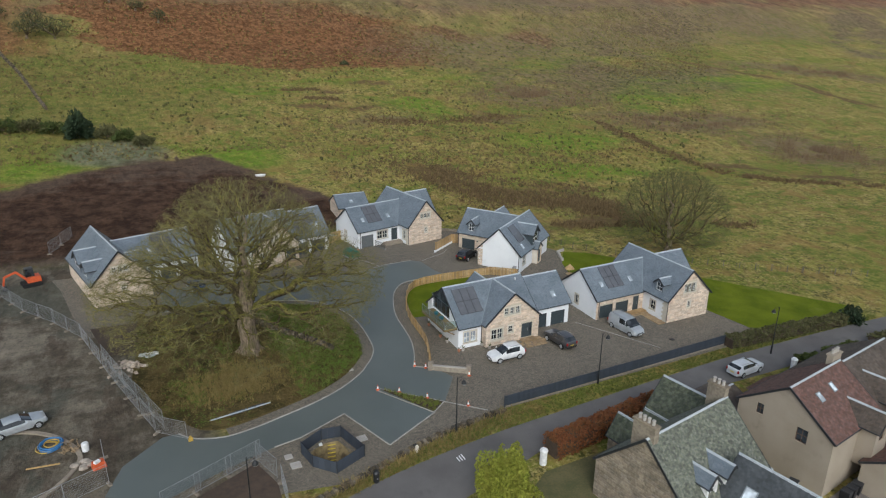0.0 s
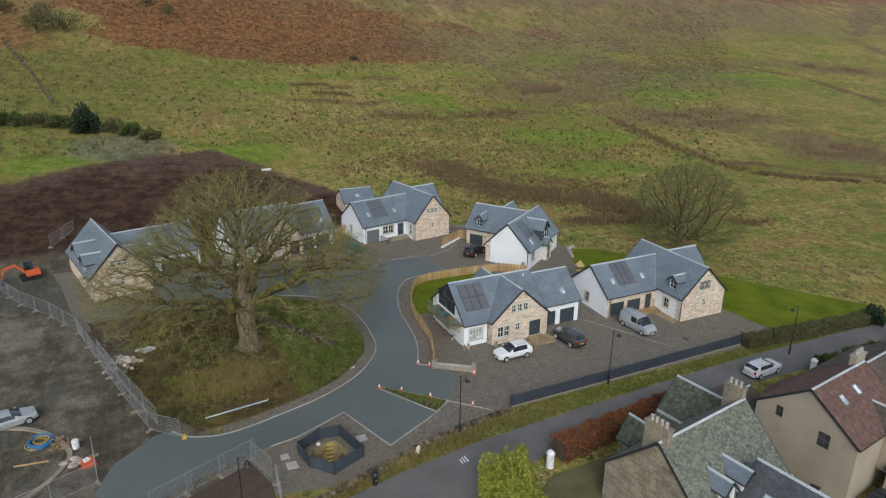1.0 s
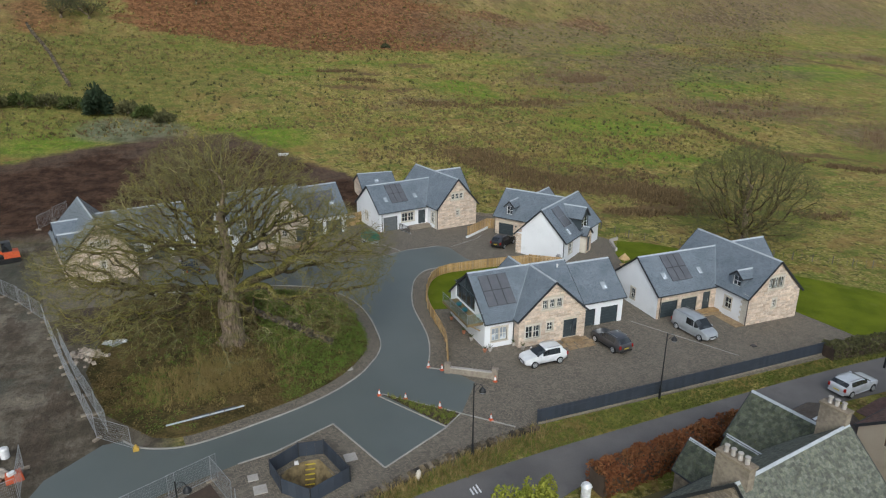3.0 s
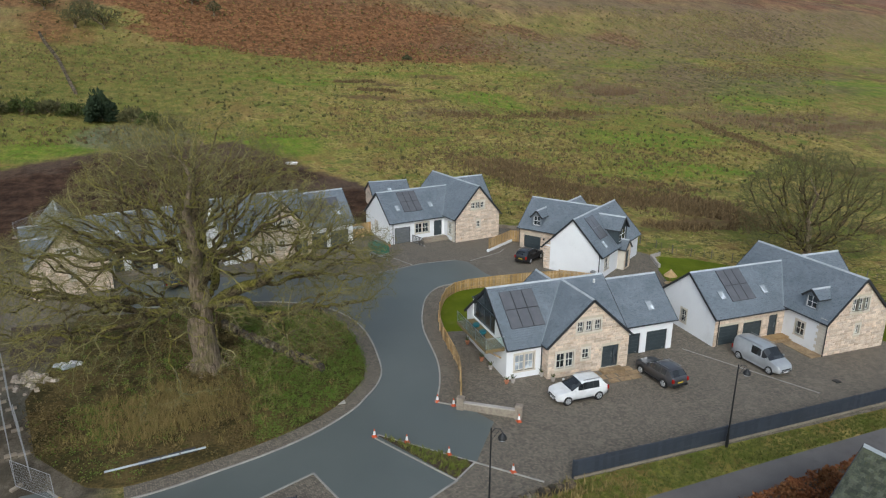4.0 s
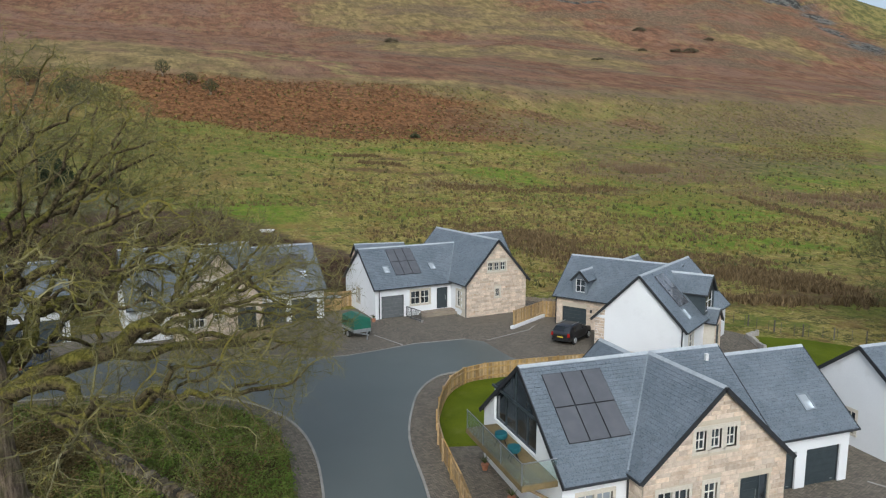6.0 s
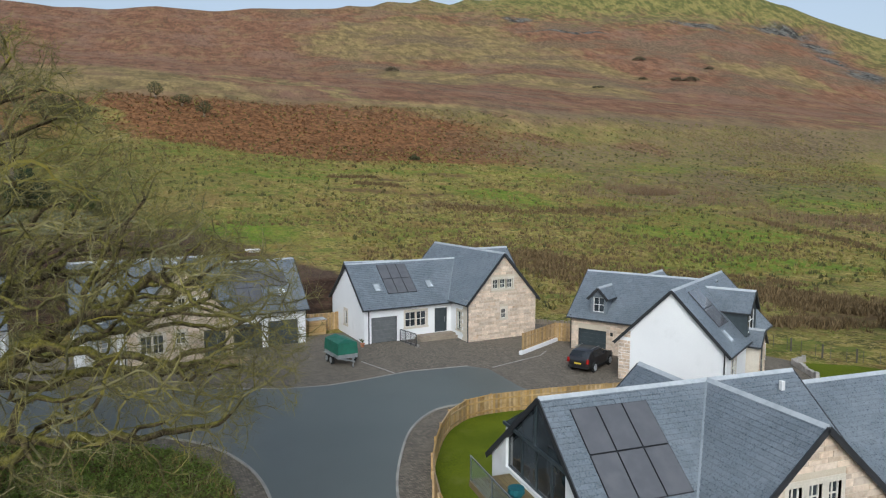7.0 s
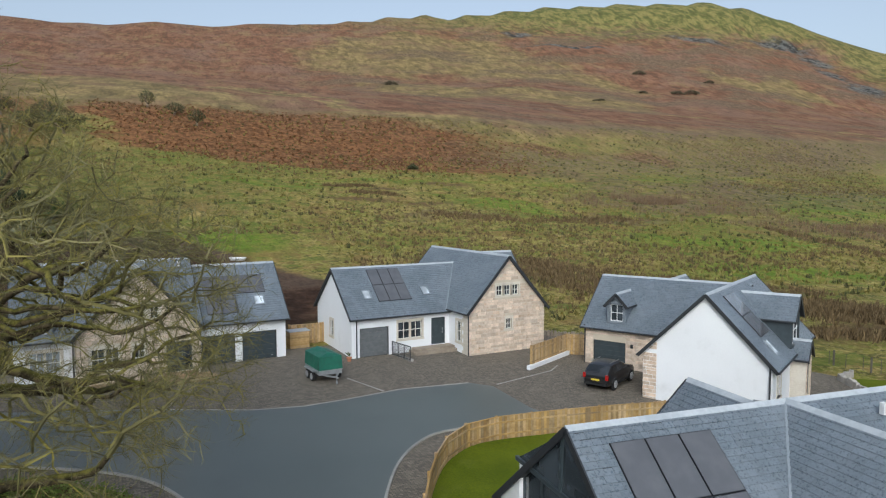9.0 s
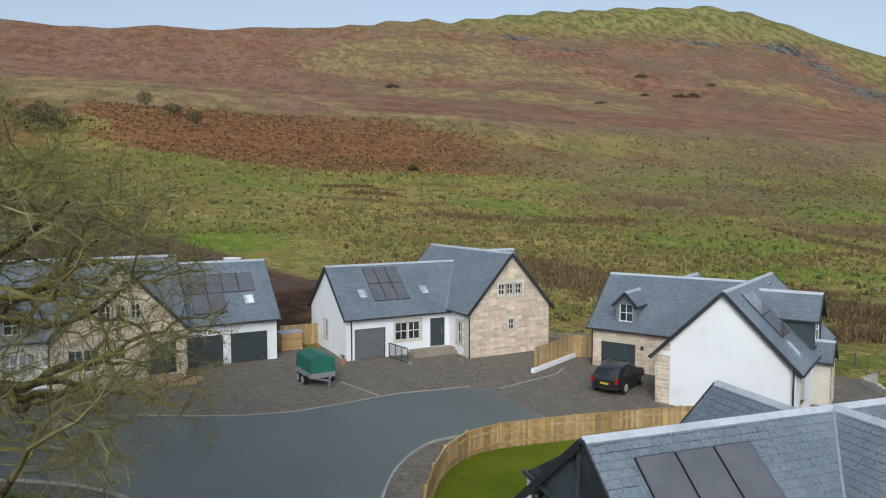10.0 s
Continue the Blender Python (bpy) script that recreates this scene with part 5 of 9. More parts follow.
def house_gable(name, m, label, seed, setback, wing=7.95, gw=6.8, mirror=False, garages=1, left_dormer=False, dormers=0, ramp=False, stone_wing=False, pieces=False, ridge=7.2, depth=11.9, group="new estate houses", wing_ridge=6.2):
    """House with a stone gable and a lower side wing. Origin at the gable's front left corner, x along the front, y to the back; the wing lies to the left, or to the right when mirrored."""
    H = thing(name, m, label, "house", group)
    sg = 1 if mirror else -1
    X = (lambda x: gw - x) if mirror else (lambda x: x)
    EZ, RZ = 3.4, ridge
    prof = [(0, EZ), (gw / 2, RZ - 0.08), (gw, EZ)]
    ups = [(gw / 2 - 1.02 + 0.72 * k, 3.85 if stone_wing else 4.2, gw / 2 - 1.02 + 0.72 * k + 0.55, 4.98) for k in range(3)]
    holes = [(gw / 2 - 0.15, 1.65, gw / 2 + 0.35, 2.45)]
    w_, P = wall(H, "wall_gable", (0, 0), (gw, 0), -0.6, prof, holes + ups, M["mortar"])
    marg = [(h[0] - 0.13, h[1] - 0.14, h[2] + 0.13, h[3] + 0.2) for h in holes + ups]
    stone_face(w_, P, gw, -0.35, prof, marg, seed, pieces)
    for h in holes + ups:
        window(H, P, h, 1)
    ends = {}
    for side, aa, bb in (("l", (0, depth), (0, 0)), ("r", (gw, 0), (gw, depth))):
        inner = (side == "l") != mirror
        hs = [(depth - 3.1, 0.95, depth - 2.2, 2.2) if side == "l" else (2.2, 0.95, 3.1, 2.2)] if inner else []
        if setback < 3.5 and inner:
            hs = [(depth - 1.8, 0.75, depth - 1.1, 2.3) if side == "l" else (1.1, 0.75, 1.8, 2.3)]
        mt = M["render"] if inner else M["mortar"]
        ww, PP = wall(H, "wall_side", aa, bb, -0.6, [(0, EZ), (depth, EZ)], hs, mt)
        for h in hs:
            window(H, PP, h, 1)
        if not inner:
            stone_face(ww, PP, depth, -0.35, [(0, EZ), (depth, EZ)], [], seed + 4, False)
        else:
            quoins(H, PP, depth, -0.4, EZ, M["dressed"], side == "l")
    wall(H, "wall_back", (gw, depth), (0, depth), -0.6, [(0, EZ), (gw / 2, RZ - 0.08), (gw, EZ)], [], M["render"])
    gr = gable_roof(H, "y", -0.25, depth + 0.2, gw / 2, gw / 2, RZ, EZ, seed + 5, 0.3)
    # wing
    EW, RW, hw = 3.15, wing_ridge, 3.72
    y0 = setback
    x0, x1 = (-wing, 0.0) if not mirror else (gw, gw + wing)
    if garages == 1:
        local = [("g", 0.62, 0.02, 2.9, 2.15), ("w", 3.65, 1.08, 5.6, 2.35), ("d", 6.4, 0.4, 7.6, 2.45)]
    else:
        local = [("g", 0.55, 0.02, 2.75, 2.02), ("g", 3.25, 0.02, 5.4, 2.02), ("d", 6.2, 0.25, 7.2, 2.35)]
    hs = []
    for k, a, b, c, e in local:
        hs.append((k, (a, b, c, e)) if not mirror else (k, (wing - c, b, wing - a, e)))
    hs.sort(key=lambda q: q[1][0])
    ww, PW = wall(H, "wall_wing", (x0, y0), (x1, y0), -0.6, [(0, EW), (wing, EW)], [h for _, h in hs], M["mortar"] if stone_wing else M["render"])
    if stone_wing:
        stone_face(ww, PW, wing, -0.35, [(0, EW), (wing, EW)], [h for _, h in hs], seed + 9, False)
    for k, h in hs:
        (garage_door if k == "g" else front_door if k == "d" else window)(H, PW, h, *((2,) if k == "w" else (M["door_grey"],) if k == "g" and ramp else ()))
    ep = [(0, EW), (hw, RW - 0.08), (2 * hw, EW)]
    if not mirror:
        we, PE = wall(H, "wall_wing_end", (x0, y0 + 2 * hw), (x0, y0), -0.6, ep, [(3.0, 1.0, 3.7, 2.2)], M["render"])
        window(H, PE, (3.0, 1.0, 3.7, 2.2), 1)
        wall(H, "wall_wing_back", (x1, y0 + 2 * hw), (x0, y0 + 2 * hw), -0.6, [(0, EW), (wing, EW)], [], M["render"])
        wr = gable_roof(H, "x", x0 - 0.2, gw / 2, y0 + hw, hw, RW, EW, seed + 15, 0.32)
        off = 0.2
    else:
        we, PE = wall(H, "wall_wing_end", (x1, y0), (x1, y0 + 2 * hw), -0.6, ep, [], M["render"])
        wall(H, "wall_wing_back", (x1, y0 + 2 * hw), (x0, y0 + 2 * hw), -0.6, [(0, EW), (wing, EW)], [], M["render"])
        wr = gable_roof(H, "x", gw / 2, x1 + 0.2, y0 + hw, hw, RW, EW, seed + 15, 0.32)
        off = gw / 2
    solar(H, wr[0], off + 2.5, off + 5.2, 1.5, 4.85, 3, 2)
    skylight(H, wr[0], off + 1.45, off + 2.1, 1.85, 2.75)
    if not mirror:
        skylight(H, wr[0], off + 6.3, off + 6.95, 1.85, 2.75)
    pg, pw = (RZ - EZ) / (gw / 2), (RW - EW) / hw
    zl = RW - pw * (hw + 0.28)
    va, vb = gw / 2 - (RZ - RW) / pg, gw / 2 - (RZ - zl) / pg
    Build().bar((X(va), y0 + hw, RW + 0.03), (X(vb), y0 - 0.28, zl + 0.03), 0.1, 0.02, (-0.3 if not mirror else 0.3, -0.3, 1)).done("valley", M["lead_dull"], H, "dull grey lead roof valley")
    # rear wing roof on the far side
    if not mirror:
        gable_roof(H, "x", gw / 2, gw + 2.2, depth - 4.2, 3.0, RZ - 0.35, EZ, seed + 25, 0.25)
        wall(H, "wall_far_end", (gw + 2.0, depth - 7.2), (gw + 2.0, depth - 1.2), -0.6, [(0, EZ), (3.0, RZ - 0.45), (6.0, EZ)], [], M["mortar"])
    if dormers:
        # dormers on the roof slope that faces the wing
        pitch = (RZ - EZ) / (gw / 2)
        for yy in dormers:
            if not mirror:
                mm = Matrix.Translation((0.28, yy + 0.75, EZ + 0.25)) @ pose(0, 0, 0, 0, 0, -90)
            else:
                mm = Matrix.Translation((gw - 0.55, yy - 0.75, EZ)) @ pose(0, 0, 0, 0, 0, 90)
            dormer(H, mm, 1.5, 1.25, 2.2, 0.62)
    if left_dormer:
        for yy, dw, rise in left_dormer:
            mm = Matrix.Translation((-0.1, yy + dw, EZ + 0.1)) @ pose(0, 0, 0, 0, 0, -90)
            dormer(H, mm, dw, 1.25, 2.4, rise)
        dormer(H, Matrix.Translation((gw - 0.3, 2.2, EZ + 0.1)) @ pose(0, 0, 0, 0, 0, 90), 2.0, 1.25, 2.4, 0.95)
    downpipe(H, X(-0.0) + (-0.1 if not mirror else 0.1), -0.1, -0.2, EZ - 0.1)
    downpipe(H, x0 + 0.35 if not mirror else x1 - 0.35, y0 - 0.1, -0.2, EW - 0.1)
    # step at the door
    dh = [h for k, h in hs if k == "d"][0]
    sx = x0 + dh[0]
    Build().box(sx - 1.9, y0 - 1.25, -0.1, x1 - 0.02 if not mirror else sx + 2.2, y0 - 0.01, 0.22).box(sx - 1.7, y0 - 0.9, 0.2, x1 - 0.02 if not mirror else sx + 2.0, y0 - 0.01, 0.38).done("door_step", M["sandstone_slab"] if stone_wing else M["paver"], H, "shallow paved doorstep")
    if stone_wing:
        for k in range(4):
            Build().box(-1.25, y0 - 1.32 - 0.8 * (k + 1), -0.05, -0.04, y0 - 1.29 - 0.8 * k, 0.12 + 0.008 * (k % 2)).done("flagstone", M["sandstone_slab"], H)
    if ramp:
        ra, rb = Vector((x0 + 3.05, y0 - 0.25)), Vector((x0 + 3.4, y0 - 2.5))
        for k in range(19):
            q = ra.lerp(rb, k / 18)
            Build().bar((q.x, q.y, 0.0), (q.x, q.y, 1.03), 0.05 if k % 6 == 0 else 0.022).done("baluster", M["fascia"], H)
        for nm, z in (("bottom_rail", 0.14), ("railing", 1.05)):
            Build().bar((*ra, z), (*rb, z), 0.05).done(nm, M["fascia"], H)
        Build().bar((ra.x + 0.12, ra.y, 0.05), (rb.x + 0.12, rb.y - 0.1, 0.05), 0.2, 0.24).done("ramp_kerb", M["kerb"], H)
    return H


house_balcony("house", pose(0, 0, 0.0), "white and sandstone house with balcony, solar panels and double garage", 11, True, pieces=True)
cE, sE = math.cos(radians(12)), math.sin(radians(12))
house_balcony("house", pose(-3.5 - 16.45 * cE + 0.7 * sE, 38.35 - 16.45 * sE - 0.7 * cE, 1.02, 0, 0, 12), "white and sandstone house behind the old tree, garages closed", 23, False, solar_right=True, ridge=7.15)
house_gable("house", pose(9.2, 34.75, 0.93, 0, 0, 10), "white house with sandstone gable and slate roof, single garage", 37, 2.93, pieces=True, ramp=True)
house_gable("house", pose(28.1, -4.85, -0.16, 0, 0, 0), "white and sandstone house with two dark garage doors", 53, 4.5, gw=7.2, garages=2, dormers=(2.15,), stone_wing=True, ridge=6.85, wing_ridge=6.05)
house_gable("house", pose(-37.85, 28.8, 1.1, 0, 0, 12.7), "sandstone gabled house beside the building site", 71, 4.2, gw=7.2, mirror=True, garages=2, left_dormer=((1.6, 2.0, 0.98), (5.2, 3.4, 1.35)), depth=13.4)


def house_corner():
    """House seen on its white gable. Local axes: x along the gable (rightwards), y along the ridge."""
    m = Matrix(((0.565, 0.825, 0, 17.45), (-0.825, 0.565, 0, 19.84), (0, 0, 1, 0.42), (0, 0, 0, 1)))
    H = thing("house", m, "white gabled house with dormers and a stone garage wing", "house", "new estate houses")
    hw, EZ, RZ, D = 3.5, 3.05, 6.62, 12.0
    prof = [(0, EZ), (hw, RZ - 0.08), (2 * hw, EZ)]
    y0 = 0.2
    w_, P = wall(H, "wall_gable", (-hw, y0), (hw, y0), -0.6, prof, [], M["render"])
    stone_face(w_, P, 0.8, -0.35, [(0, EZ), (0.8, EZ + 0.75)], [], 82, False)
    wl, PL = wall(H, "wall_left", (-hw, D), (-hw, y0), -0.6, [(0, EZ), (D - y0, EZ)], [], M["mortar"])
    stone_face(wl, PL, D - y0, -0.35, [(0, EZ), (D - y0, EZ)], [], 81, False)
    hs = [(1.3, 0.9, 2.4, 2.2), (5.2, 0.1, 6.3, 2.3), (7.6, 0.9, 8.7, 2.2)]
    wr, PR = wall(H, "wall_right", (hw, y0), (hw, D), -0.6, [(0, EZ), (D - y0, EZ)], hs, M["render"])
    window(H, PR, hs[0], 1)
    front_door(H, PR, hs[1])
    window(H, PR, hs[2], 1)
    wall(H, "wall_back", (hw, D), (-hw, D), -0.6, prof, [], M["render"])
    gr = gable_roof(H, "y", 0.0, D + 0.2, 0.0, hw, RZ, EZ, 83, 0.3)
    # right slope: solar panels, skylight, shed dormer, porch
    solar(H, gr[0], 2.2, 4.4, 1.9, 4.9, 2, 2)
    skylight(H, gr[0], 2.0, 2.7, 0.7, 1.7)
    dormer(H, Matrix.Translation((hw + 0.1, 5.0, EZ + 0.1)) @ pose(0, 0, 0, 0, 0, 90), 2.5, 1.75, 3.2, 1.25, cheek=M["joinery"])
    gable_roof(H, "x", hw - 1.0, hw + 1.0, 6.3, 0.95, 3.5, 2.6, 87, 0.15)
    wp, PP = wall(H, "porch_wall", (hw + 0.85, 5.4), (hw + 0.85, 7.2), -0.6, [(0, 2.55), (0.9, 3.4), (1.8, 2.55)], [(0.4, 0.1, 1.4, 2.2)], M["mortar"])
    stone_face(wp, PP, 1.8, -0.35, [(0, 2.55), (0.9, 3.4), (1.8, 2.55)], [(0.4, 0.1, 1.4, 2.2)], 89, False)
    front_door(H, PP, (0.4, 0.1, 1.4, 2.2))
    wall(H, "porch_side", (hw, 5.4), (hw + 0.85, 5.4), -0.6, [(0, 2.5), (0.85, 2.5)], [], M["dressed"])
    wall(H, "porch_side", (hw + 0.85, 7.2), (hw, 7.2), -0.6, [(0, 2.5), (0.85, 2.5)], [], M["dressed"])
    # garage wing to the left
    x0, yw, hw2, RW, EW = -9.75, 5.6, 3.55, 6.25, 3.15
    hg = (0.7, 0.02, 3.05, 2.02)
    L = -hw - x0
    w_, P = wall(H, "wall_wing", (x0, yw), (-hw, yw), -0.6, [(0, EW), (L, EW)], [hg], M["mortar"])
    stone_face(w_, P, L, -0.35, [(0, EW), (L, EW)], [(hg[0], 0, hg[2], hg[3] + 0.2)], 91, True, 200)
    garage_door(H, P, hg)
    wall(H, "wall_wing_end", (x0, yw + 2 * hw2), (x0, yw), -0.6, [(0, EW), (hw2, RW - 0.08), (2 * hw2, EW)], [], M["render"])
    wall(H, "wall_wing_back", (-hw, yw + 2 * hw2), (x0, yw + 2 * hw2), -0.6, [(0, EW), (L, EW)], [], M["render"])
    gable_roof(H, "x", x0 - 0.2, 0.5, yw + hw2, hw2, RW, EW, 93, 0.3)
    gable_roof(H, "y", yw + hw2, yw + 2 * hw2 + 1.0, -5.2, 2.6, RW - 0.1, 3.4, 95, 0.25)
    dormer(H, pose(-8.1, yw + 0.1, 3.35), 1.35, 1.35, 2.4, 0.72)
    lamp_ = Build().box(-6.3, yw - 0.16, 1.75, -6.15, yw - 0.02, 2.0).done("wall_lamp", M["fascia"], H)
    downpipe(H, x0 + 0.1, yw - 0.1, -0.3, EW - 0.1)
    downpipe(H, hw - 0.1, 0.1, -0.3, EZ - 0.1)
    Build().box(hw - 0.9, -0.35, 0.0, hw - 0.45, 0.15, 1.1).done("meter_box", M["metal_grey"], H)
    return H


house_corner()


# ---- outbuilding and boundary walls ----
def outbuilding():
    H = thing("outbuilding", pose(2.7, 51.2, ground_z(4, 52) - 0.1, 0, 0, -2), "small stone outbuilding with slate roof behind the houses", "outbuilding")
    ep = [(0, 2.4), (3.0, 4.1), (6.0, 2.4)]
    w_, P = wall(H, "wall_front", (0, 0), (5.6, 0), -0.5, [(0, 2.4), (5.6, 2.4)], [], M["mortar"])
    stone_face(w_, P, 5.6, -0.3, [(0, 2.4), (5.6, 2.4)], [], 3, False)
    w_, P = wall(H, "wall_end", (0, 6), (0, 0), -0.5, ep, [], M["mortar"])
    stone_face(w_, P, 6.0, -0.3, ep, [], 4, False)
    wall(H, "wall_end", (5.6, 0), (5.6, 6), -0.5, ep, [], M["mortar"])
    wall(H, "wall_back", (5.6, 6), (0, 6), -0.5, [(0, 2.4), (5.6, 2.4)], [], M["mortar"])
    pl = gable_roof(H, "x", -0.2, 5.8, 3.0, 3.0, 4.2, 2.45, 5, 0.25)
    skylight(H, pl[0], 2.5, 3.2, 1.2, 2.1)


outbuilding()


def masonry_run(name, pts, h, w, mat, label, category, seed, course=0.2, z_off=0.0, cope=True):
    """A stone wall along a line, of single stones."""
    rnd = random.Random(seed)
    B = Build()
    for p, q in zip(pts, pts[1:]):
        L = math.dist(p, q)
        d = Vector((q[0] - p[0], q[1] - p[1])) / L
        ang = math.atan2(d.y, d.x)
        rows = max(1, round(h / course))
        for r in range(rows):
            s = -rnd.random() * 0.2
            while s < L:
                ln = rnd.uniform(0.22, 0.5)
                a, b = max(0, s), min(L, s + ln)
                s += ln
                if b - a < 0.06:
                    continue
                c = (a + b) / 2
                x, y = p[0] + d.x * c, p[1] + d.y * c
                hh = h / rows
                ww = w * rnd.uniform(0.85, 1.1)
                m = Matrix.Translation((x, y, ground_z(x, y) + z_off + r * hh)) @ Matrix.Rotation(ang + rnd.uniform(-.06, .06), 4, "Z")
                m = m @ pose(0, 0, 0, rnd.gauss(0, 5) * (mat is M["drystone"]), rnd.gauss(0, 6) * (mat is M["drystone"]), 0)
                if r == rows - 1 and mat is M["drystone"] and rnd.random() < 0.2:
                    continue
                B.box(-(b - a) / 2 + 0.02, -ww / 2, -0.05 if r == 0 else 0.0, (b - a) / 2 - 0.02, ww / 2, hh * rnd.uniform(0.85, 1.15), m, 0.18)
    return tagged(B.done(name, mat), label, category, "", "stuff")


M["dyke_stone"] = surface("dyke_stone", (0.20, 0.165, 0.13), (0.31, 0.265, 0.21), 7, 1.2, 0.9, bump=0.5)
M["alloy"] = plain("alloy", (0.50, 0.51, 0.52), 0.35, 0.2)
low = thing("garden_wall", pose(0, 0, 0), "low pale masonry garden wall with end pillars", "wall")
B = Build()
ga, gb = Vector((-5.0, -2.8)), Vector((-1.5, -5.3))
za = ground_z(-3, -3)
B.bar((ga.x, ga.y, za + 0.2), (gb.x, gb.y, za + 0.2), 0.24, 0.75)
B.done("wall", M["dyke_stone"], low)
Build().bar((ga.x, ga.y, za + 0.61), (gb.x, gb.y, za + 0.61), 0.32, 0.09).done("coping", M["concrete"], low)
for p in (ga, gb):
    pm = Matrix.Translation((p.x, p.y, za)) @ pose(0, 0, 0, 0, 0, -36)
    pil = Build().box(-0.25, -0.25, -0.3, 0.25, 0.25, 0.95, pm).box(-0.3, -0.3, 0.95, 0.3, 0.3, 1.04, pm, 0.3).done("pillar", M["dyke_stone"], low)
masonry_run("stone_dyke", [(-20.6, 16.8), (-19.2, 14.2), (-15.9, 9.3), (-13.5, 5.6)], 0.8, 0.45, M["drystone"], "mossy drystone dyke crossing the bank", "stone wall", 5, z_off=0.08)
masonry_run("stone_dyke", [(-1.6, -13.3), (-5.6, -13.7), (-9.3, -14.2), (-14.8, -15.7), (-19, -17.0), (-26, -19.0), (-34, -22)], 0.6, 0.5, M["drystone"], "tumbled low drystone dyke along the verge", "stone wall", 6)
masonry_run("boundary_wall", [(13.5, 45.5), (17.2, 40.2), (20.6, 37.6), (24, 36)], 0.45, 0.35, M["paver"], "low boundary wall behind the houses", "wall", 7, 0.35)
masonry_run("boundary_wall", [(28.9, 18.6), (30.4, 22.2), (32.0, 22.6)], 0.45, 0.3, M["concrete"], "pale low terrace wall beside the porch", "wall", 8, 0.35)


M["oldpost"] = surface("oldpost", (0.075, 0.065, 0.05), (0.14, 0.122, 0.095), 5, 0.5, 0.9, bump=0.3, vary=0.2)


def fence_run(name, pts, h, board, label, seed, mat_key="timber", rail=True, post_every=1.9, gap=0.012, z_off=0.0, cap=True, single=True):
    """Boarded fence: posts, rails and upright boards, each a part."""
    F = thing(name, pose(0, 0, 0), label, "fence")
    rnd = random.Random(seed)
    post_me = board_me = None
    run, acc = [], 0.0
    line = []
    for p, q in zip(pts, pts[1:]):
        line.append((Vector(p), Vector(q), math.dist(p, q)))
    total = sum(l for *_, l in line)

    def at(s):
        for p, q, l in line:
            if s <= l:
                c = p.lerp(q, s / l)
                return c, math.atan2(q.y - p.y, q.x - p.x)
            s -= l
        return line[-1][1], math.atan2(line[-1][1].y - line[-1][0].y, line[-1][1].x - line[-1][0].x)

    b = Build().box(0, -0.011, 0, 1, 0.011, 1)
    base = mesh_ob("board", b.v, b.f, M[mat_key])
    bm_ = base.data
    bpy.data.objects.remove(base)
    n = int(total / board)
    rest = Build()
    for k in range(n):
        c, a = at(k * board)
        zz = ground_z(c.x, c.y) + z_off
        hh = h * rnd.uniform(0.985, 1.01)
        m = Matrix.Translation((c.x, c.y, zz + 0.04)) @ Matrix.Rotation(a, 4, "Z") @ Matrix.Diagonal((board - gap, 1, hh, 1))
        if single and k < 300:
            o = new("board", bm_)
            o.parent = F
            o.matrix_basis = m
        else:
            rest.box(0, -0.011, 0, 1, 0.011, 1, m)
    if rest.v:
        tagged(rest.done("boarding", M[mat_key + "_many"] if mat_key + "_many" in M else M[mat_key], F), kind="stuff")
    pm = Build().box(-0.05, -0.05, -0.4, 0.05, 0.05, h + 0.06).box(-0.065, -0.065, h + 0.06, 0.065, 0.065, h + 0.1, None, 0.5)
    base = mesh_ob("post", pm.v, pm.f, M[mat_key])
    pme = base.data
    bpy.data.objects.remove(base)
    k = 0.0
    while k <= total + 0.01:
        c, a = at(k)
        o = new("post", pme)
        o.parent = F
        o.matrix_basis = Matrix.Translation((c.x, c.y, ground_z(c.x, c.y) + z_off)) @ Matrix.Rotation(a, 4, "Z") @ Matrix.Translation((0, 0.06, 0))
        c2, _ = at(min(k + post_every, total))
        if k < total - 0.1:
            for zr in (0.3, h - 0.25) if rail else ():
                Build().bar((c.x, c.y, ground_z(c.x, c.y) + zr + z_off), (c2.x, c2.y, ground_z(c2.x, c2.y) + zr + z_off), 0.04, 0.08).done("rail", M[mat_key], F)
            if cap:
                Build().bar((c.x, c.y, ground_z(c.x, c.y) + h + 0.06 + z_off), (c2.x, c2.y, ground_z(c2.x, c2.y) + h + 0.06 + z_off), 0.07, 0.03).done("capping", M[mat_key], F)
        k += post_every
    return F


fence_run("timber_fence", smooth_line([(-4.85, -2.6), (-4.1, -0.7), (-3.35, 1.3), (-2.85, 3.0), (-2.55, 5.1), (-2.3, 7.4), (-2.0, 9.4), (-1.25, 12.1), (-0.2, 14.5), (0.95, 16.6), (2.1, 17.9), (3.6, 18.8), (6.3, 19.0), (10.4, 18.9), (14.0, 18.6), (15.2, 18.4)], 3), 1.15, 0.145, "honey-coloured close-boarded timber garden fence", 3)
fence_run("timber_fence", [(12.1, 30.4), (15.2, 32.4), (16.4, 33.2)], 1.35, 0.145, "short timber boundary fence on a white base", 4, z_off=0.18)
Build().bar((11.7, 30.1, 0.88), (16.5, 33.2, 0.92), 0.24, 0.32).done("fence_base", M["render"]).name = "fence_base"
tagged(bpy.data.objects["fence_base"], "white rendered low wall under the fence", "wall")
fence_run("timber_fence", [(16.4, 33.2), (18.2, 32.3)], 1.5, 0.145, "timber side gate fence between the houses", 5)
fence_run("timber_fence", [(-2.9, 41.6), (-0.9, 41.8), (0.6, 42.5)], 1.5, 0.145, "timber screen fence between two houses", 6)
fence_run("timber_fence", [(15.2, 18.4), (18.6, 15.9)], 1.25, 0.145, "timber fence beside the white gable", 7)
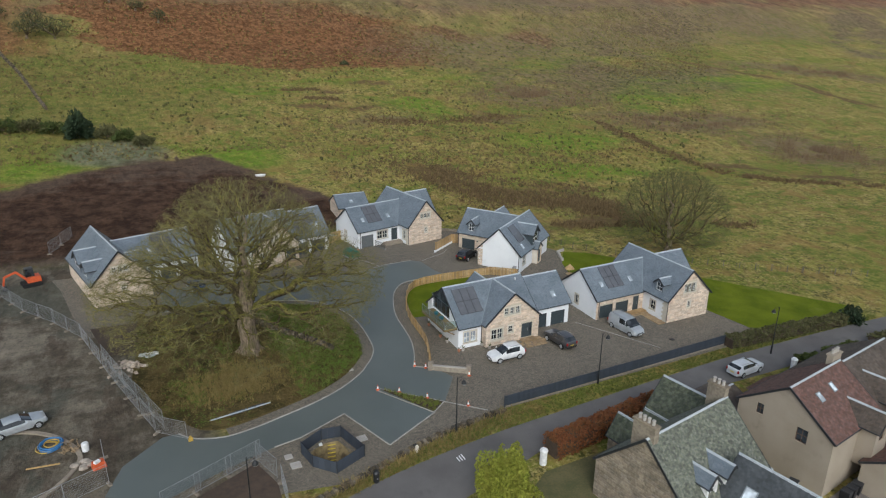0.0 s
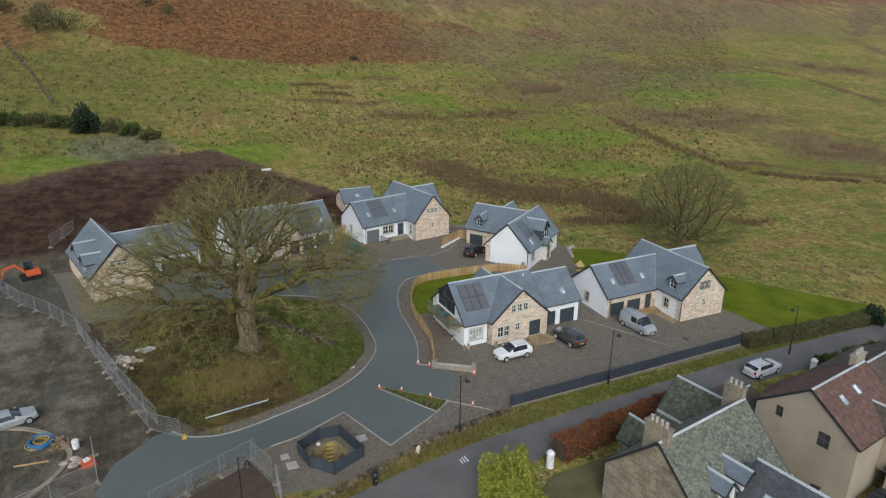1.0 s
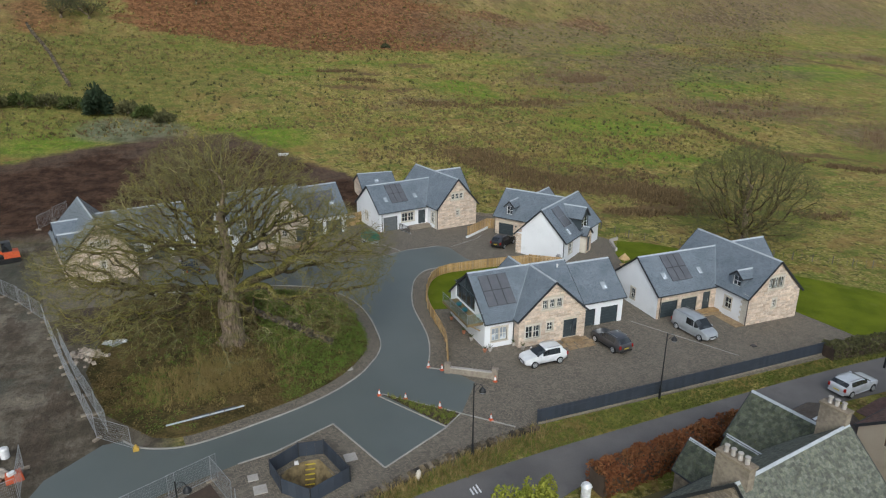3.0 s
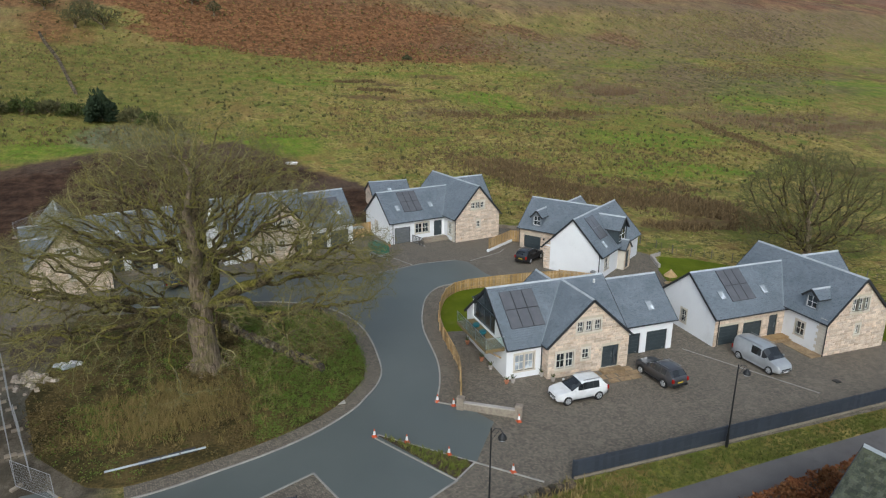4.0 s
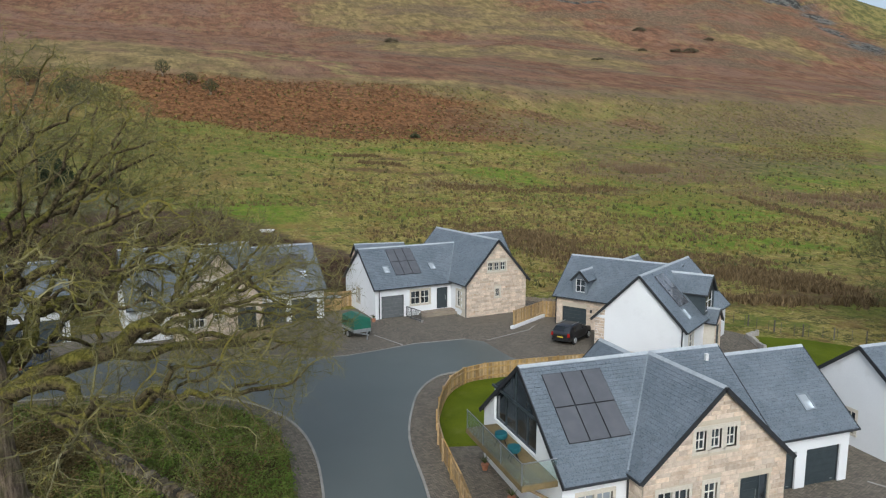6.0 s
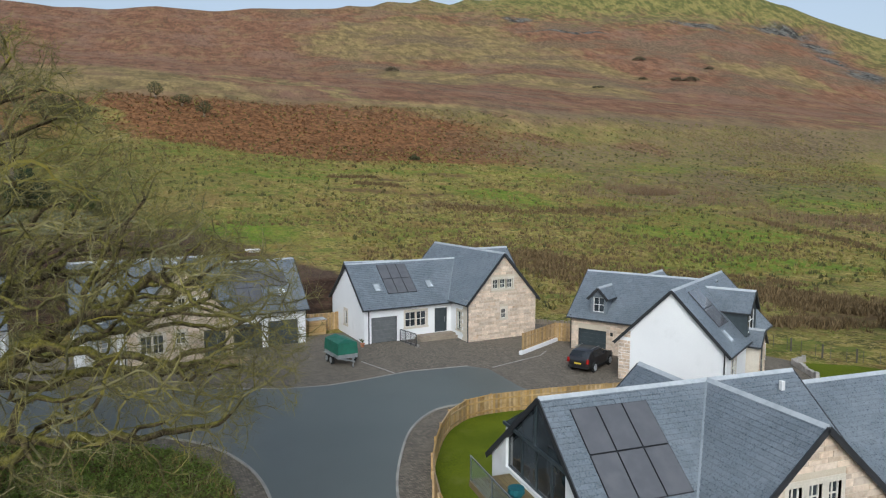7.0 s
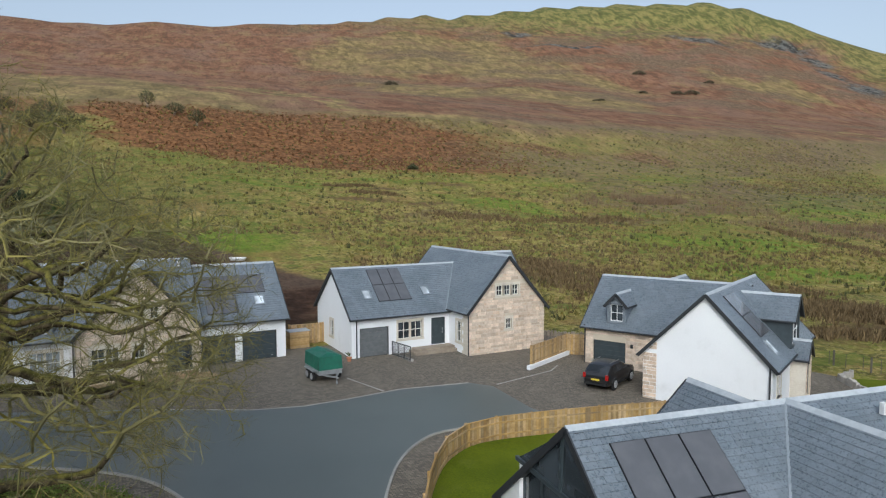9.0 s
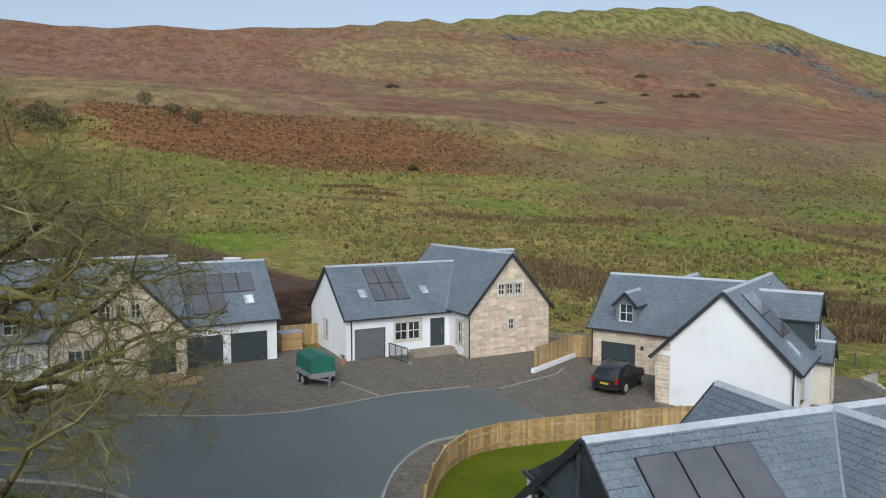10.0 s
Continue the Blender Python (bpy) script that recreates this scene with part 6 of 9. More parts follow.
fence_run("slate_fence", [(-1.3, -12.55), (4, -12.55), (10.1, -12.5), (19.4, -12.4), (31.3, -12.2)], 1.1, 0.3, "long dark slate-blue boarded roadside fence", 8, "slatefence", post_every=2.4, gap=0.004, z_off=0.14)
kerb_line("fence_plinth", [(-1.3, -12.62), (10.1, -12.57), (31.3, -12.27)], 0.08, 0.15, "dull concrete gravel boards under the roadside fence", M["paver"], 2.4)
fence_run("post_fence", [(22, 37.2), (29, 31), (32.4, 27.8), (34.4, 22.0), (37.5, 19.4), (46, 11), (56, 3), (70, -6)], 1.0, 1.1, "old wooden post fence along the pasture", 9, "oldpost", post_every=2.4, gap=1.06, cap=False, rail=False)

shed = thing("wheelie_store", pose(-3.0, 40.2, ground_z(-3, 40), 0, 0, 12), "slatted timber bin store with grey lid", "bin store")
B = Build()
for k in range(7):
    B.box(0, 0, 0.05 + k * 0.18, 1.5, 0.9, 0.05 + k * 0.18 + 0.165)
B.done("slats", M["timber_many"], shed)
Build().box(-0.05, -0.06, 1.3, 1.55, 0.98, 1.37).done("lid", M["lead"], shed)


# ---- street lamps, cones, bin ----
def street_lamp(x, y, turn, label="black heritage street lamp with hanging lantern"):
    S = thing("street_lamp", pose(x, y, ground_z(x, y), 0, 0, turn), label, "street lamp", "street lamps")
    Build().lathe([(0.11, -0.3), (0.11, 1.0), (0.085, 1.1), (0.06, 1.15), (0.05, 3.0), (0.042, 6.1), (0.05, 6.12), (0.03, 6.2)], 10).done("pole", M["black_metal"], S)
    Build().tube([(0, 0, 5.85), (0.2, 0, 6.15), (0.5, 0, 6.1), (0.62, 0, 5.85)], 0.022, 6).tube([(0, 0, 5.4), (0.25, 0, 5.75), (0.45, 0, 6.05)], 0.015, 6).done("bracket", M["black_metal"], S)
    ln = Build().lathe([(0.05, 5.86), (0.1, 5.8), (0.2, 5.7), (0.26, 5.55), (0.25, 5.5)][::-1], 12, Matrix.Translation((0.62, 0, 0))).done("lantern", M["black_metal"], S)
    Build().lathe([(0.1, 5.38), (0.2, 5.44), (0.22, 5.5)], 12, Matrix.Translation((0.62, 0, 0))).done("bowl", M["clear_light"], ln)
    return S


street_lamp(-7.95, -14.5, -20)
street_lamp(10.35, -12.95, -20)
street_lamp(33.9, -16.2, 160)
street_lamp(-27.8, -18.0, -20, "black heritage street lamp inside the site fence")


def cone(x, y, h=0.6, label="red and white traffic cone"):
    C = thing("traffic_cone", pose(x, y, ground_z(x, y) + 0.05), label, "cone", "traffic cones")
    Build().box(-0.17, -0.17, 0, 0.17, 0.17, 0.04).lathe([(0.13, 0.04), (0.105, h * 0.3)], 10).done("base", M["orange"], C)
    Build().lathe([(0.105, h * 0.3), (0.055, h * 0.78)], 10).done("band", M["white_plastic"], C)
    Build().lathe([(0.055, h * 0.78), (0.03, h)], 10).done("tip", M["orange"], C)


for cx, cy in ((-11.9, -4.3), (-10.0, -5.6), (-7.8, -7.8), (-4.6, -10.8), (-6.3, -1.4), (-5.35, -2.3), (-1.7, -5.75)):
    cone(cx, cy)
lampw = thing("site_lamp", pose(-30.7, -5.2, ground_z(-31, -5) + 0.05), "amber warning lamp on the site fence foot", "warning lamp")
Build().box(-0.2, -0.12, 0, 0.2, 0.12, 0.3).lathe([(0.12, 0.3), (0.13, 0.42), (0.06, 0.52)], 10).done("body", M["yellow_hose"], lampw)

bn = thing("litter_bin", pose(-17.3, -17.6, ground_z(-17.3, -17.6)), "black pedestal litter bin on the verge", "bin")
Build().lathe([(0.22, 0), (0.26, 0.15), (0.27, 0.85), (0.3, 0.9), (0.3, 1.0), (0.2, 1.15), (0.05, 1.2)], 14).done("body", M["black_metal"], bn)
Build().box(-0.06, -0.285, 0.45, 0.06, -0.26, 0.6).done("plate", M["metal_grey"], bn)
rk = Build()
rk.lathe([(0.2, -0.1), (0.23, 0.3), (0.16, 0.7), (0.05, 0.85)], 7, pose(-12.6, -15.4, ground_z(-12.6, -15.4), 6, 8, 20))
tagged(rk.done("marker_stone", M["dressed"]), "pale upright marker stone on the verge", "stone")
# slabs and covers let into the paving
for k, (sx, sy, sw) in enumerate(((-23.2, -11.2, 0.7), (-22.9, -12.6, 0.9), (-16.3, -11.4, 0.9), (-13.2, 0.9, 0.75), (25.5, -8.6, 0.5))):
    z = ground_z(sx, sy)
    tagged(Build().box(sx - sw / 2, sy - sw / 2, z - 0.05, sx + sw / 2, sy + sw / 2, z + 0.075).done("cover_slab", M["concrete"] if k < 4 else M["black_metal"]), "concrete access cover set in the ground" if k < 4 else "dark iron drain cover in the paving", "cover", "access covers")
mk = Build()
for k in range(3):
    mk.box(-9.6 + k * 0.28, -18.2, ground_z(-9, -17.8) + 0.034, -9.48 + k * 0.28, -17.2, ground_z(-9, -17.8) + 0.04)
tagged(mk.done("road_marking", M["white_plastic"]), "short white bars painted on the country road", "road marking", "", "structure")

# ---- excavation with its hoarding ----
pit = thing("excavation", pose(0, 0, 0), "fenced excavation in the paving with dark panels", "excavation")
for p, q in zip(PIT, PIT[1:] + PIT[:1]):
    L = math.dist(p, q)
    n = max(2, round(L / 0.6))
    for k in range(n):
        a, b = Vector(p).lerp(Vector(q), k / n), Vector(p).lerp(Vector(q), (k + 1) / n - 0.004)
        z = ground_z(a.x, a.y)
        Build().bar((a.x, a.y, z + 0.62), (b.x, b.y, z + 0.62), 0.05, 1.15).done("panel", M["slatefence"], pit)
    Build().bar((p[0], p[1], ground_z(*p) - 0.1), (p[0], p[1], ground_z(*p) + 1.28), 0.1).done("post", M["fascia"], pit)
# clay sides sloping to a dark bottom, with yellow rungs up one side
M["clay"] = surface("clay", (0.10, 0.072, 0.036), (0.27, 0.205, 0.10), 3.0, 0.55, 0.95, bump=0.6, stain=(0.05, 0.035, 0.02), depth=0.05)
cx, cy = PIT_C
pv, pf = [], []
rings = ((0.74, 0.05), (0.66, -0.25), (0.52, -0.95), (0.40, -1.45), (0.22, -1.7))
for fr, dz in rings:
    for (x, y) in PIT_RIM:
        rag = 1 + 0.07 * noise.noise(Vector((x * 1.3, y * 1.3, fr * 5)))
        x, y = cx + (x - cx) * fr / 0.72 * rag, cy + (y - cy) * fr / 0.72 * rag
        pv.append((x, y, ground_z(x, y) + dz + 0.10 * noise.noise(Vector((x * 2, y * 2, 1)))))
m2 = len(PIT_RIM)
for i in range(len(rings) - 1):
    for j in range(m2):
        a, b = i * m2 + j, i * m2 + (j + 1) % m2
        pf.append((a, b, b + m2, a + m2))
pf.append(tuple((len(rings) - 1) * m2 + j for j in range(m2)))
mesh_ob("pit_side", pv, pf, M["clay"], pit, True)
for k in range(5):
    f = 0.68 - 0.07 * k
    x, y = cx + 0.75 * f, cy + 1.9 * f
    z = ground_z(x, y) + 0.06 - 0.32 * k
    Build().bar((x - 0.35, y, z), (x + 0.35, y - 0.12, z), 0.09, 0.05).done("rung", M["yellow_plate"], pit)
Build().box(-0.16, -0.12, 0, 0.16, 0.12, 0.2, pose(-20.1, -10.75, ground_z(-20, -10.7) + 0.02), 0.2).done("sandbag", M["white_plastic"], pit)


# ---- welded mesh site fencing ----
def mesh_panel():
    B = Build()
    w, h, r = 3.4, 2.0, 0.02
    for a, b in (((0, 0, 0.05), (0, 0, h)), ((w, 0, 0.05), (w, 0, h)), ((0, 0, h), (w, 0, h)), ((0, 0, 0.2), (w, 0, 0.2))):
        B.tube([a, b], r, 6)
    fr = (B.v[:], B.f[:])
    W = Build()
    for k in range(1, 34):
        W.bar((w * k / 34, 0, 0.2), (w * k / 34, 0, h), 0.006)
    for k in range(1, 9):
        W.bar((0, 0, 0.2 + 1.8 * k / 9), (w, 0, 0.2 + 1.8 * k / 9), 0.006)
    return fr, (W.v, W.f)


PANEL_ME = None


def site_fence(pts, label="galvanised welded mesh site fence panel on block feet"):
    global PANEL_ME
    for p, q in zip(pts, pts[1:]):
        L = math.dist(p, q)
        n = max(1, round(L / 3.45))
        for k in range(n):
            a, b = Vector(p).lerp(Vector(q), k / n), Vector(p).lerp(Vector(q), (k + 1) / n)
            m = Matrix.Translation((a.x, a.y, ground_z(a.x, a.y) + 0.02)) @ Matrix.Rotation(math.atan2(b.y - a.y, b.x - a.x), 4, "Z") @ pose(0, 0, 0, random.uniform(-2, 2))
            S = thing("site_fence_panel", m, label, "site fence", "site fence panels")
            if PANEL_ME is None:
                f, w = mesh_panel()
                f = mesh_ob("tube_frame", *f, M["galv"])
                w = mesh_ob("wire_mesh", *w, M["galv"])
                ft = Build().box(-0.12, -0.35, -0.02, 0.12, 0.35, 0.14)
                ft = mesh_ob("block_foot", ft.v, ft.f, M["paver"])
                PANEL_ME = [o.data for o in (f, w, ft)]
                for o in (f, w, ft):
                    bpy.data.objects.remove(o)
            for nm, me in zip(("tube_frame", "wire_mesh", "block_foot"), PANEL_ME):
                o = new(nm, me)
                o.parent = S


site_fence([(-55, 50), (-49.1, 37.4), (-46.1, 31.1), (-42.6, 26.0), (-39.5, 20.3), (-38.5, 16.2), (-36.5, 8.4), (-33.4, -2.7), (-31.0, -5.0)])
site_fence([(-37.4, 14.0), (-35.6, 7.2), (-32.7, -2.2)])
site_fence([(-34.0, -13.8), (-25.9, -10.5), (-24.6, -14.4), (-24.9, -18)])
site_fence([(-37.9, -4.6), (-37.6, -8.5), (-44, -11.0)])
site_fence([(-43.7, 51.2), (-40.6, 57.5)])
# soil bed inside the southern fence
slab("soil_bed", [(-33.8, -14.4), (-26.0, -10.9), (-24.9, -14.3), (-25.2, -18), (-33, -20)], 0.08, M["soil"], "dark bare soil inside the site fence", category="soil")
slab("soil_bed", [(-38.6, 22.6), (-33.0, 22.2), (-31.8, 16.5), (-34, 14.2), (-37.2, 15.0)], 0.06, M["soil"], "dark bare soil strip by the site fence", category="soil")

# ---- builders' clutter ----
ring = kerb_line("kerb_roundel", smooth_line([(-52, 1.5), (-49, 3.2), (-46.5, 3.1), (-43.9, 2.2), (-41.6, 0.3), (-40.0, -2.5), (-39.9, -4.6), (-41.6, -7.2), (-44, -9)], 4), 0.4, 0.16, "grey concrete kerb round the turning circle", M["paver"])
hose = thing("hose_coil", pose(-42.1, -0.9, ground_z(-42, -1) + 0.05), "coils of blue and yellow service pipe", "pipe coil")
for k, (r, z, key, dx) in enumerate(((0.95, 0.06, "blue_hose", 0), (0.88, 0.17, "blue_hose", 0.05), (1.0, 0.28, "blue_hose", 0.02), (0.8, 0.3, "blue_hose", 0.0), (0.72, 0.1, "yellow_hose", -0.25), (0.9, 0.06, "yellow_hose", -0.3), (0.6, 0.36, "yellow_hose", 0.1), (0.9, 0.38, "blue_hose", 0.06))):
    pts = [(dx + r * math.cos(a * math.pi / 12), r * math.sin(a * math.pi / 12), z + 0.03 * math.sin(a)) for a in range(25)]
    Build().tube(pts, 0.055, 6).done("pipe", M[key], hose, "", True)
rp = thing("rope_heap", pose(-40.6, -1.8, ground_z(-40.6, -1.8) + 0.05), "tangle of pale rope and cord", "rope")
rr = random.Random(4)
for k in range(14):
    p = Vector((rr.uniform(-.6, .6), rr.uniform(-.8, .6), 0.1))
    pts = []
    for j in range(9):
        p = p + Vector((rr.uniform(-.3, .3), rr.uniform(-.3, .3), rr.uniform(-.06, .1)))
        pts.append((p.x, p.y, max(0.04, p.z)))
    Build().tube(pts, 0.035, 5).done("cord", M["sandstone_slab"], rp)
dr = thing("plastic_drum", pose(-39.3, -2.8, ground_z(-39.3, -2.8) + 0.05), "white plastic drum beside the kerb", "drum")
Build().lathe([(0.28, 0), (0.3, 0.1), (0.3, 0.5), (0.31, 0.52), (0.3, 0.75), (0.25, 0.82), (0.1, 0.86)], 14).done("body", M["white_plastic"], dr)
bar_ = thing("barrier", pose(-38.3, -5.7, ground_z(-38.3, -5.7) + 0.05, 0, 0, 15), "orange plastic barrier blocks", "barrier")
Build().box(-0.55, -0.4, 0, 0.55, 0.4, 0.55, None, 0.15).done("block", M["orange"], bar_)
Build().box(-0.4, -0.25, 0.55, 0.1, 0.1, 0.75, pose(0, 0, 0, 0, 0, 20), 0.1).done("bag", M["white_plastic"], bar_)
bags = thing("sandbag", pose(-39.6, -5.0, ground_z(-39.6, -5) + 0.02), "slumped pale builders' sacks", "sacks")
for k in range(6):
    Build().lathe([(0.05, 0), (0.33, 0.08), (0.36, 0.2), (0.25, 0.32), (0.05, 0.36)], 9, pose(rr.uniform(-.7, .7), rr.uniform(-.6, .6), 0, 0, 0, 0) @ Matrix.Diagonal((1.2, 0.8, 1, 1))).done("sack", M["rubble"], bags, "", True)
pal = thing("pallet", pose(-47.0, -0.5, ground_z(-47, -.5) + 0.03, 0, 0, 20), "weathered wooden pallet on the mud", "pallet")
for k in range(7):
    Build().box(-0.6 + k * 0.18, -0.5, 0.12, -0.47 + k * 0.18, 0.5, 0.145).done("slat", M["timber"], pal)
for k in (-0.42, 0, 0.42):
    Build().box(-0.6, k - 0.05, 0, 0.62, k + 0.05, 0.12).done("bearer", M["timber"], pal)
pl_ = thing("timber_plank", pose(-42.6, -3.7, ground_z(-42, -4) + 0.06, 0, 0, -8), "loose pale timber plank on the mud", "plank")
Build().box(-1.3, -0.08, 0, 1.3, 0.08, 0.06).done("plank", M["timber"], pl_)
rub = Build()
for k in range(70):
    ang, rad = rr.uniform(0, 6.3), abs(rr.gauss(0, 0.9))
    s = rr.uniform(0.12, 0.34)
    x, y = -34.9 + rad * math.cos(ang), 11.4 + rad * math.sin(ang)
    rub.box(-s, -s * .7, 0, s, s * .7, s * .9, Matrix.Translation((x, y, ground_z(x, y) + max(0, 0.5 - rad * 0.35) * rr.random())) @ Euler((rr.uniform(-.4, .4), rr.uniform(-.4, .4), ang)).to_matrix().to_4x4(), 0.3)
tagged(rub.done("rubble_heap", M["rubble"]), "heap of broken pale stone and debris", "rubble", "", "stuff")
db = thing("debris_bag", pose(-32.9, 12.9, ground_z(-33, 13) + 0.1), "white and blue plastic sheeting bundle", "sheeting")
for k in range(4):
    Build().box(-0.6, -0.25, 0, 0.6, 0.25, 0.22, pose(k * 0.35 - 0.4, rr.uniform(-.3, .3), 0, 0, 8, rr.uniform(-40, 40)), 0.3).done("bag", M["white_plastic"] if k % 2 else M["lead"], db)
pp = thing("lying_pole", pose(0, 0, 0), "long pale pole lying on blue sheeting", "pole")
Build().tube([(-28.6, -3.1, ground_z(-28.6, -3.1) + 0.32), (-22.7, -2.35, ground_z(-22.7, -2.35) + 0.3)], 0.07, 8).done("pole", M["lead"], pp)
Build().bar((-26.7, -2.7, ground_z(-26, -2) + 0.2), (-23.3, -2.2, ground_z(-23, -2) + 0.2), 0.35, 0.12).done("sheet", M["slatefence"], pp)
for k, (px, py, key) in enumerate(((-0.2, -0.55, "terracotta"), (0.35, -0.55, "concrete"), (3.0, -0.35, "concrete"), (3.5, -1.35, "concrete"), (-0.55, 3.6, "terracotta"), (-0.5, 6.9, "terracotta"), (-0.45, 2.0, "concrete"), (0.55, 35.6, "terracotta"))):
    T = thing("plant_pot", pose(px, py, ground_z(px, py) + 0.02), "round terracotta plant pot by the wall" if key == "terracotta" else "small grey plant pot by the wall", "plant pot", "plant pots")
    Build().lathe([(0.12, 0), (0.18, 0.24), (0.2, 0.26), (0.2, 0.31), (0.16, 0.29)], 12).done("pot", M[key], T)
    hb = Build()
    for j in range(30):
        a, b = rr.uniform(0, 6.28), rr.uniform(0.1, 0.5)
        hb.bar((0, 0, 0.35), (0.3 * math.cos(a) * b * 2, 0.3 * math.sin(a) * b * 2, 0.4 + b * 0.5), 0.03, 0.01)
    hb.done("plant", M["hedge"], T)
ch = thing("patio_chair", pose(-0.95, 2.6, 2.89, 0, 0, 80), "turquoise wire balcony chair", "chair", "balcony chairs")
M["turquoise"] = plain("turquoise", (0.018, 0.12, 0.145), 0.4)
Build().lathe([(0.1, 0.36), (0.25, 0.4), (0.3, 0.5), (0.29, 0.66)], 12).done("shell", M["turquoise"], ch)
for k in range(4):
    a = k * math.pi / 2 + 0.78
    Build().bar((0.1 * math.cos(a), 0.1 * math.sin(a), 0.42), (0.28 * math.cos(a), 0.28 * math.sin(a), 0), 0.025).done("leg", M["black_metal"], ch)
copy_thing(ch, pose(-0.9, 4.1, 2.89, 0, 0, 20))
par = thing("thatched_parasol", pose(25.6, 12.6, ground_z(25.6, 12.6), 0, 0, 0), "straw-topped garden parasol on the lawn", "parasol")
Build().lathe([(0.04, 0), (0.04, 1.9)], 8).done("pole", M["timber"], par)
Build().lathe([(0.72, 1.55), (0.68, 1.62), (0.4, 1.9), (0.08, 2.2), (0.04, 2.3)], 14).done("canopy", M["timber"], par)
Build().lathe([(0.55, 0.7), (0.55, 0.75)], 14).done("table_top", M["timber"], par)


# ---- vehicles ----
def wheel(parent, x, y, r, w, rim_mat):
    t = Build().lathe([(r * 0.62, -w / 2), (r * 0.93, -w / 2), (r, -w / 2 + 0.03), (r, w / 2 - 0.03), (r * 0.93, w / 2), (r * 0.62, w / 2)], 20)
    wh = t.done("wheel", M["rubber"], parent)
    wh.matrix_basis = pose(x, y, r, 90, 0, 0)
    for sg in (-1, 1):
        z = sg * (w / 2 + 0.004)
        lo, hi = sorted((z, z - sg * 0.03))
        hub = Build().lathe([(r * 0.64, lo), (r * 0.64, hi)], 18).done("hub_face", M["fascia"], wh)
        R = Build()
        for k in range(5):
            a = k * 2 * math.pi / 5
            R.bar((0, 0, z + sg * 0.012), (r * 0.6 * math.cos(a), r * 0.6 * math.sin(a), z + sg * 0.012), r * 0.26, 0.03, (0, 0, 1))
        ring = [(r * 0.61 * math.cos(q * math.pi / 10), r * 0.61 * math.sin(q * math.pi / 10), z + sg * 0.008) for q in range(21)]
        R.tube(ring, 0.025, 5)
        R.done("rim", rim_mat, wh)


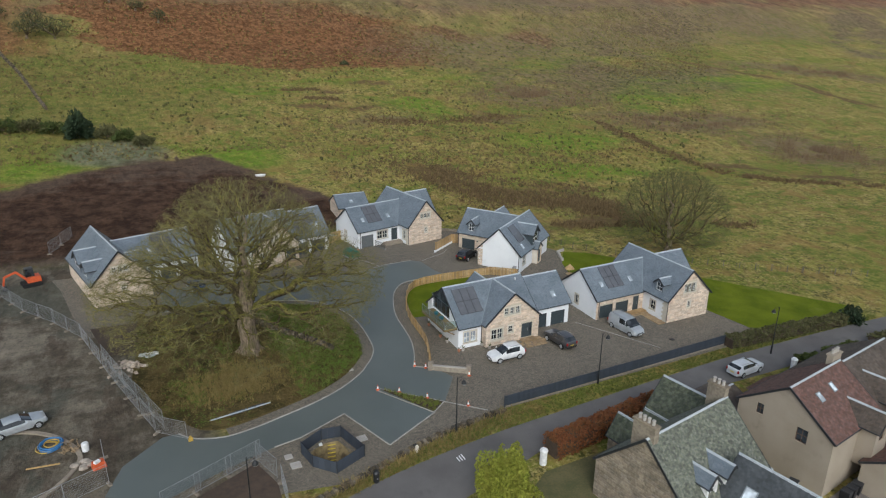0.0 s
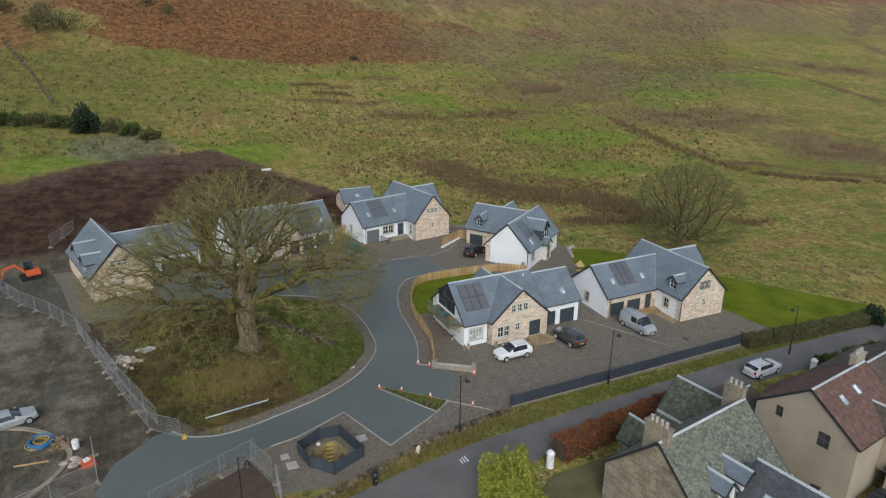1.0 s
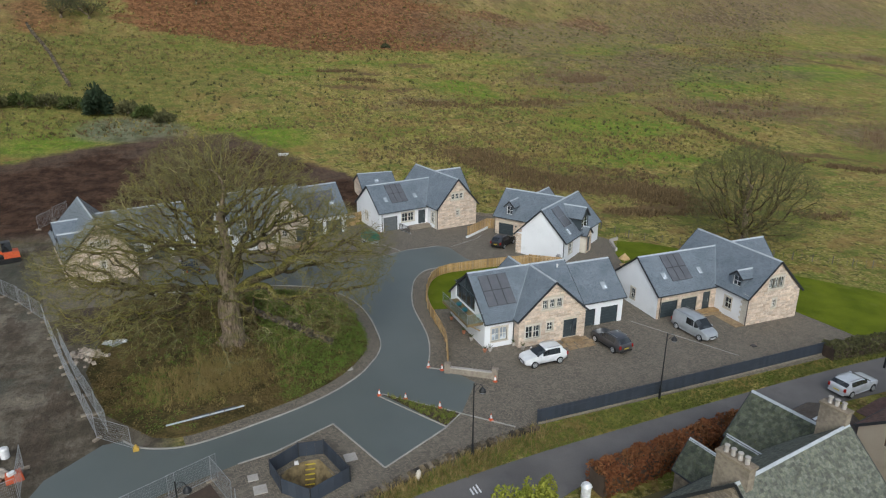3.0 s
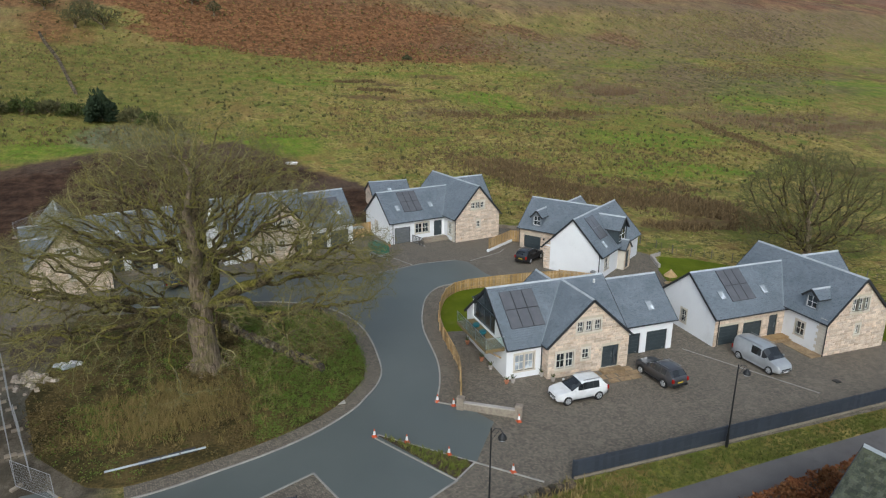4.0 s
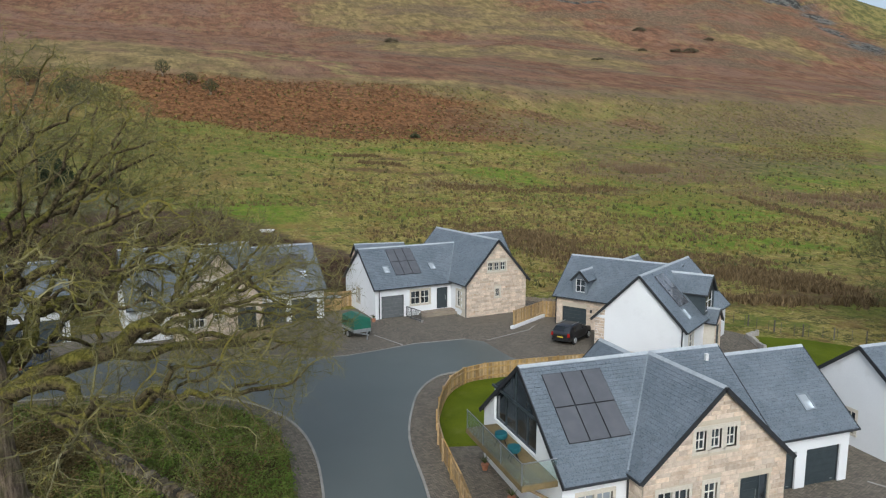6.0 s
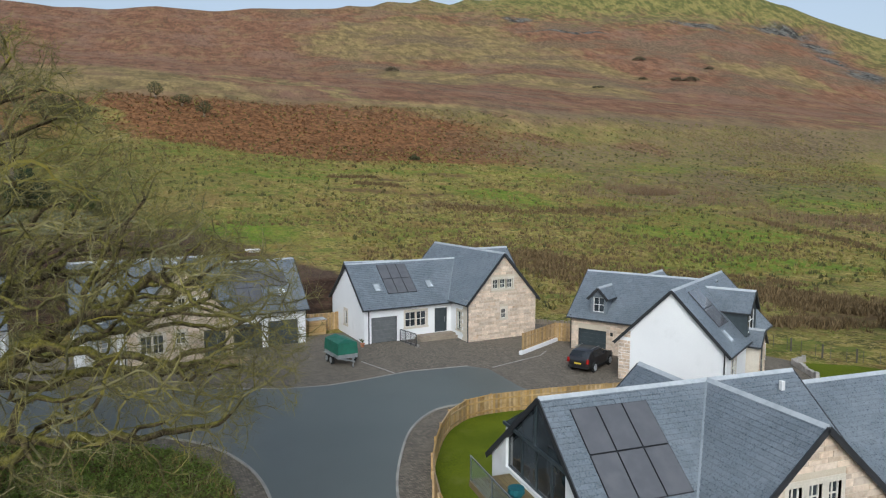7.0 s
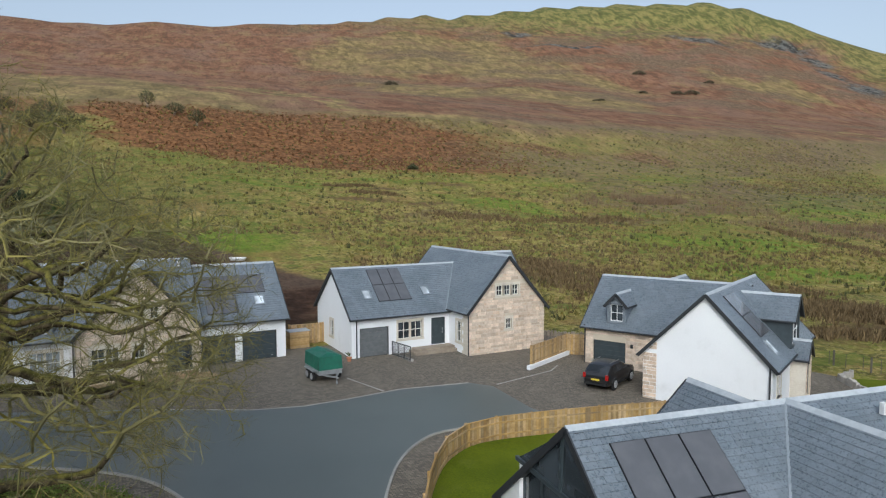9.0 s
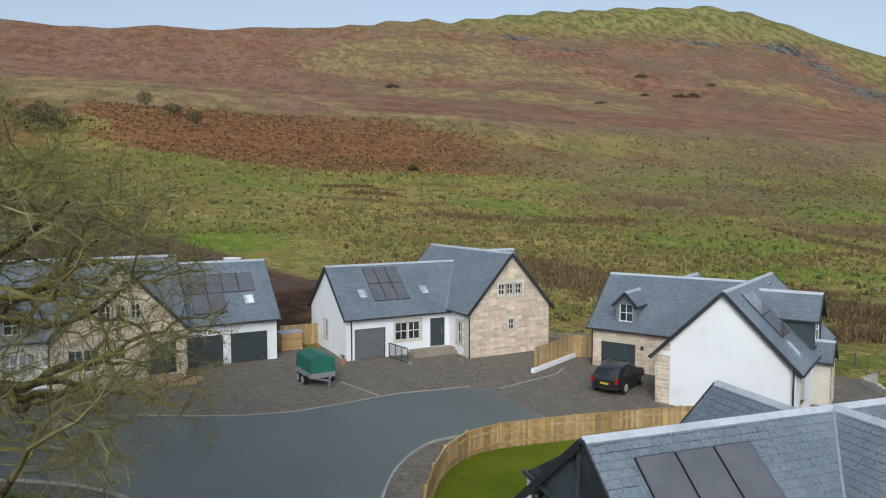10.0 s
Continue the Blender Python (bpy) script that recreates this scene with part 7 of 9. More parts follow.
def car(name, m, paint, label, L=4.45, W=1.84, Hh=1.66, kind="suv", group="parked cars", plate_rear=True, rim=None):
    C = thing(name, m, label, "car" if kind != "van" else "van", group)
    a, w = L / 2, W / 2
    # side outline: height of the skin along the car, then its half width and its underside
    if kind == "van":
        belt, tw, roof = 1.12, 0.86, Hh
        line = [(-a, .95), (-a + .04, 1.15), (-a + .10, roof - .28), (-a + .22, roof - .08), (-a + .55, roof - .01), (0, roof), (a - 2.1, roof - .02), (a - 1.75, roof - .10), (a - .95, 1.16), (a - .7, 1.06), (a - .3, .93), (a - .08, .78), (a, .60)]
        panes = ((-a + 2.05, -a + 3.0), (-a + 3.1, a - 1.25))
        front, back = (a - 1.75, a - .95), (-a + .04, -a + .22)
    elif kind == "saloon":
        belt, tw, roof = 0.93, 0.72, Hh
        line = [(-a, .74), (-a + .06, .93), (-a + .25, 1.02), (-a + .42, 1.06), (-a + 1.35, roof - .07), (-a + 1.95, roof - .01), (0.1, roof), (a - 2.35, roof - .04), (a - 2.1, roof - .10), (a - 1.3, .97), (a - 1.1, .93), (a - .5, .83), (a - .12, .70), (a, .55)]
        panes = ((-a + 1.0, -a + 1.95), (-a + 2.03, a - 1.85))
        front, back = (a - 2.1, a - 1.3), (-a + .42, -a + 1.35)
    else:
        belt, tw, roof = 1.03, 0.74, Hh
        line = [(-a, .86), (-a + .06, 1.02), (-a + .16, 1.12), (-a + .55, roof - .12), (-a + .75, roof - .04), (-a + 1.2, roof), (0, roof), (a - 2.3, roof - .03), (a - 2.05, roof - .09), (a - 1.2, 1.07), (a - 1.0, 1.03), (a - .5, .97), (a - .14, .88), (a, .70)]
        panes = ((-a + .85, -a + 1.35), (-a + 1.42, -a + 2.2), (-a + 2.28, a - 1.75))
        front, back = (a - 2.05, a - 1.2), (-a + .16, -a + .55)
    xs = sorted({round(x, 3) for x, _ in line} | {round(x, 3) for p in panes for x in p} | {round(a - .88 + o, 3) for o in (-.4, .4)} | {round(-a + .9 + o, 3) for o in (-.4, .4)})
    wid = [(-a, .70), (-a + .05, .84), (-a + .2, .93), (-a + .6, .985), (0, 1.0), (a - 1.0, .985), (a - .45, .96), (a - .12, .88), (a, .70)]
    low = [(-a, .46), (-a + .1, .33), (-a + .5, .25), (a - .5, .25), (a - .1, .30), (a, .40)]

    def ip(tab, x):
        return float(np.interp(x, [q[0] for q in tab], [q[1] for q in tab]))
    ring = []
    for x in xs:
        zt, hw_, zl = ip(line, x), ip(wid, x) * w, ip(low, x)
        bz_ = min(belt, zt - 0.07)
        sec = [(hw_ * .80, zl), (hw_ * .96, zl + .08), (hw_, zl + (bz_ - zl) * .5), (hw_ * .985, bz_ - .10), (hw_ * .93, bz_)]
        for f, g in ((.80, 1.0), (.94, .93), (.99, .55), (1.0, 0.0)):
            z = bz_ + (zt - bz_) * f
            rise = min(1.0, max(0.0, (z - belt) / (roof - belt)))
            sec.append((hw_ * (.93 - (.93 - tw) * rise) * g, z))
        ring.append([(x, y, z) for y, z in sec] + [(x, -y, z) for y, z in sec[-2::-1]])
    n = len(ring[0])
    V = [v for q in ring for v in q]
    body, glass = [], {}
    for i in range(len(xs) - 1):
        xm = (xs[i] + xs[i + 1]) / 2
        for q in range(n - 1):
            f = (i * n + q, (i + 1) * n + q, (i + 1) * n + q + 1, i * n + q + 1)
            hit = None
            if q in (4, n - 6):
                for p in panes:
                    if p[0] < xm < p[1]:
                        hit = ("side_window", p, q)
                if hit is None and kind != "van" and panes[0][0] < xm < panes[-1][1]:
                    hit = ("window_pillar", xm, q)
            elif 5 <= q <= n - 7:
                hit = ("windscreen", 0, 0) if front[0] < xm < front[1] else ("rear_window", 0, 0) if back[0] < xm < back[1] else None
            if hit:
                glass.setdefault(hit, []).append(f)
            else:
                body.append(f)
        body.append((i * n + n - 1, (i + 1) * n + n - 1, (i + 1) * n, i * n))
    body += [tuple(reversed(range(n))), tuple((len(xs) - 1) * n + q for q in range(n))]

    def skin(nm, fs, mt):
        used = sorted({q for f in fs for q in f})
        ren = {q: k for k, q in enumerate(used)}
        o = mesh_ob(nm, [V[q] for q in used], [tuple(ren[q] for q in f) for f in fs], mt, C, True)
        bm = bmesh.new()
        bm.from_mesh(o.data)
        bmesh.ops.recalc_face_normals(bm, faces=bm.faces)
        if sum(f.normal.z * f.calc_area() for f in bm.faces) < 0 and nm not in ("side_window", "window_pillar"):
            bmesh.ops.reverse_faces(bm, faces=bm.faces)
        bm.to_mesh(o.data)
        bm.free()
        return o
    skin("body", body, paint)
    for key, fs in glass.items():
        skin(key[0], fs, M["car_glass"] if key[0] != "window_pillar" else M["black_metal"])
    bz, wt = belt, tw * w
    base = (back[0], front[1] - .05)
    x0, x1 = back[1] + .1, front[0]
    r = 0.345 if kind != "saloon" else 0.33
    fx, rx = (a - 0.88, -a + 0.9)
    for x in (fx, rx):
        for sy in (-1, 1):
            wheel(C, x, sy * (w - 0.095), r, 0.24, rim or M["alloy"])
            ar = Build()
            arc = [(x + (r + .06) * math.cos(t), sy * (w - 0.02), r + (r + .06) * math.sin(t)) for t in [math.pi * q / 10 for q in range(11)]]
            ar.tube(arc, 0.026, 5)
            ar.done("wheel_arch", M["rubber"] if paint is G_ else paint, C)
            Build().lathe([(r + .055, -0.05), (r + .055, 0.05)], 16, pose(x, sy * (w - 0.075), r, 90)).done("arch_liner", M["rubber"], C)
    for sy in (-1, 1):
        Build().box(-0.22, -0.1, -0.08, 0.04, 0.1, 0.08, pose(a - .2, sy * w * .66, .72 if kind != "van" else .85, 0, 0, sy * -24), 0.2).done("headlight", M["clear_light"], C)
        Build().box(-0.05, -0.09, -0.14, 0.10, 0.09, 0.16, pose(-a + .03, sy * w * .80, .86 if kind != "saloon" else .72), 0.1).done("tail_light", M["red_light"], C)
        Build().box(-0.07, -0.1, -0.07, 0.08, 0.1, 0.07, pose(base[1] - .25, sy * (w + .06), bz + .08), 0.2).done("wing_mirror", paint, C)
        if kind != "saloon":
            Build().bar((x0 + .1, sy * wt * .92, roof + .03), (x1 - .2, sy * wt * .92, roof + .02), 0.04, 0.04).done("roof_rail", M["metal_grey"], C)
        Build().bar((rx + .45, sy * (w - .02), .32), (fx - .45, sy * (w - .02), .32), 0.05, 0.1).done("sill_trim", M["rubber"] if kind == "suv" else paint, C)
    Build().box(a - .10, -w * .52, .56, a + .012, w * .52, .66).done("grille", M["rubber"], C)
    Build().box(a - .10, -w * .60, .40, a + .006, w * .60, .50).done("air_intake", M["rubber"], C)
    Build().box(-a - .015, -.26, .62, -a + .02, .26, .73).done("number_plate", M["yellow_plate"], C)
    Build().box(a - .02, -.26, .36, a + .025, .26, .47).done("number_plate", M["white_plastic"], C)
    Build().bar((-a + .02, -w * .8, .42), (-a + .02, w * .8, .42), 0.1, 0.16).done("rear_bumper", M["metal_grey"] if name == "car_black" else M["rubber"] if kind == "suv" else paint, C)
    return C


def paint(name, c, metal=0.0):
    m, t, p = nodes_of(name)
    c2 = tuple(v * 0.85 for v in c)
    t.links.new(mixer(t, band(t, noise_tex(t, 1.2, 3), 0.35, 0.65), c2, c), p.inputs["Base Color"])
    p.inputs["Roughness"].default_value, p.inputs["Metallic"].default_value = 0.32, metal
    p.inputs["Coat Weight"].default_value, p.inputs["Coat Roughness"].default_value = 0.8, 0.05
    return m


W_, G_, K_, S_ = paint("paint_white", (0.78, 0.79, 0.80)), paint("paint_grey", (0.075, 0.075, 0.082), 0.4), paint("paint_black", (0.012, 0.012, 0.014)), paint("paint_silver", (0.46, 0.48, 0.50), 0.35)


def on_ground(x, y, turn):
    return pose(x, y, ground_z(x, y) + 0.03, 0, 0, turn)


car("car", on_ground(4.1, -4.05, 180), W_, "white sport utility car on the block paving", 4.43, 1.81, 1.68)
car("car", on_ground(12.05, -3.6, 95), G_, "dark grey crossover parked before the garage", 4.38, 1.81, 1.6)
car("car", on_ground(15.35, 25.9, 34), K_, "black sport utility car facing the garage", 4.35, 1.82, 1.58)
car("van", on_ground(21.8, -4.3, 274), S_, "silver panel van with side windows", 4.9, 1.9, 1.97, "van")
car("car", on_ground(27.4, -17.9, 3), paint("paint_pale_silver", (0.66, 0.68, 0.71), 0.15), "silver estate car parked on the road edge", 4.6, 1.8, 1.5, "estate")
car("car", on_ground(-44.9, 3.2, 14.5), S_, "silver saloon parked in the builders' yard", 4.9, 1.85, 1.42, "saloon")
car("car", on_ground(-25.2, 30.0, 100), paint("paint_navy", (0.03, 0.05, 0.09), 0.3), "dark blue car half hidden behind the tree", 4.4, 1.8, 1.5, "saloon")

tr = thing("trailer", pose(-1.8, 32.1, ground_z(-2, 32) + 0.03, 0, 0, -78), "galvanised twin-axle trailer under a green cover", "trailer")
Build().box(-1.3, -0.75, 0.5, 1.3, 0.75, 0.85).done("tub", M["galv"], tr)
cv = Build().box(-1.32, -0.78, 0.8, 1.32, 0.78, 1.62, None, 0.06)
cv.add([(-1.27, -0.74, 1.61), (1.27, -0.74, 1.61), (1.27, 0.74, 1.61), (-1.27, 0.74, 1.61), (-1.0, 0, 1.86), (0.9, 0, 1.82)], [(0, 1, 5, 4), (1, 2, 5), (2, 3, 4, 5), (3, 0, 4)])
cv.done("cover", M["green_tarp"], tr)
for sy in (-1, 1):
    for x in (-0.4, 0.4):
        wheel(tr, x, sy * 0.86, 0.3, 0.17, M["galv"])
    Build().bar((-0.85, sy * 0.88, 0.66), (0.85, sy * 0.88, 0.66), 0.22, 0.03).done("mudguard", M["galv"], tr)
Build().bar((1.3, -0.5, 0.5), (2.1, 0, 0.5), 0.07, 0.09).bar((1.3, 0.5, 0.5), (2.1, 0, 0.5), 0.07, 0.09).bar((2.0, 0, 0.5), (2.45, 0, 0.52), 0.09, 0.1).done("drawbar", M["galv"], tr)
Build().tube([(1.95, 0.12, 0.95), (1.95, 0.12, 0.1)], 0.035, 6).lathe([(0.1, -0.03), (0.1, 0.03)], 10, pose(1.95, 0.12, 0.1, 90)).done("jockey_wheel", M["galv"], tr)

dg = thing("mini_digger", pose(-45.6, 40.3, ground_z(-45, 40) + 0.02, 0, 0, 195), "orange and black mini excavator on tracks", "excavator")
for sy in (-1, 1):
    B = Build()
    out = [(-1.2, 0.15), (-1.05, 0.02), (1.05, 0.02), (1.2, 0.15), (1.25, 0.35), (1.1, 0.55), (-1.1, 0.55), (-1.25, 0.35)]
    B.add([(x, sy * 0.75 - 0.22, z) for x, z in out] + [(x, sy * 0.75 + 0.22, z) for x, z in out], [tuple(range(8)), tuple(reversed(range(8, 16)))] + [(i, 8 + i, 8 + (i + 1) % 8, (i + 1) % 8) for i in range(8)])
    B.done("track", M["rubber"], dg)
Build().box(-1.2, -0.8, 0.6, 0.5, 0.8, 1.35, None, 0.08).done("housing", M["orange"], dg)
Build().box(-0.5, -0.75, 1.35, 0.6, 0.35, 2.45, None, 0.12).done("cab", M["car_glass"], dg)
Build().box(-0.45, -0.68, 2.45, 0.52, 0.3, 2.52).done("cab_roof", M["fascia"], dg)
Build().bar((0.5, 0, 1.0), (1.6, 0, 2.3), 0.22, 0.3).bar((1.6, 0, 2.3), (3.0, 0, 1.9), 0.2, 0.26).done("boom", M["orange"], dg)
Build().bar((3.0, 0, 1.95), (3.3, 0, 0.7), 0.18, 0.22).done("stick", M["orange"], dg)
Build().box(2.9, -0.35, 0.1, 3.5, 0.35, 0.7, None, 0.25).done("bucket", M["fascia"], dg)


# ---- the old village houses across the road ----
def gable_block(H, x0, x1, y0, y1, z0, eave, ridge, wall_mat, roof_mat, seed, axis="x", holes=None, stone=False, gauge=0.2, width=0.24, over=0.2, ridge_cap=True):
    """A plain gabled block with walls and roof in the house's own axes."""
    holes = holes or {}
    hx, hy = (x0 + x1) / 2, (y0 + y1) / 2
    sides = {"s": ((x0, y0), (x1, y0)), "e": ((x1, y0), (x1, y1)), "n": ((x1, y1), (x0, y1)), "w": ((x0, y1), (x0, y0))}
    for k, (a, b) in sides.items():
        L = math.dist(a, b)
        gab = (k in "ew") == (axis == "x")
        prof = [(0, eave), (L / 2, ridge - 0.08), (L, eave)] if gab else [(0, eave), (L, eave)]
        w_, P = wall(H, "wall", a, b, z0, prof, holes.get(k, []), wall_mat)
        if stone:
            stone_like(w_, P, L, z0 + 0.1, prof, holes.get(k, []), seed + ord(k))
        for h in holes.get(k, []):
            window(H, P, h, 1, False, M["brown_frame"])
    if axis == "x":
        return gable_roof(H, "x", x0 - 0.12, x1 + 0.12, hy, (y1 - y0) / 2, ridge, eave, seed, over, roof_mat, gauge=gauge, width=width, ridge=ridge_cap)
    return gable_roof(H, "y", y0 - 0.12, y1 + 0.12, hx, (x1 - x0) / 2, ridge, eave, seed, over, roof_mat, gauge=gauge, width=width, ridge=ridge_cap)


def stone_like(w_, P, L, z0, prof, holes, seed):
    n0 = M["stone_many"]
    M["stone_many"] = M["stone_old"]
    stone_face(w_, P, L, z0, prof, holes, seed, False, course=0.22)
    M["stone_many"] = n0


M["slate_dark"] = surface("slate_dark", (0.045, 0.05, 0.055), (0.075, 0.082, 0.088), 6, 0.8, 0.7, bump=0.3, vary=0.2, island=True)
M["brown_frame"] = plain("brown_frame", (0.10, 0.055, 0.03), 0.5)


def chimney(H, x, y, z0, z1, n, along="y", mat=None):
    w, l = 0.55, 0.35 + 0.42 * n
    B = Build()
    dx, dy = (w / 2, l / 2) if along == "y" else (l / 2, w / 2)
    B.box(x - dx, y - dy, z0, x + dx, y + dy, z1).box(x - dx - 0.07, y - dy - 0.07, z1 - 0.12, x + dx + 0.07, y + dy + 0.07, z1 + 0.02)
    c = B.done("chimney", mat or M["stone_old"], H)
    for k in range(n):
        o = (k - (n - 1) / 2) * 0.42
        px, py = (x, y + o) if along == "y" else (x + o, y)
        Build().lathe([(0.13, z1), (0.12, z1 + 0.35), (0.15, z1 + 0.4), (0.15, z1 + 0.45), (0.1, z1 + 0.46)], 10, Matrix.Translation((px, py, 0))).done("chimney_pot", M["concrete"], c)


O = thing("cottage", pose(-0.6, -30.9, -0.7, 0, 0, 8.8), "old stone cottage with mossy slate roof and chimneys", "house", "old village houses")
gable_block(O, 0, 10.4, -4.7, 4.4, -0.4, 4.0, 8.4, M["stone_old"], M["slate_old"], 101, stone=True)
gable_block(O, 9.3, 13.8, -0.5, 6.7, -0.4, 4.2, 6.75, M["stone_old"], M["slate_moss"], 105, "y", stone=True)
gable_block(O, 4.1, 6.5, 3.0, 6.6, -0.4, 3.5, 5.15, M["stone_old"], M["slate_moss"], 109, "y", stone=True)
gable_block(O, 6.52, 8.6, 3.0, 5.5, -0.4, 3.7, 5.3, M["stone_old"], M["slate_moss"], 111, "y", stone=True)
chimney(O, 0.5, 0.4, 6.5, 9.4, 4, "y")
chimney(O, 10.2, 0.6, 6.5, 9.3, 3, "y")
for dxx, dyy, dzz in ((2.45, -4.2, 4.3), (4.45, -4.4, 4.5)):
    dormer(O, pose(dxx, dyy, dzz), 1.3, 1.3, 2.8, 0.75, cheek=M["white_plastic"])
ext = gable_block(O, 3.9, 8.3, -11.0, -4.3, -0.4, 4.2, 7.05, M["stone_old"], M["slate_dark"], 113, "y", stone=True)
skylight(O, ext[1], 1.6, 2.6, 0.9, 2.0)
skylight(O, ext[1], 3.6, 4.6, 0.9, 2.0)
Build().box(10.3, -3.9, -0.4, 13.0, -1.0, 2.3).done("lean_to", M["lead"], O)

V = thing("villa", pose(15.4, -30.9, -0.8, 0, 0, 8.3), "cream rendered villa with red slate roof and dormers", "house", "old village houses")
pl_m = gable_block(V, 0, 8.4, -4.5, 4.0, -0.4, 5.7, 8.8, M["render_beige"], M["slate_red"], 121, holes={"w": [(1.7, 4.95, 2.35, 6.0), (5.4, 4.15, 6.4, 5.5)]})
gable_roof(V, "y", -6.2, 0.0, 5.6, 1.3, 7.1, 5.9, 125, 0.2, M["slate_brown"])
wv, PV = wall(V, "wall_dormer", (4.4, -5.9), (6.8, -5.9), 2.0, [(0, 5.8), (1.2, 6.95), (2.4, 5.8)], [(0.7, 4.4, 1.7, 5.6)], M["render_beige"])
window(V, PV, (0.7, 4.4, 1.7, 5.6), 1, False, M["brown_frame"])
wall(V, "wall_dormer_side", (4.4, -4.0), (4.4, -5.9), 2.0, [(0, 5.8), (1.9, 5.8)], [], M["render_beige"])
skylight(V, pl_m[0], 2.2, 2.8, 3.2, 4.1)
skylight(V, pl_m[0], 4.6, 5.2, 3.4, 4.3)
gable_block(V, 3.6, 10.6, -11.0, -5.6, -0.4, 3.0, 4.6, M["render_beige"], M["slate_red"], 127)
chimney(V, 8.2, 0.2, 6.5, 9.4, 3, "x", M["render_beige"])
gable_block(V, 8.5, 18.5, -4.2, 4.4, -0.4, 5.2, 8.0, M["render"], M["slate_brown"], 131)
gable_roof(V, "y", -6.0, 0.0, 11.6, 1.5, 7.2, 5.8, 133, 0.2, M["slate_brown"])
wv, PV = wall(V, "wall_dormer", (10.2, -5.7), (13.0, -5.7), 2.0, [(0, 5.7), (1.4, 7.0), (2.8, 5.7)], [(0.9, 4.2, 1.9, 5.5)], M["render"])
window(V, PV, (0.9, 4.2, 1.9, 5.5), 1, False, M["brown_frame"])
gable_block(V, 1.8, 5.4, 5.4, 10.2, -0.4, 2.2, 3.3, M["stone_old"], M["slate_brown"], 137)


# ---- vegetation ----
def leaf_cloud(points, size, seed, squash=1.0, up=0.0):
    """Small bent leaves or sprays, each its own pair of triangles, at the given points."""
    rng = np.random.default_rng(seed)
    n = len(points)
    p = np.asarray(points, dtype=float)
    d = rng.normal(size=(n, 3))
    d[:, 2] = d[:, 2] * squash + up
    d /= np.linalg.norm(d, axis=1)[:, None]
    e = np.cross(d, rng.normal(size=(n, 3)))
    e /= np.linalg.norm(e, axis=1)[:, None]
    s = size * rng.uniform(0.6, 1.4, n)[:, None]
    a, b, c, f = p - d * s, p + e * s * 0.45, p + d * s, p - e * s * 0.45
    verts = np.stack([a, b, c, f], 1).reshape(-1, 3)
    faces = [(4 * i, 4 * i + 1, 4 * i + 2, 4 * i + 3) for i in range(n)]
    return verts.tolist(), faces


def blob_points(n, centre, radii, seed, shell=0.45, lump=0.25, flat_bottom=True):
    rng = np.random.default_rng(seed)
    d = rng.normal(size=(n, 3))
    d /= np.linalg.norm(d, axis=1)[:, None]
    if flat_bottom:
        d[:, 2] = np.abs(d[:, 2]) * 1.0 - 0.12
    r = 1 - shell * rng.random(n) ** 1.5
    ph = rng.uniform(0, 6.28, 6)
    r *= 1 + lump * (np.sin(3 * np.arctan2(d[:, 1], d[:, 0]) + ph[0]) * np.sin(2.7 * d[:, 2] * 2 + ph[1]) + 0.6 * np.sin(7 * np.arctan2(d[:, 1], d[:, 0]) + ph[2]) * np.cos(5 * d[:, 2] + ph[3]))
    return np.asarray(centre) + d * r[:, None] * np.asarray(radii)


def shrub(name, x, y, rx, ry, rz, mat, n, size, label, seed, category="bush", stems=True, group=""):
    S = thing(name, pose(x, y, ground_z(x, y)), label, category, group)
    v, f = leaf_cloud(blob_points(n, (0, 0, rz * 0.15), (rx, ry, rz), seed), size, seed)
    tagged(mesh_ob("foliage", v, f, mat, S), kind="stuff")
    if stems:
        B = Build()
        rr = random.Random(seed)
        for k in range(7):
            a = rr.uniform(0, 6.28)
            B.tube([(0.15 * math.cos(a), 0.15 * math.sin(a), -0.1), (rx * .3 * math.cos(a), ry * .3 * math.sin(a), rz * .4), (rx * .6 * math.cos(a), ry * .6 * math.sin(a), rz * .85)], [0.06, 0.04, 0.015], 5)
        tagged(B.done("stem", M["bark"], S), kind="stuff")
    return S


def grow(store, p, d, length, r, level, rnd, spec, inside, first=0.22):
    """One branch and, from it, its side branches, down to twigs."""
    L, n_child, ratio, wander, lift, sides = spec[level]
    segs = 8 if level == 0 else 5 if level == 1 else 4 if level == 2 else 2
    pts, rad = [p.copy()], [r]
    dirs = []
    step = length / segs
    for i in range(segs):
        d = d + Vector((rnd.gauss(0, wander), rnd.gauss(0, wander), rnd.gauss(0, wander) + lift))
        d.normalize()
        p = p + d * step
        if not inside(p) and i > 0:
            break
        pts.append(p.copy())
        dirs.append(d.copy())
        rad.append(max(r * (1 - 0.78 * (i + 1) / segs), 0.008))
    if len(pts) < 2:
        return
    store[level].tube(pts, rad[:len(pts)], sides, False)
    if level + 1 >= len(spec):
        return
    cl = spec[level + 1][0]
    m = len(pts) - 1
    for k in range(n_child):
        t = first + (1 - first) * (k + rnd.random()) / n_child if level == 0 else 0.2 + 0.8 * (k + rnd.random()) / n_child
        q = min(t * m, m - 1e-3)
        i = int(q)
        o = pts[i].lerp(pts[i + 1], q - i)
        dd = dirs[min(i, len(dirs) - 1)]
        side = dd.cross(Vector((rnd.gauss(0, 1), rnd.gauss(0, 1), rnd.gauss(0, 1)))).normalized()
        nd = (dd * rnd.uniform(0.35, 0.8) + side * rnd.uniform(0.6, 1.0)).normalized()
        grow(store, o, nd, cl * rnd.uniform(0.65, 1.3) * (1.15 - 0.4 * t), rad[i] * ratio, level + 1, rnd, spec, inside)


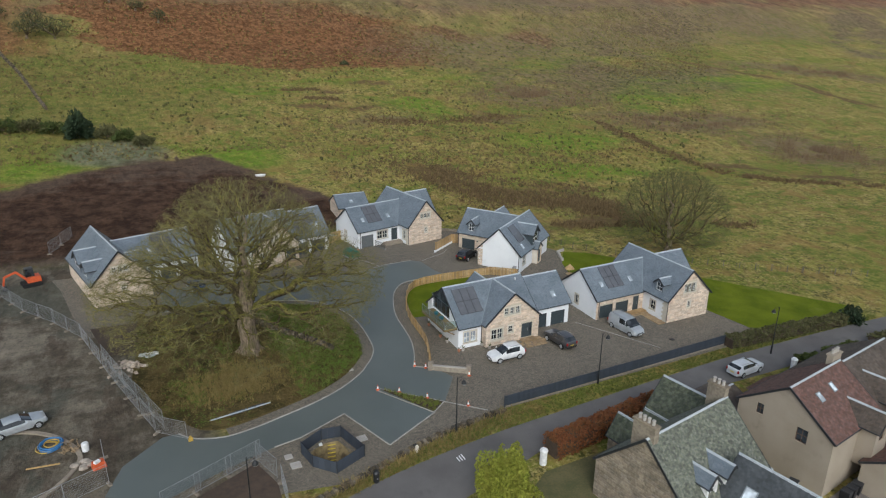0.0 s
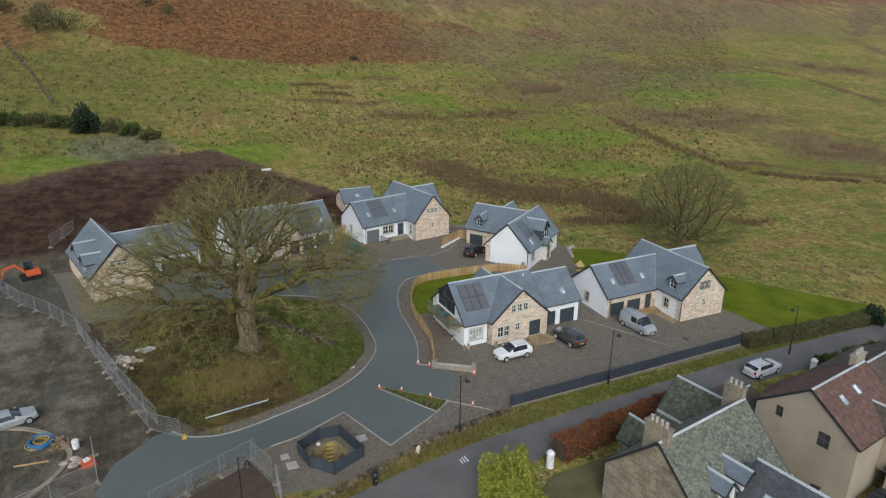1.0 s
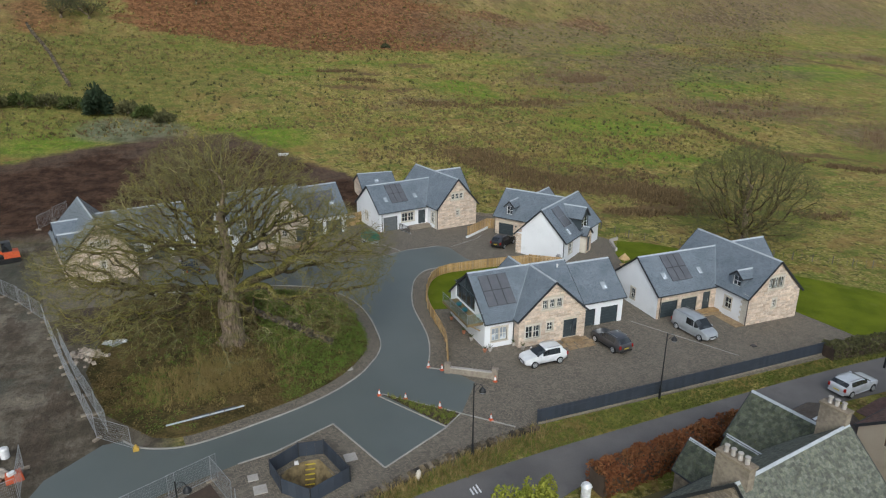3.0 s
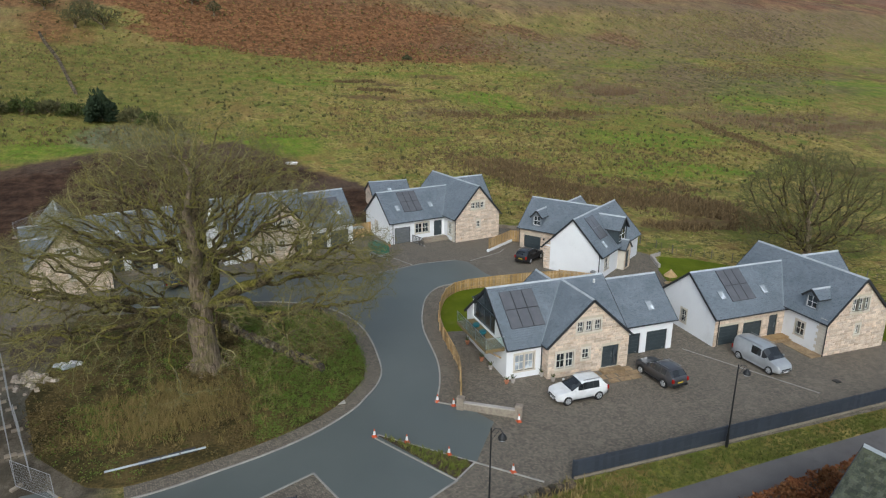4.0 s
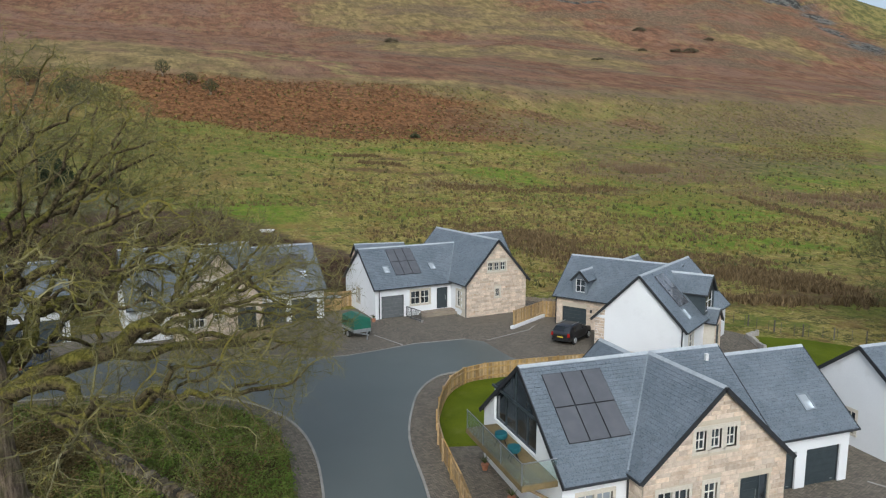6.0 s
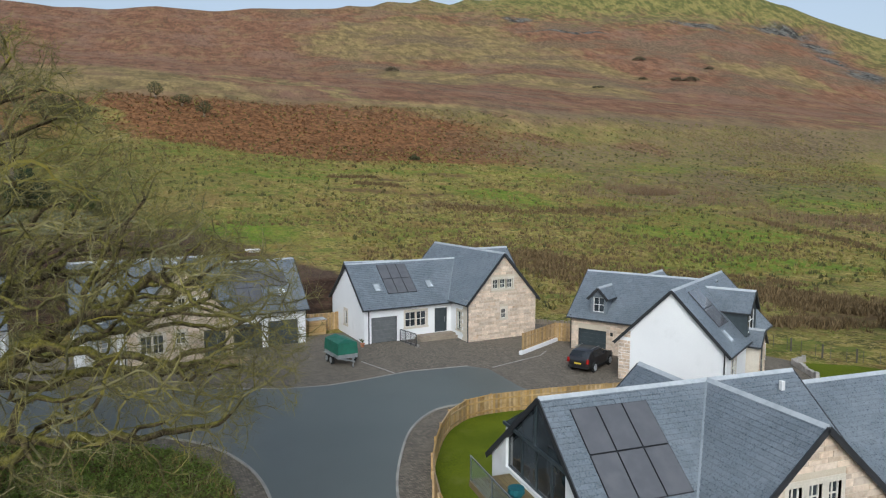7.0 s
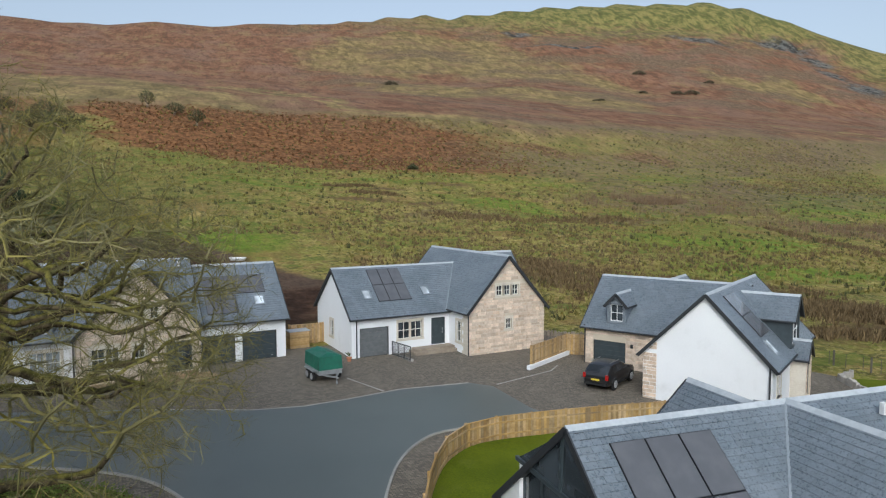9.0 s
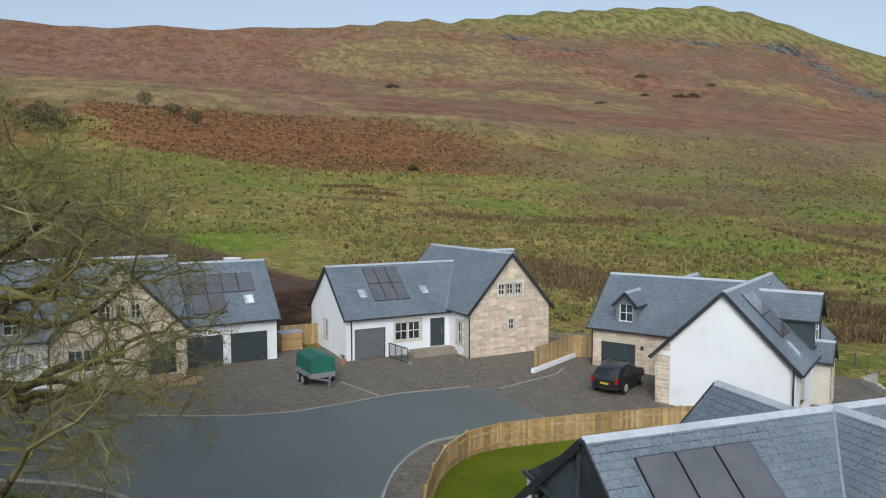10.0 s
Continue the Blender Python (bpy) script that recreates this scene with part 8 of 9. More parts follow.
def big_tree(name, x, y, seed, label, trunk_h, trunk_r, crown_c, crown_r, limbs, spec, twig_mat, bark, lean=(0, 0), floor=1.2, first=0.22):
    T = thing(name, pose(x, y, ground_z(x, y)), label, "tree")
    rnd = random.Random(seed)
    B = Build()
    top = Vector((lean[0], lean[1], trunk_h))
    pts = [Vector((0, 0, -0.4)), Vector((0, 0, 0.25)), Vector((lean[0] * .2, lean[1] * .2, 1.0)), Vector((lean[0] * .6, lean[1] * .6, trunk_h * 0.65)), top]
    B.tube(pts, [trunk_r * 1.75, trunk_r * 1.3, trunk_r * 1.05, trunk_r * 0.95, trunk_r * 0.98], 16)
    for k in range(7):
        a = k * 0.9 + rnd.random() * 0.4
        B.tube([(trunk_r * 0.7 * math.cos(a), trunk_r * 0.7 * math.sin(a), 0.9), (trunk_r * 1.4 * math.cos(a), trunk_r * 1.4 * math.sin(a), 0.15), (trunk_r * 2.1 * math.cos(a), trunk_r * 2.1 * math.sin(a), -0.3)], [trunk_r * 0.3, trunk_r * 0.28, trunk_r * 0.15], 7)
    B.done("trunk", bark, T, "", True)
    cc, cr = Vector(crown_c), Vector(crown_r)
    ph = [rnd.uniform(0, 6.28) for _ in range(4)]

    def inside(p):
        q = p - cc
        az = math.atan2(q.y, q.x)
        lump = 1 + 0.09 * math.sin(3 * az + ph[0]) + 0.07 * math.sin(5 * az + ph[1] + q.z * 0.4) + 0.05 * math.sin(9 * az + ph[2])
        return (q.x / cr.x) ** 2 + (q.y / cr.y) ** 2 + (q.z / cr.z) ** 2 < lump * lump and p.z > floor

    twigs = Build()
    for az, el, ln, rr, z in limbs:
        limb = Build()
        store = [limb, limb, limb] + [twigs] * (len(spec) - 3)
        a, e = radians(az), radians(el)
        d = Vector((math.sin(a) * math.cos(e), math.cos(a) * math.cos(e), math.sin(e)))
        sp = [(ln, *spec[0][1:])] + list(spec[1:])
        p0 = Vector((lean[0] * z / trunk_h, lean[1] * z / trunk_h, z)) + Vector((d.x, d.y, 0)) * trunk_r * 0.3
        grow(store, p0, d, ln, rr, 0, rnd, sp, inside, first)
        limb.done("limb", bark, T, "", True)
    tagged(twigs.done("crown", twig_mat, T), kind="stuff")
    return T


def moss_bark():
    """Rough brown bark, darker on undersides, with lighter yellow-green moss along the tops of the limbs."""
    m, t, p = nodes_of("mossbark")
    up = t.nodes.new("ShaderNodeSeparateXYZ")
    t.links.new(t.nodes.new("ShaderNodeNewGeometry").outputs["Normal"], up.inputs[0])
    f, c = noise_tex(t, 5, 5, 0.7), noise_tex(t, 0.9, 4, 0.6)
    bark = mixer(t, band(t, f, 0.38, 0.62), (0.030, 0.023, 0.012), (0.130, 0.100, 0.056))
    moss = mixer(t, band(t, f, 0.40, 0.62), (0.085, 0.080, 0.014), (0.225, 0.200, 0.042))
    # Base colour follows the normal: lighter on top, darker brown underneath, broken by noise.
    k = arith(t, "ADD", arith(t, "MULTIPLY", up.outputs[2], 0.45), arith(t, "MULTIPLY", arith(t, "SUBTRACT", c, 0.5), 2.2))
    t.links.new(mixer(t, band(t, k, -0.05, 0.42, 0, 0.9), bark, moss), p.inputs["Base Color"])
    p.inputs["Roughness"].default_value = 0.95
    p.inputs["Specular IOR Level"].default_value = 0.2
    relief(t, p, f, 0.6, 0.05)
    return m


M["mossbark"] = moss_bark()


def crown_tree(name, x, y, seed, label, trunk, profile, stubs, n_pull, kill, step, tip, power, sprays, inner=0.35, scale=1.0, twig_mat=None, crook=0.42, open_side=None):
    """A bare tree grown towards points spread through its crown, with wandering limbs and fine twigs.
    trunk: (top, radius); profile: (height, crown radius) pairs; stubs: first metres of the limbs as (azimuth, rise, length, height)."""
    T = thing(name, pose(x, y, ground_z(x, y)), label, "tree")
    rng = np.random.default_rng(seed)
    hs, rs = [q[0] for q in profile], [q[1] for q in profile]
    ph = rng.uniform(0, 6.28, 4)
    pull = []
    while len(pull) < n_pull:
        a, u, z = rng.uniform(0, 6.283), rng.random(), rng.uniform(hs[0], hs[-1])
        lump = 1 + 0.05 * math.sin(3 * a + ph[0] + z * 0.3) + 0.05 * math.sin(7 * a + ph[1] + z * 0.7)
        rm = float(np.interp(z, hs, rs)) * lump
        r = math.sqrt(u) * max(rs)
        if r > rm:
            continue
        gap = noise.noise(Vector((r * math.sin(a) * 0.2, r * math.cos(a) * 0.2, z * 0.26 + seed)))
        if gap < (-0.05 if z < 9 else -0.22) and rng.random() < 0.85:
            continue
        if z < 7 and rng.random() < 0.35:
            continue
        if open_side and z < 9.5 and (r < 0.55 * rm or (open_side[0] < math.degrees(a) < open_side[1] and rng.random() < 0.8)):
            continue
        if open_side and z < 5.6 and 70 < math.degrees(a) <= open_side[0] and rng.random() < 0.88:
            continue
        hollow = r / max(rm, 0.1)
        depth = (z - hs[0]) / (hs[-1] - hs[0])
        if (hollow < 0.8 and depth < 0.72 and rng.random() > inner) or (depth < 0.22 and rng.random() < 0.55):
            continue
        pull.append((r * math.sin(a), r * math.cos(a), z))
    pull = np.array(pull)
    nodes, parent, bough, way = [], [], [], []

    def put(p, par, b, d):
        nodes.append(p)
        parent.append(par)
        bough.append(b)
        way.append(d)
        return len(nodes) - 1

    last = -1
    for k in range(int(trunk[0] / step) + 1):
        last = put(np.array((0.12 * math.sin(k * 0.5), 0.1 * math.sin(k * 0.4 + 1), k * step)), last, -1, np.array((0, 0, 1.0)))
    for b, (az, rise, length, z) in enumerate(stubs):
        a, e = math.radians(az), math.radians(rise)
        d = np.array((math.sin(a) * math.cos(e), math.cos(a) * math.cos(e), math.sin(e)))
        cur = min(int(z / step), last)
        for k in range(int(length / step)):
            d = d + rng.normal(0, 0.17, 3) + np.array((0, 0, 0.02))
            d /= np.linalg.norm(d)
            cur = put(nodes[cur] + d * step, cur, b, d)
    alive = np.ones(len(pull), bool)
    near_d = np.full(len(pull), 1e9)
    near_i = np.zeros(len(pull), int)
    seen = 0
    for turn in range(70):
        arr = np.array(nodes[seen:])
        if len(arr):
            for c in range(0, len(arr), 400):
                blk = arr[c:c + 400]
                dd = np.linalg.norm(pull[:, None, :] - blk[None], axis=2)
                i = dd.argmin(1)
                dm = dd[np.arange(len(pull)), i]
                better = dm < near_d
                near_d[better], near_i[better] = dm[better], i[better] + seen + c
        seen = len(nodes)
        alive &= near_d > kill
        if not alive.any():
            break
        idx = np.where(alive)[0]
        v = pull[idx] - np.array(nodes)[near_i[idx]]
        v /= np.linalg.norm(v, axis=1)[:, None]
        acc = {}
        for i, w in zip(near_i[idx], v):
            acc[int(i)] = acc.get(int(i), 0) + w
        for i, w in acc.items():
            if i <= last and nodes[i][2] < 0.45 * trunk[0]:
                continue
            w = w / (np.linalg.norm(w) + 1e-9) + way[i] * 0.35 + rng.normal(0, crook, 3)
            w /= np.linalg.norm(w)
            put(nodes[i] + w * step, i, bough[i], w)
    n = len(nodes)
    P = np.array(nodes)
    load = np.zeros(n)
    kids = [[] for _ in range(n)]
    for i in range(n - 1, -1, -1):
        if load[i] == 0:
            load[i] = tip ** power
        if parent[i] >= 0:
            load[parent[i]] += load[i]
            kids[parent[i]].append(i)
    rad = load ** (1 / power)
    rad *= 1 + (trunk[1] / rad[0] - 1) * np.clip(rad / rad[0], 0, 1)
    rad *= 1 + 0.45 * np.clip((rad - 0.02) / 0.04, 0, 1) * np.clip((0.7 - rad) / 0.4, 0, 1)
    rad[:last + 1] = np.maximum(rad[:last + 1] * 0.8, trunk[1] * (1 + 0.45 * np.exp(-P[:last + 1, 2] / 0.5)) * (1 - 0.55 * np.clip((P[:last + 1, 2] - 0.45 * trunk[0]) / (0.55 * trunk[0]), 0, 1)))
    parts, fine = {}, Build()
    heads = [(0, None)]
    while heads:
        i, start = heads.pop()
        chain = [] if start is None else [start]
        j = i
        while True:
            chain.append(j)
            if not kids[j]:
                break
            nxt = max(kids[j], key=lambda q: load[q])
            heads += [(q, j) for q in kids[j] if q != nxt]
            j = nxt
        rr = [float(rad[q]) for q in chain]
        if start is not None:
            rr[0] = min(rr[0], rr[1] * 1.35)
        pts = [P[q] for q in chain]
        for k in range(1, len(pts) - 1):
            pts[k] = pts[k] * 0.74 + (pts[k - 1] + pts[k + 1]) * 0.13
        cut = next((k for k, q in enumerate(rr) if q < 0.05 * scale), len(rr))
        if start is None:
            b = "trunk"
        else:
            b = bough[chain[1]]
        if cut >= 2:
            parts.setdefault(b, Build()).tube(pts[:cut + 1], rr[:cut + 1], 12 if start is None else 8 if rr[1] > 0.12 else 6, False)
            if cut < len(rr) - 1:
                fine.tube(pts[cut:], rr[cut:], 4, False)
        else:
            fine.tube(pts, rr, 3, False)
    if "trunk" in parts:
        for k in range(7):
            a = k * 0.9 + 0.3 * math.sin(k * 5)
            q = trunk[1]
            parts["trunk"].tube([(q * 0.6 * math.cos(a), q * 0.6 * math.sin(a), 1.0), (q * 1.3 * math.cos(a), q * 1.3 * math.sin(a), 0.15), (q * 2.0 * math.cos(a), q * 2.0 * math.sin(a), -0.3)], [q * 0.3, q * 0.28, q * 0.15], 7)
    for b, B in parts.items():
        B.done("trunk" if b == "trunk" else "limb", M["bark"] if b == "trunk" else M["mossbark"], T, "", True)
    # sprays of fine twigs on every thin shoot
    thin = np.where(rad < 0.045 * scale)[0]
    reps = np.repeat(thin, sprays)
    m = len(reps)
    o = P[reps] + rng.normal(0, 0.03, (m, 3))
    d = np.array(way)[reps] * 0.5 + rng.normal(0, 0.62, (m, 3))
    d /= np.linalg.norm(d, axis=1)[:, None]
    ln = rng.uniform(0.18, 0.6, m)[:, None] * scale
    mid = o + d * ln * 0.5 + rng.normal(0, 0.09, (m, 3)) * scale
    end = mid + (d + rng.normal(0, 0.55, (m, 3))) * ln * 0.5
    s = np.cross(d, rng.normal(size=(m, 3)))
    s /= np.linalg.norm(s, axis=1)[:, None]
    w = tip * 0.42
    V = np.stack([o - s * w, o + s * w, mid + s * w * 0.8, mid - s * w * 0.8, end], 1).reshape(-1, 3)
    k0 = len(fine.v)
    fine.v += V.tolist()
    fine.f += [f for q in range(m) for f in ((k0 + 5 * q, k0 + 5 * q + 1, k0 + 5 * q + 2, k0 + 5 * q + 3), (k0 + 5 * q + 3, k0 + 5 * q + 2, k0 + 5 * q + 4))]
    tagged(fine.done("crown", twig_mat or M["twig"], T), kind="stuff")
    return T


OAK_PROFILE = ((2.6, 12.2), (4.5, 14.6), (9.0, 15.9), (11.2, 14.4), (13.0, 11.3), (15.5, 8.8), (18.0, 6.8), (19.5, 4.6), (20.6, 1.5))
OAK_STUBS = [(k * 45 + 12 * (k % 3), (14, 34, 20, 42)[k % 4], 4.5, (5.2, 6.0, 5.6, 6.8)[k % 4]) for k in range(8)] + [(30, 62, 4, 7.4), (160, 58, 4, 8.0), (275, 60, 4.5, 7.0), (100, 10, 5, 5.4)]
crown_tree("oak_tree", -22.3, 9.3, 7, "huge old bare oak with mossy spreading limbs", (9.0, 1.0), OAK_PROFILE, OAK_STUBS, 15500, 0.50, 0.38, 0.0125, 1.95, 11, 0.12, crook=0.58, open_side=(162, 236))
FIELD_PROFILE = ((1.0, 6.0), (4.0, 9.0), (7.5, 9.3), (10.5, 7.6), (13.0, 4.4), (14.2, 1.2))
crown_tree("field_tree", 48.5, 15.5, 9, "bare multi-stemmed tree at the field edge", (1.6, 0.5), FIELD_PROFILE, [(k * 45, (35, 58, 45)[k % 3], 2.2, 1.0 + 0.1 * k) for k in range(8)], 5200, 0.55, 0.42, 0.016, 2.0, 17, 0.25, twig_mat=M["twig_dark"])

# scrub and trees on the hillside
for k, (tx, ty, w_, h_) in enumerate(((-42.3, 178.5, 5.2, 6.6), (-49.5, 178, 4.6, 5.4), (-47.5, 185, 3.6, 5.8), (-25.3, 206, 2.4, 5.0), (-11.6, 192.5, 2.6, 4.8), (-17.7, 200.5, 3.0, 3.6), (-58, 188, 4.2, 5.4))):
    crown_tree("thorn_tree", tx, ty, 40 + k, "grey-green lichen-covered bare thorn tree on the hillside", (1.3, 0.24), ((h_ * 0.3, w_ * 0.75), (h_ * 0.55, w_), (h_ * 0.8, w_ * 0.75), (h_, w_ * 0.2)), [(q * 72 + 20 * k, 40 + 15 * (q % 2), 1.4, 1.0) for q in range(5)], 600, 0.5, 0.42, 0.034, 2.1, 16, 0.5, twig_mat=M["thorn_dark"])
shrub("thorn_clump", 42.5, 162, 1.5, 1.4, 1.3, M["thorn_dark"], 700, 0.2, "small dark thorn bush below the bracken", 47)
masonry_run("stone_dyke", [(-57.5, 172), (-51, 152), (-45, 128)], 0.9, 0.6, M["drystone"], "long grey drystone dyke climbing the pasture", "stone wall", 15, 0.3)
shrub("conifer_bush", -38.5, 108.5, 2.7, 2.7, 5.0, M["dark_conifer"], 2600, 0.45, "dark evergreen bush above the bare earth", 51)
for k, (bx, by, r, h) in enumerate(((-32.6, 108, 2.7, 2.6), (-29.4, 105.5, 2.4, 2.4), (-26.0, 102.5, 2.2, 2.2), (-43.5, 112, 3.0, 2.4), (-48, 113, 3.4, 2.4), (-53, 113, 3.2, 2.6), (-58, 112, 3.4, 2.6))):
    shrub("gorse_bush", bx, by, r, r * 0.8, h, M["hedge"] if k % 2 else M["scrub"], 900, 0.32, "rough evergreen scrub at the field corner", 60 + k, group="field scrub")
for k, (bx, by, r, h) in enumerate(((-20.3, 91.0, 3.2, 4.4), (-22.3, 92.5, 2.2, 3.0), (-52, 62, 3.6, 4.0), (-56, 70, 3.4, 3.5), (-60, 60, 3.4, 4.2))):
    lb = [(j * 51, 62 - 18 * (j % 2), h * 0.9, 0.07, 0.2) for j in range(7)]
    big_tree("bare_shrub", bx, by, 80 + k, "grey bare shrub beside the earthworks", 0.5, 0.12, (0, 0, h * 0.5), (r, r, h * 0.55), lb, [(2.4, 8, 0.5, 0.2, 0.05, 4), (1.3, 7, 0.55, 0.22, 0.05, 3), (0.7, 5, 0.6, 0.25, 0.04, 3)], M["twig"], M["bark"])
for k, (bx, by, r) in enumerate(((136.5, 543, 8), (410, 526, 8), (424, 523, 10), (421, 602, 9), (481, 566, 7), (380, 537, 6), (272, 443, 4), (279, 448, 4))):
    shrub("thorn_clump", bx, by, r * 0.8, r * 0.62, r * 0.4, M["thorn_high"], 700, r * 0.06, "greyish thorn clump high on the hill", 90 + k, stems=False, group="hill scrub")
shrub("round_bush", 51.5, -14.6, 1.5, 1.5, 2.0, M["dark_conifer"], 1500, 0.2, "clipped round evergreen bush by the lane", 33)
for k, (bx, by, r) in enumerate(((14.6, -19.6, 1.5), (-0.2, -36, 1.2))):
    shrub("garden_bush", bx, by, r, r, 1.9, M["hedge"], 900, 0.16, "leafy green garden bush", 35 + k)
yc = thing("golden_conifer", pose(-8.6, -24.2, ground_z(-8.6, -24)), "bright yellow-green feathery conifer", "conifer")
v, f = leaf_cloud(blob_points(20000, (0, 0, 1.0), (2.3, 2.3, 4.0), 5, 0.6, 0.32), 0.13, 6, 1.0, 1.2)
tagged(mesh_ob("foliage", v, f, M["conifer"], yc), kind="stuff")
Build().lathe([(0.2, -0.2), (0.12, 2.5), (0.03, 4.5)], 8).done("trunk", M["bark"], yc)


def hedge(name, pts, w, h, mat, n, size, label, seed, core):
    """A clipped hedge: a dark filler box added inside against see-through, with leaves all over it."""
    Hh = thing(name, pose(0, 0, 0), label, "hedge")
    rng = np.random.default_rng(seed)
    B = Build()
    P = []
    tot = sum(math.dist(a, b) for a, b in zip(pts, pts[1:]))
    for a, b in zip(pts, pts[1:]):
        a, b = Vector(a), Vector(b)
        L = (b - a).length
        d = (b - a) / L
        nn = Vector((d.y, -d.x))
        za, zb = ground_z(*a), ground_z(*b)
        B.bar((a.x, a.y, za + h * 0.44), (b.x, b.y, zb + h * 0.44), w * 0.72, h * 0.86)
        m = int(n * L / tot)
        s = rng.random(m) * L
        u = rng.uniform(-1, 1, m)
        zz = rng.random(m)
        face = rng.random(m)
        side = np.where(face < 0.45, 1.0, 0.0)
        off = np.where(side > 0, np.sign(u) * (0.82 + 0.2 * rng.random(m)), u) * w / 2
        hz = np.where(side > 0, zz, 0.86 + 0.18 * rng.random(m)) * h
        hz *= 1 + 0.07 * np.sin(s * 1.9) + 0.05 * np.sin(s * 4.3 + 1)
        off *= 1 + 0.08 * np.sin(s * 2.6 + 2)
        for q in range(m):
            x, y = a.x + d.x * s[q] + nn.x * off[q], a.y + d.y * s[q] + nn.y * off[q]
            P.append((x, y, za + (zb - za) * s[q] / L + hz[q]))
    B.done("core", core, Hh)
    v, f = leaf_cloud(P, size, seed + 1)
    tagged(mesh_ob("foliage", v, f, mat, Hh), kind="stuff")
    return Hh


# Each core borrows the soil material for its dark tone.
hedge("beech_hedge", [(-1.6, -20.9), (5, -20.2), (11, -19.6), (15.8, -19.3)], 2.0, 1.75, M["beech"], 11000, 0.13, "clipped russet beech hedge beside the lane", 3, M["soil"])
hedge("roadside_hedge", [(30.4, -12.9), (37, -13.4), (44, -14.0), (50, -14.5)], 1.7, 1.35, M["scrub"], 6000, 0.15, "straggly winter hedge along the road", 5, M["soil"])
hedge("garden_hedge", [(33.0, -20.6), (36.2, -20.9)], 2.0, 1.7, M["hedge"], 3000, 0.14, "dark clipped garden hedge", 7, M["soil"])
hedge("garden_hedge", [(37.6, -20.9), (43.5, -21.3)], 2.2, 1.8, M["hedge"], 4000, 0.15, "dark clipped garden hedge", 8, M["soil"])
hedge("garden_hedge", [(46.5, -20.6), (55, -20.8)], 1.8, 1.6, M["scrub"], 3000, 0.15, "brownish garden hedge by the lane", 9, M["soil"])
pst = thing("gate_post", pose(-2.9, -21.6, ground_z(-3, -21.6)), "white painted stone gate pillar", "gate post", "gate posts")
Build().lathe([(0.33, -0.2), (0.33, 1.3), (0.38, 1.35), (0.38, 1.45), (0.2, 1.65)], 10).done("pillar", M["white_plastic"], pst)
copy_thing(pst, pose(32.8, -20.0, ground_z(32.8, -20)))
slab("village_green", [(-3.3, -22.6), (6, -22.4), (7.0, -26), (-1.2, -26.6), (-2.0, -36), (-14, -36), (-9, -26)], 0.03, M["lawn_rough"], "shaded garden lawn behind the hedge", category="lawn")
slab("garden_yard", [(12.6, -31.5), (15.0, -35.9), (24.3, -34.6), (26.5, -41), (12.5, -41.5)], 0.03, M["gravel"], "dark gravel yard behind the villa", category="yard")
for k, (bx, by) in enumerate(((17.6, -36.4), (18.5, -36.3), (19.4, -36.2), (14.6, -33.6))):
    wb = thing("wheelie_bin", pose(bx, by, ground_z(bx, by) + 0.03, 0, 0, 8 + 3 * k), "dark plastic wheelie bin in the garden yard", "bin", "wheelie bins")
    Build().box(-0.29, -0.35, 0.05, 0.29, 0.35, 1.0, None, -0.12).done("body", M["black_metal"] if k != 3 else M["white_plastic"], wb)
    Build().box(-0.34, -0.42, 1.0, 0.34, 0.40, 1.08, None, 0.12).done("lid", M["fascia"], wb)
slab("drive", [(24.6, -20.4), (28.3, -19.7), (32.2, -19.9), (31.5, -25.5), (25.5, -26)], 0.05, M["slate_red"], "reddish paved garden drive", category="drive")


def tufts(name, spots, blades, h, w, mat, label, seed, lean=0.5):
    """Tussocks of narrow blades standing on the ground."""
    rng = np.random.default_rng(seed)
    pts = np.asarray(spots)
    n = len(pts) * blades
    base = np.repeat(pts[:, :3], blades, 0)
    sc = np.repeat(pts[:, 3], blades)[:, None]
    base = base + np.concatenate([rng.normal(0, 0.28, (n, 2)) * sc, np.zeros((n, 1))], 1) * h
    a = rng.uniform(0, 6.283, n)
    tip = base + np.stack([np.cos(a) * lean, np.sin(a) * lean, rng.uniform(0.55, 1.1, n)], 1) * h * sc
    side = np.stack([-np.sin(a), np.cos(a), np.zeros(n)], 1) * w * sc
    base[:, 2] -= 0.03
    v = np.stack([base - side, base + side, tip], 1).reshape(-1, 3)
    ob = mesh_ob(name, v.tolist(), [(3 * i, 3 * i + 1, 3 * i + 2) for i in range(n)], mat)
    return tagged(ob, label, "grass", "", "stuff")


rng = random.Random(12)
sp_y, sp_g, sp_w = [], [], []
for _ in range(15000):
    x, y = rng.uniform(-35, -8), rng.uniform(-5, 25)
    if not in_poly(x, y, ISLAND):
        continue
    v = noise.noise(Vector((x * 0.16, y * 0.16, 2)))
    z = ground_z(x, y) + 0.1
    straw = math.exp(-((x + 24.5) / 4.2) ** 2 - ((y - 3.2) / 3.6) ** 2)
    green = 1 if (x > -20.5 and y > 2) else 0.6
    bare = (x < -26 and y > 6) or (y < 0 and x < -21)
    if bare and rng.random() < 0.8:
        continue
    if rng.random() < straw * 1.2 + 0.12 * v:
        sp_y.append((x, y, z, rng.uniform(0.8, 1.5)))
    elif rng.random() < green:
        (sp_g if v + rng.gauss(0, 0.22) > (-0.45 if x > -19.5 else 0.0) else sp_w).append((x, y, z, rng.uniform(0.6, 1.2)))
tufts("tall_grass", sp_y, 20, 0.42, 0.014, M["tallgrass"], "tall straw-coloured grass under the old tree", 1)


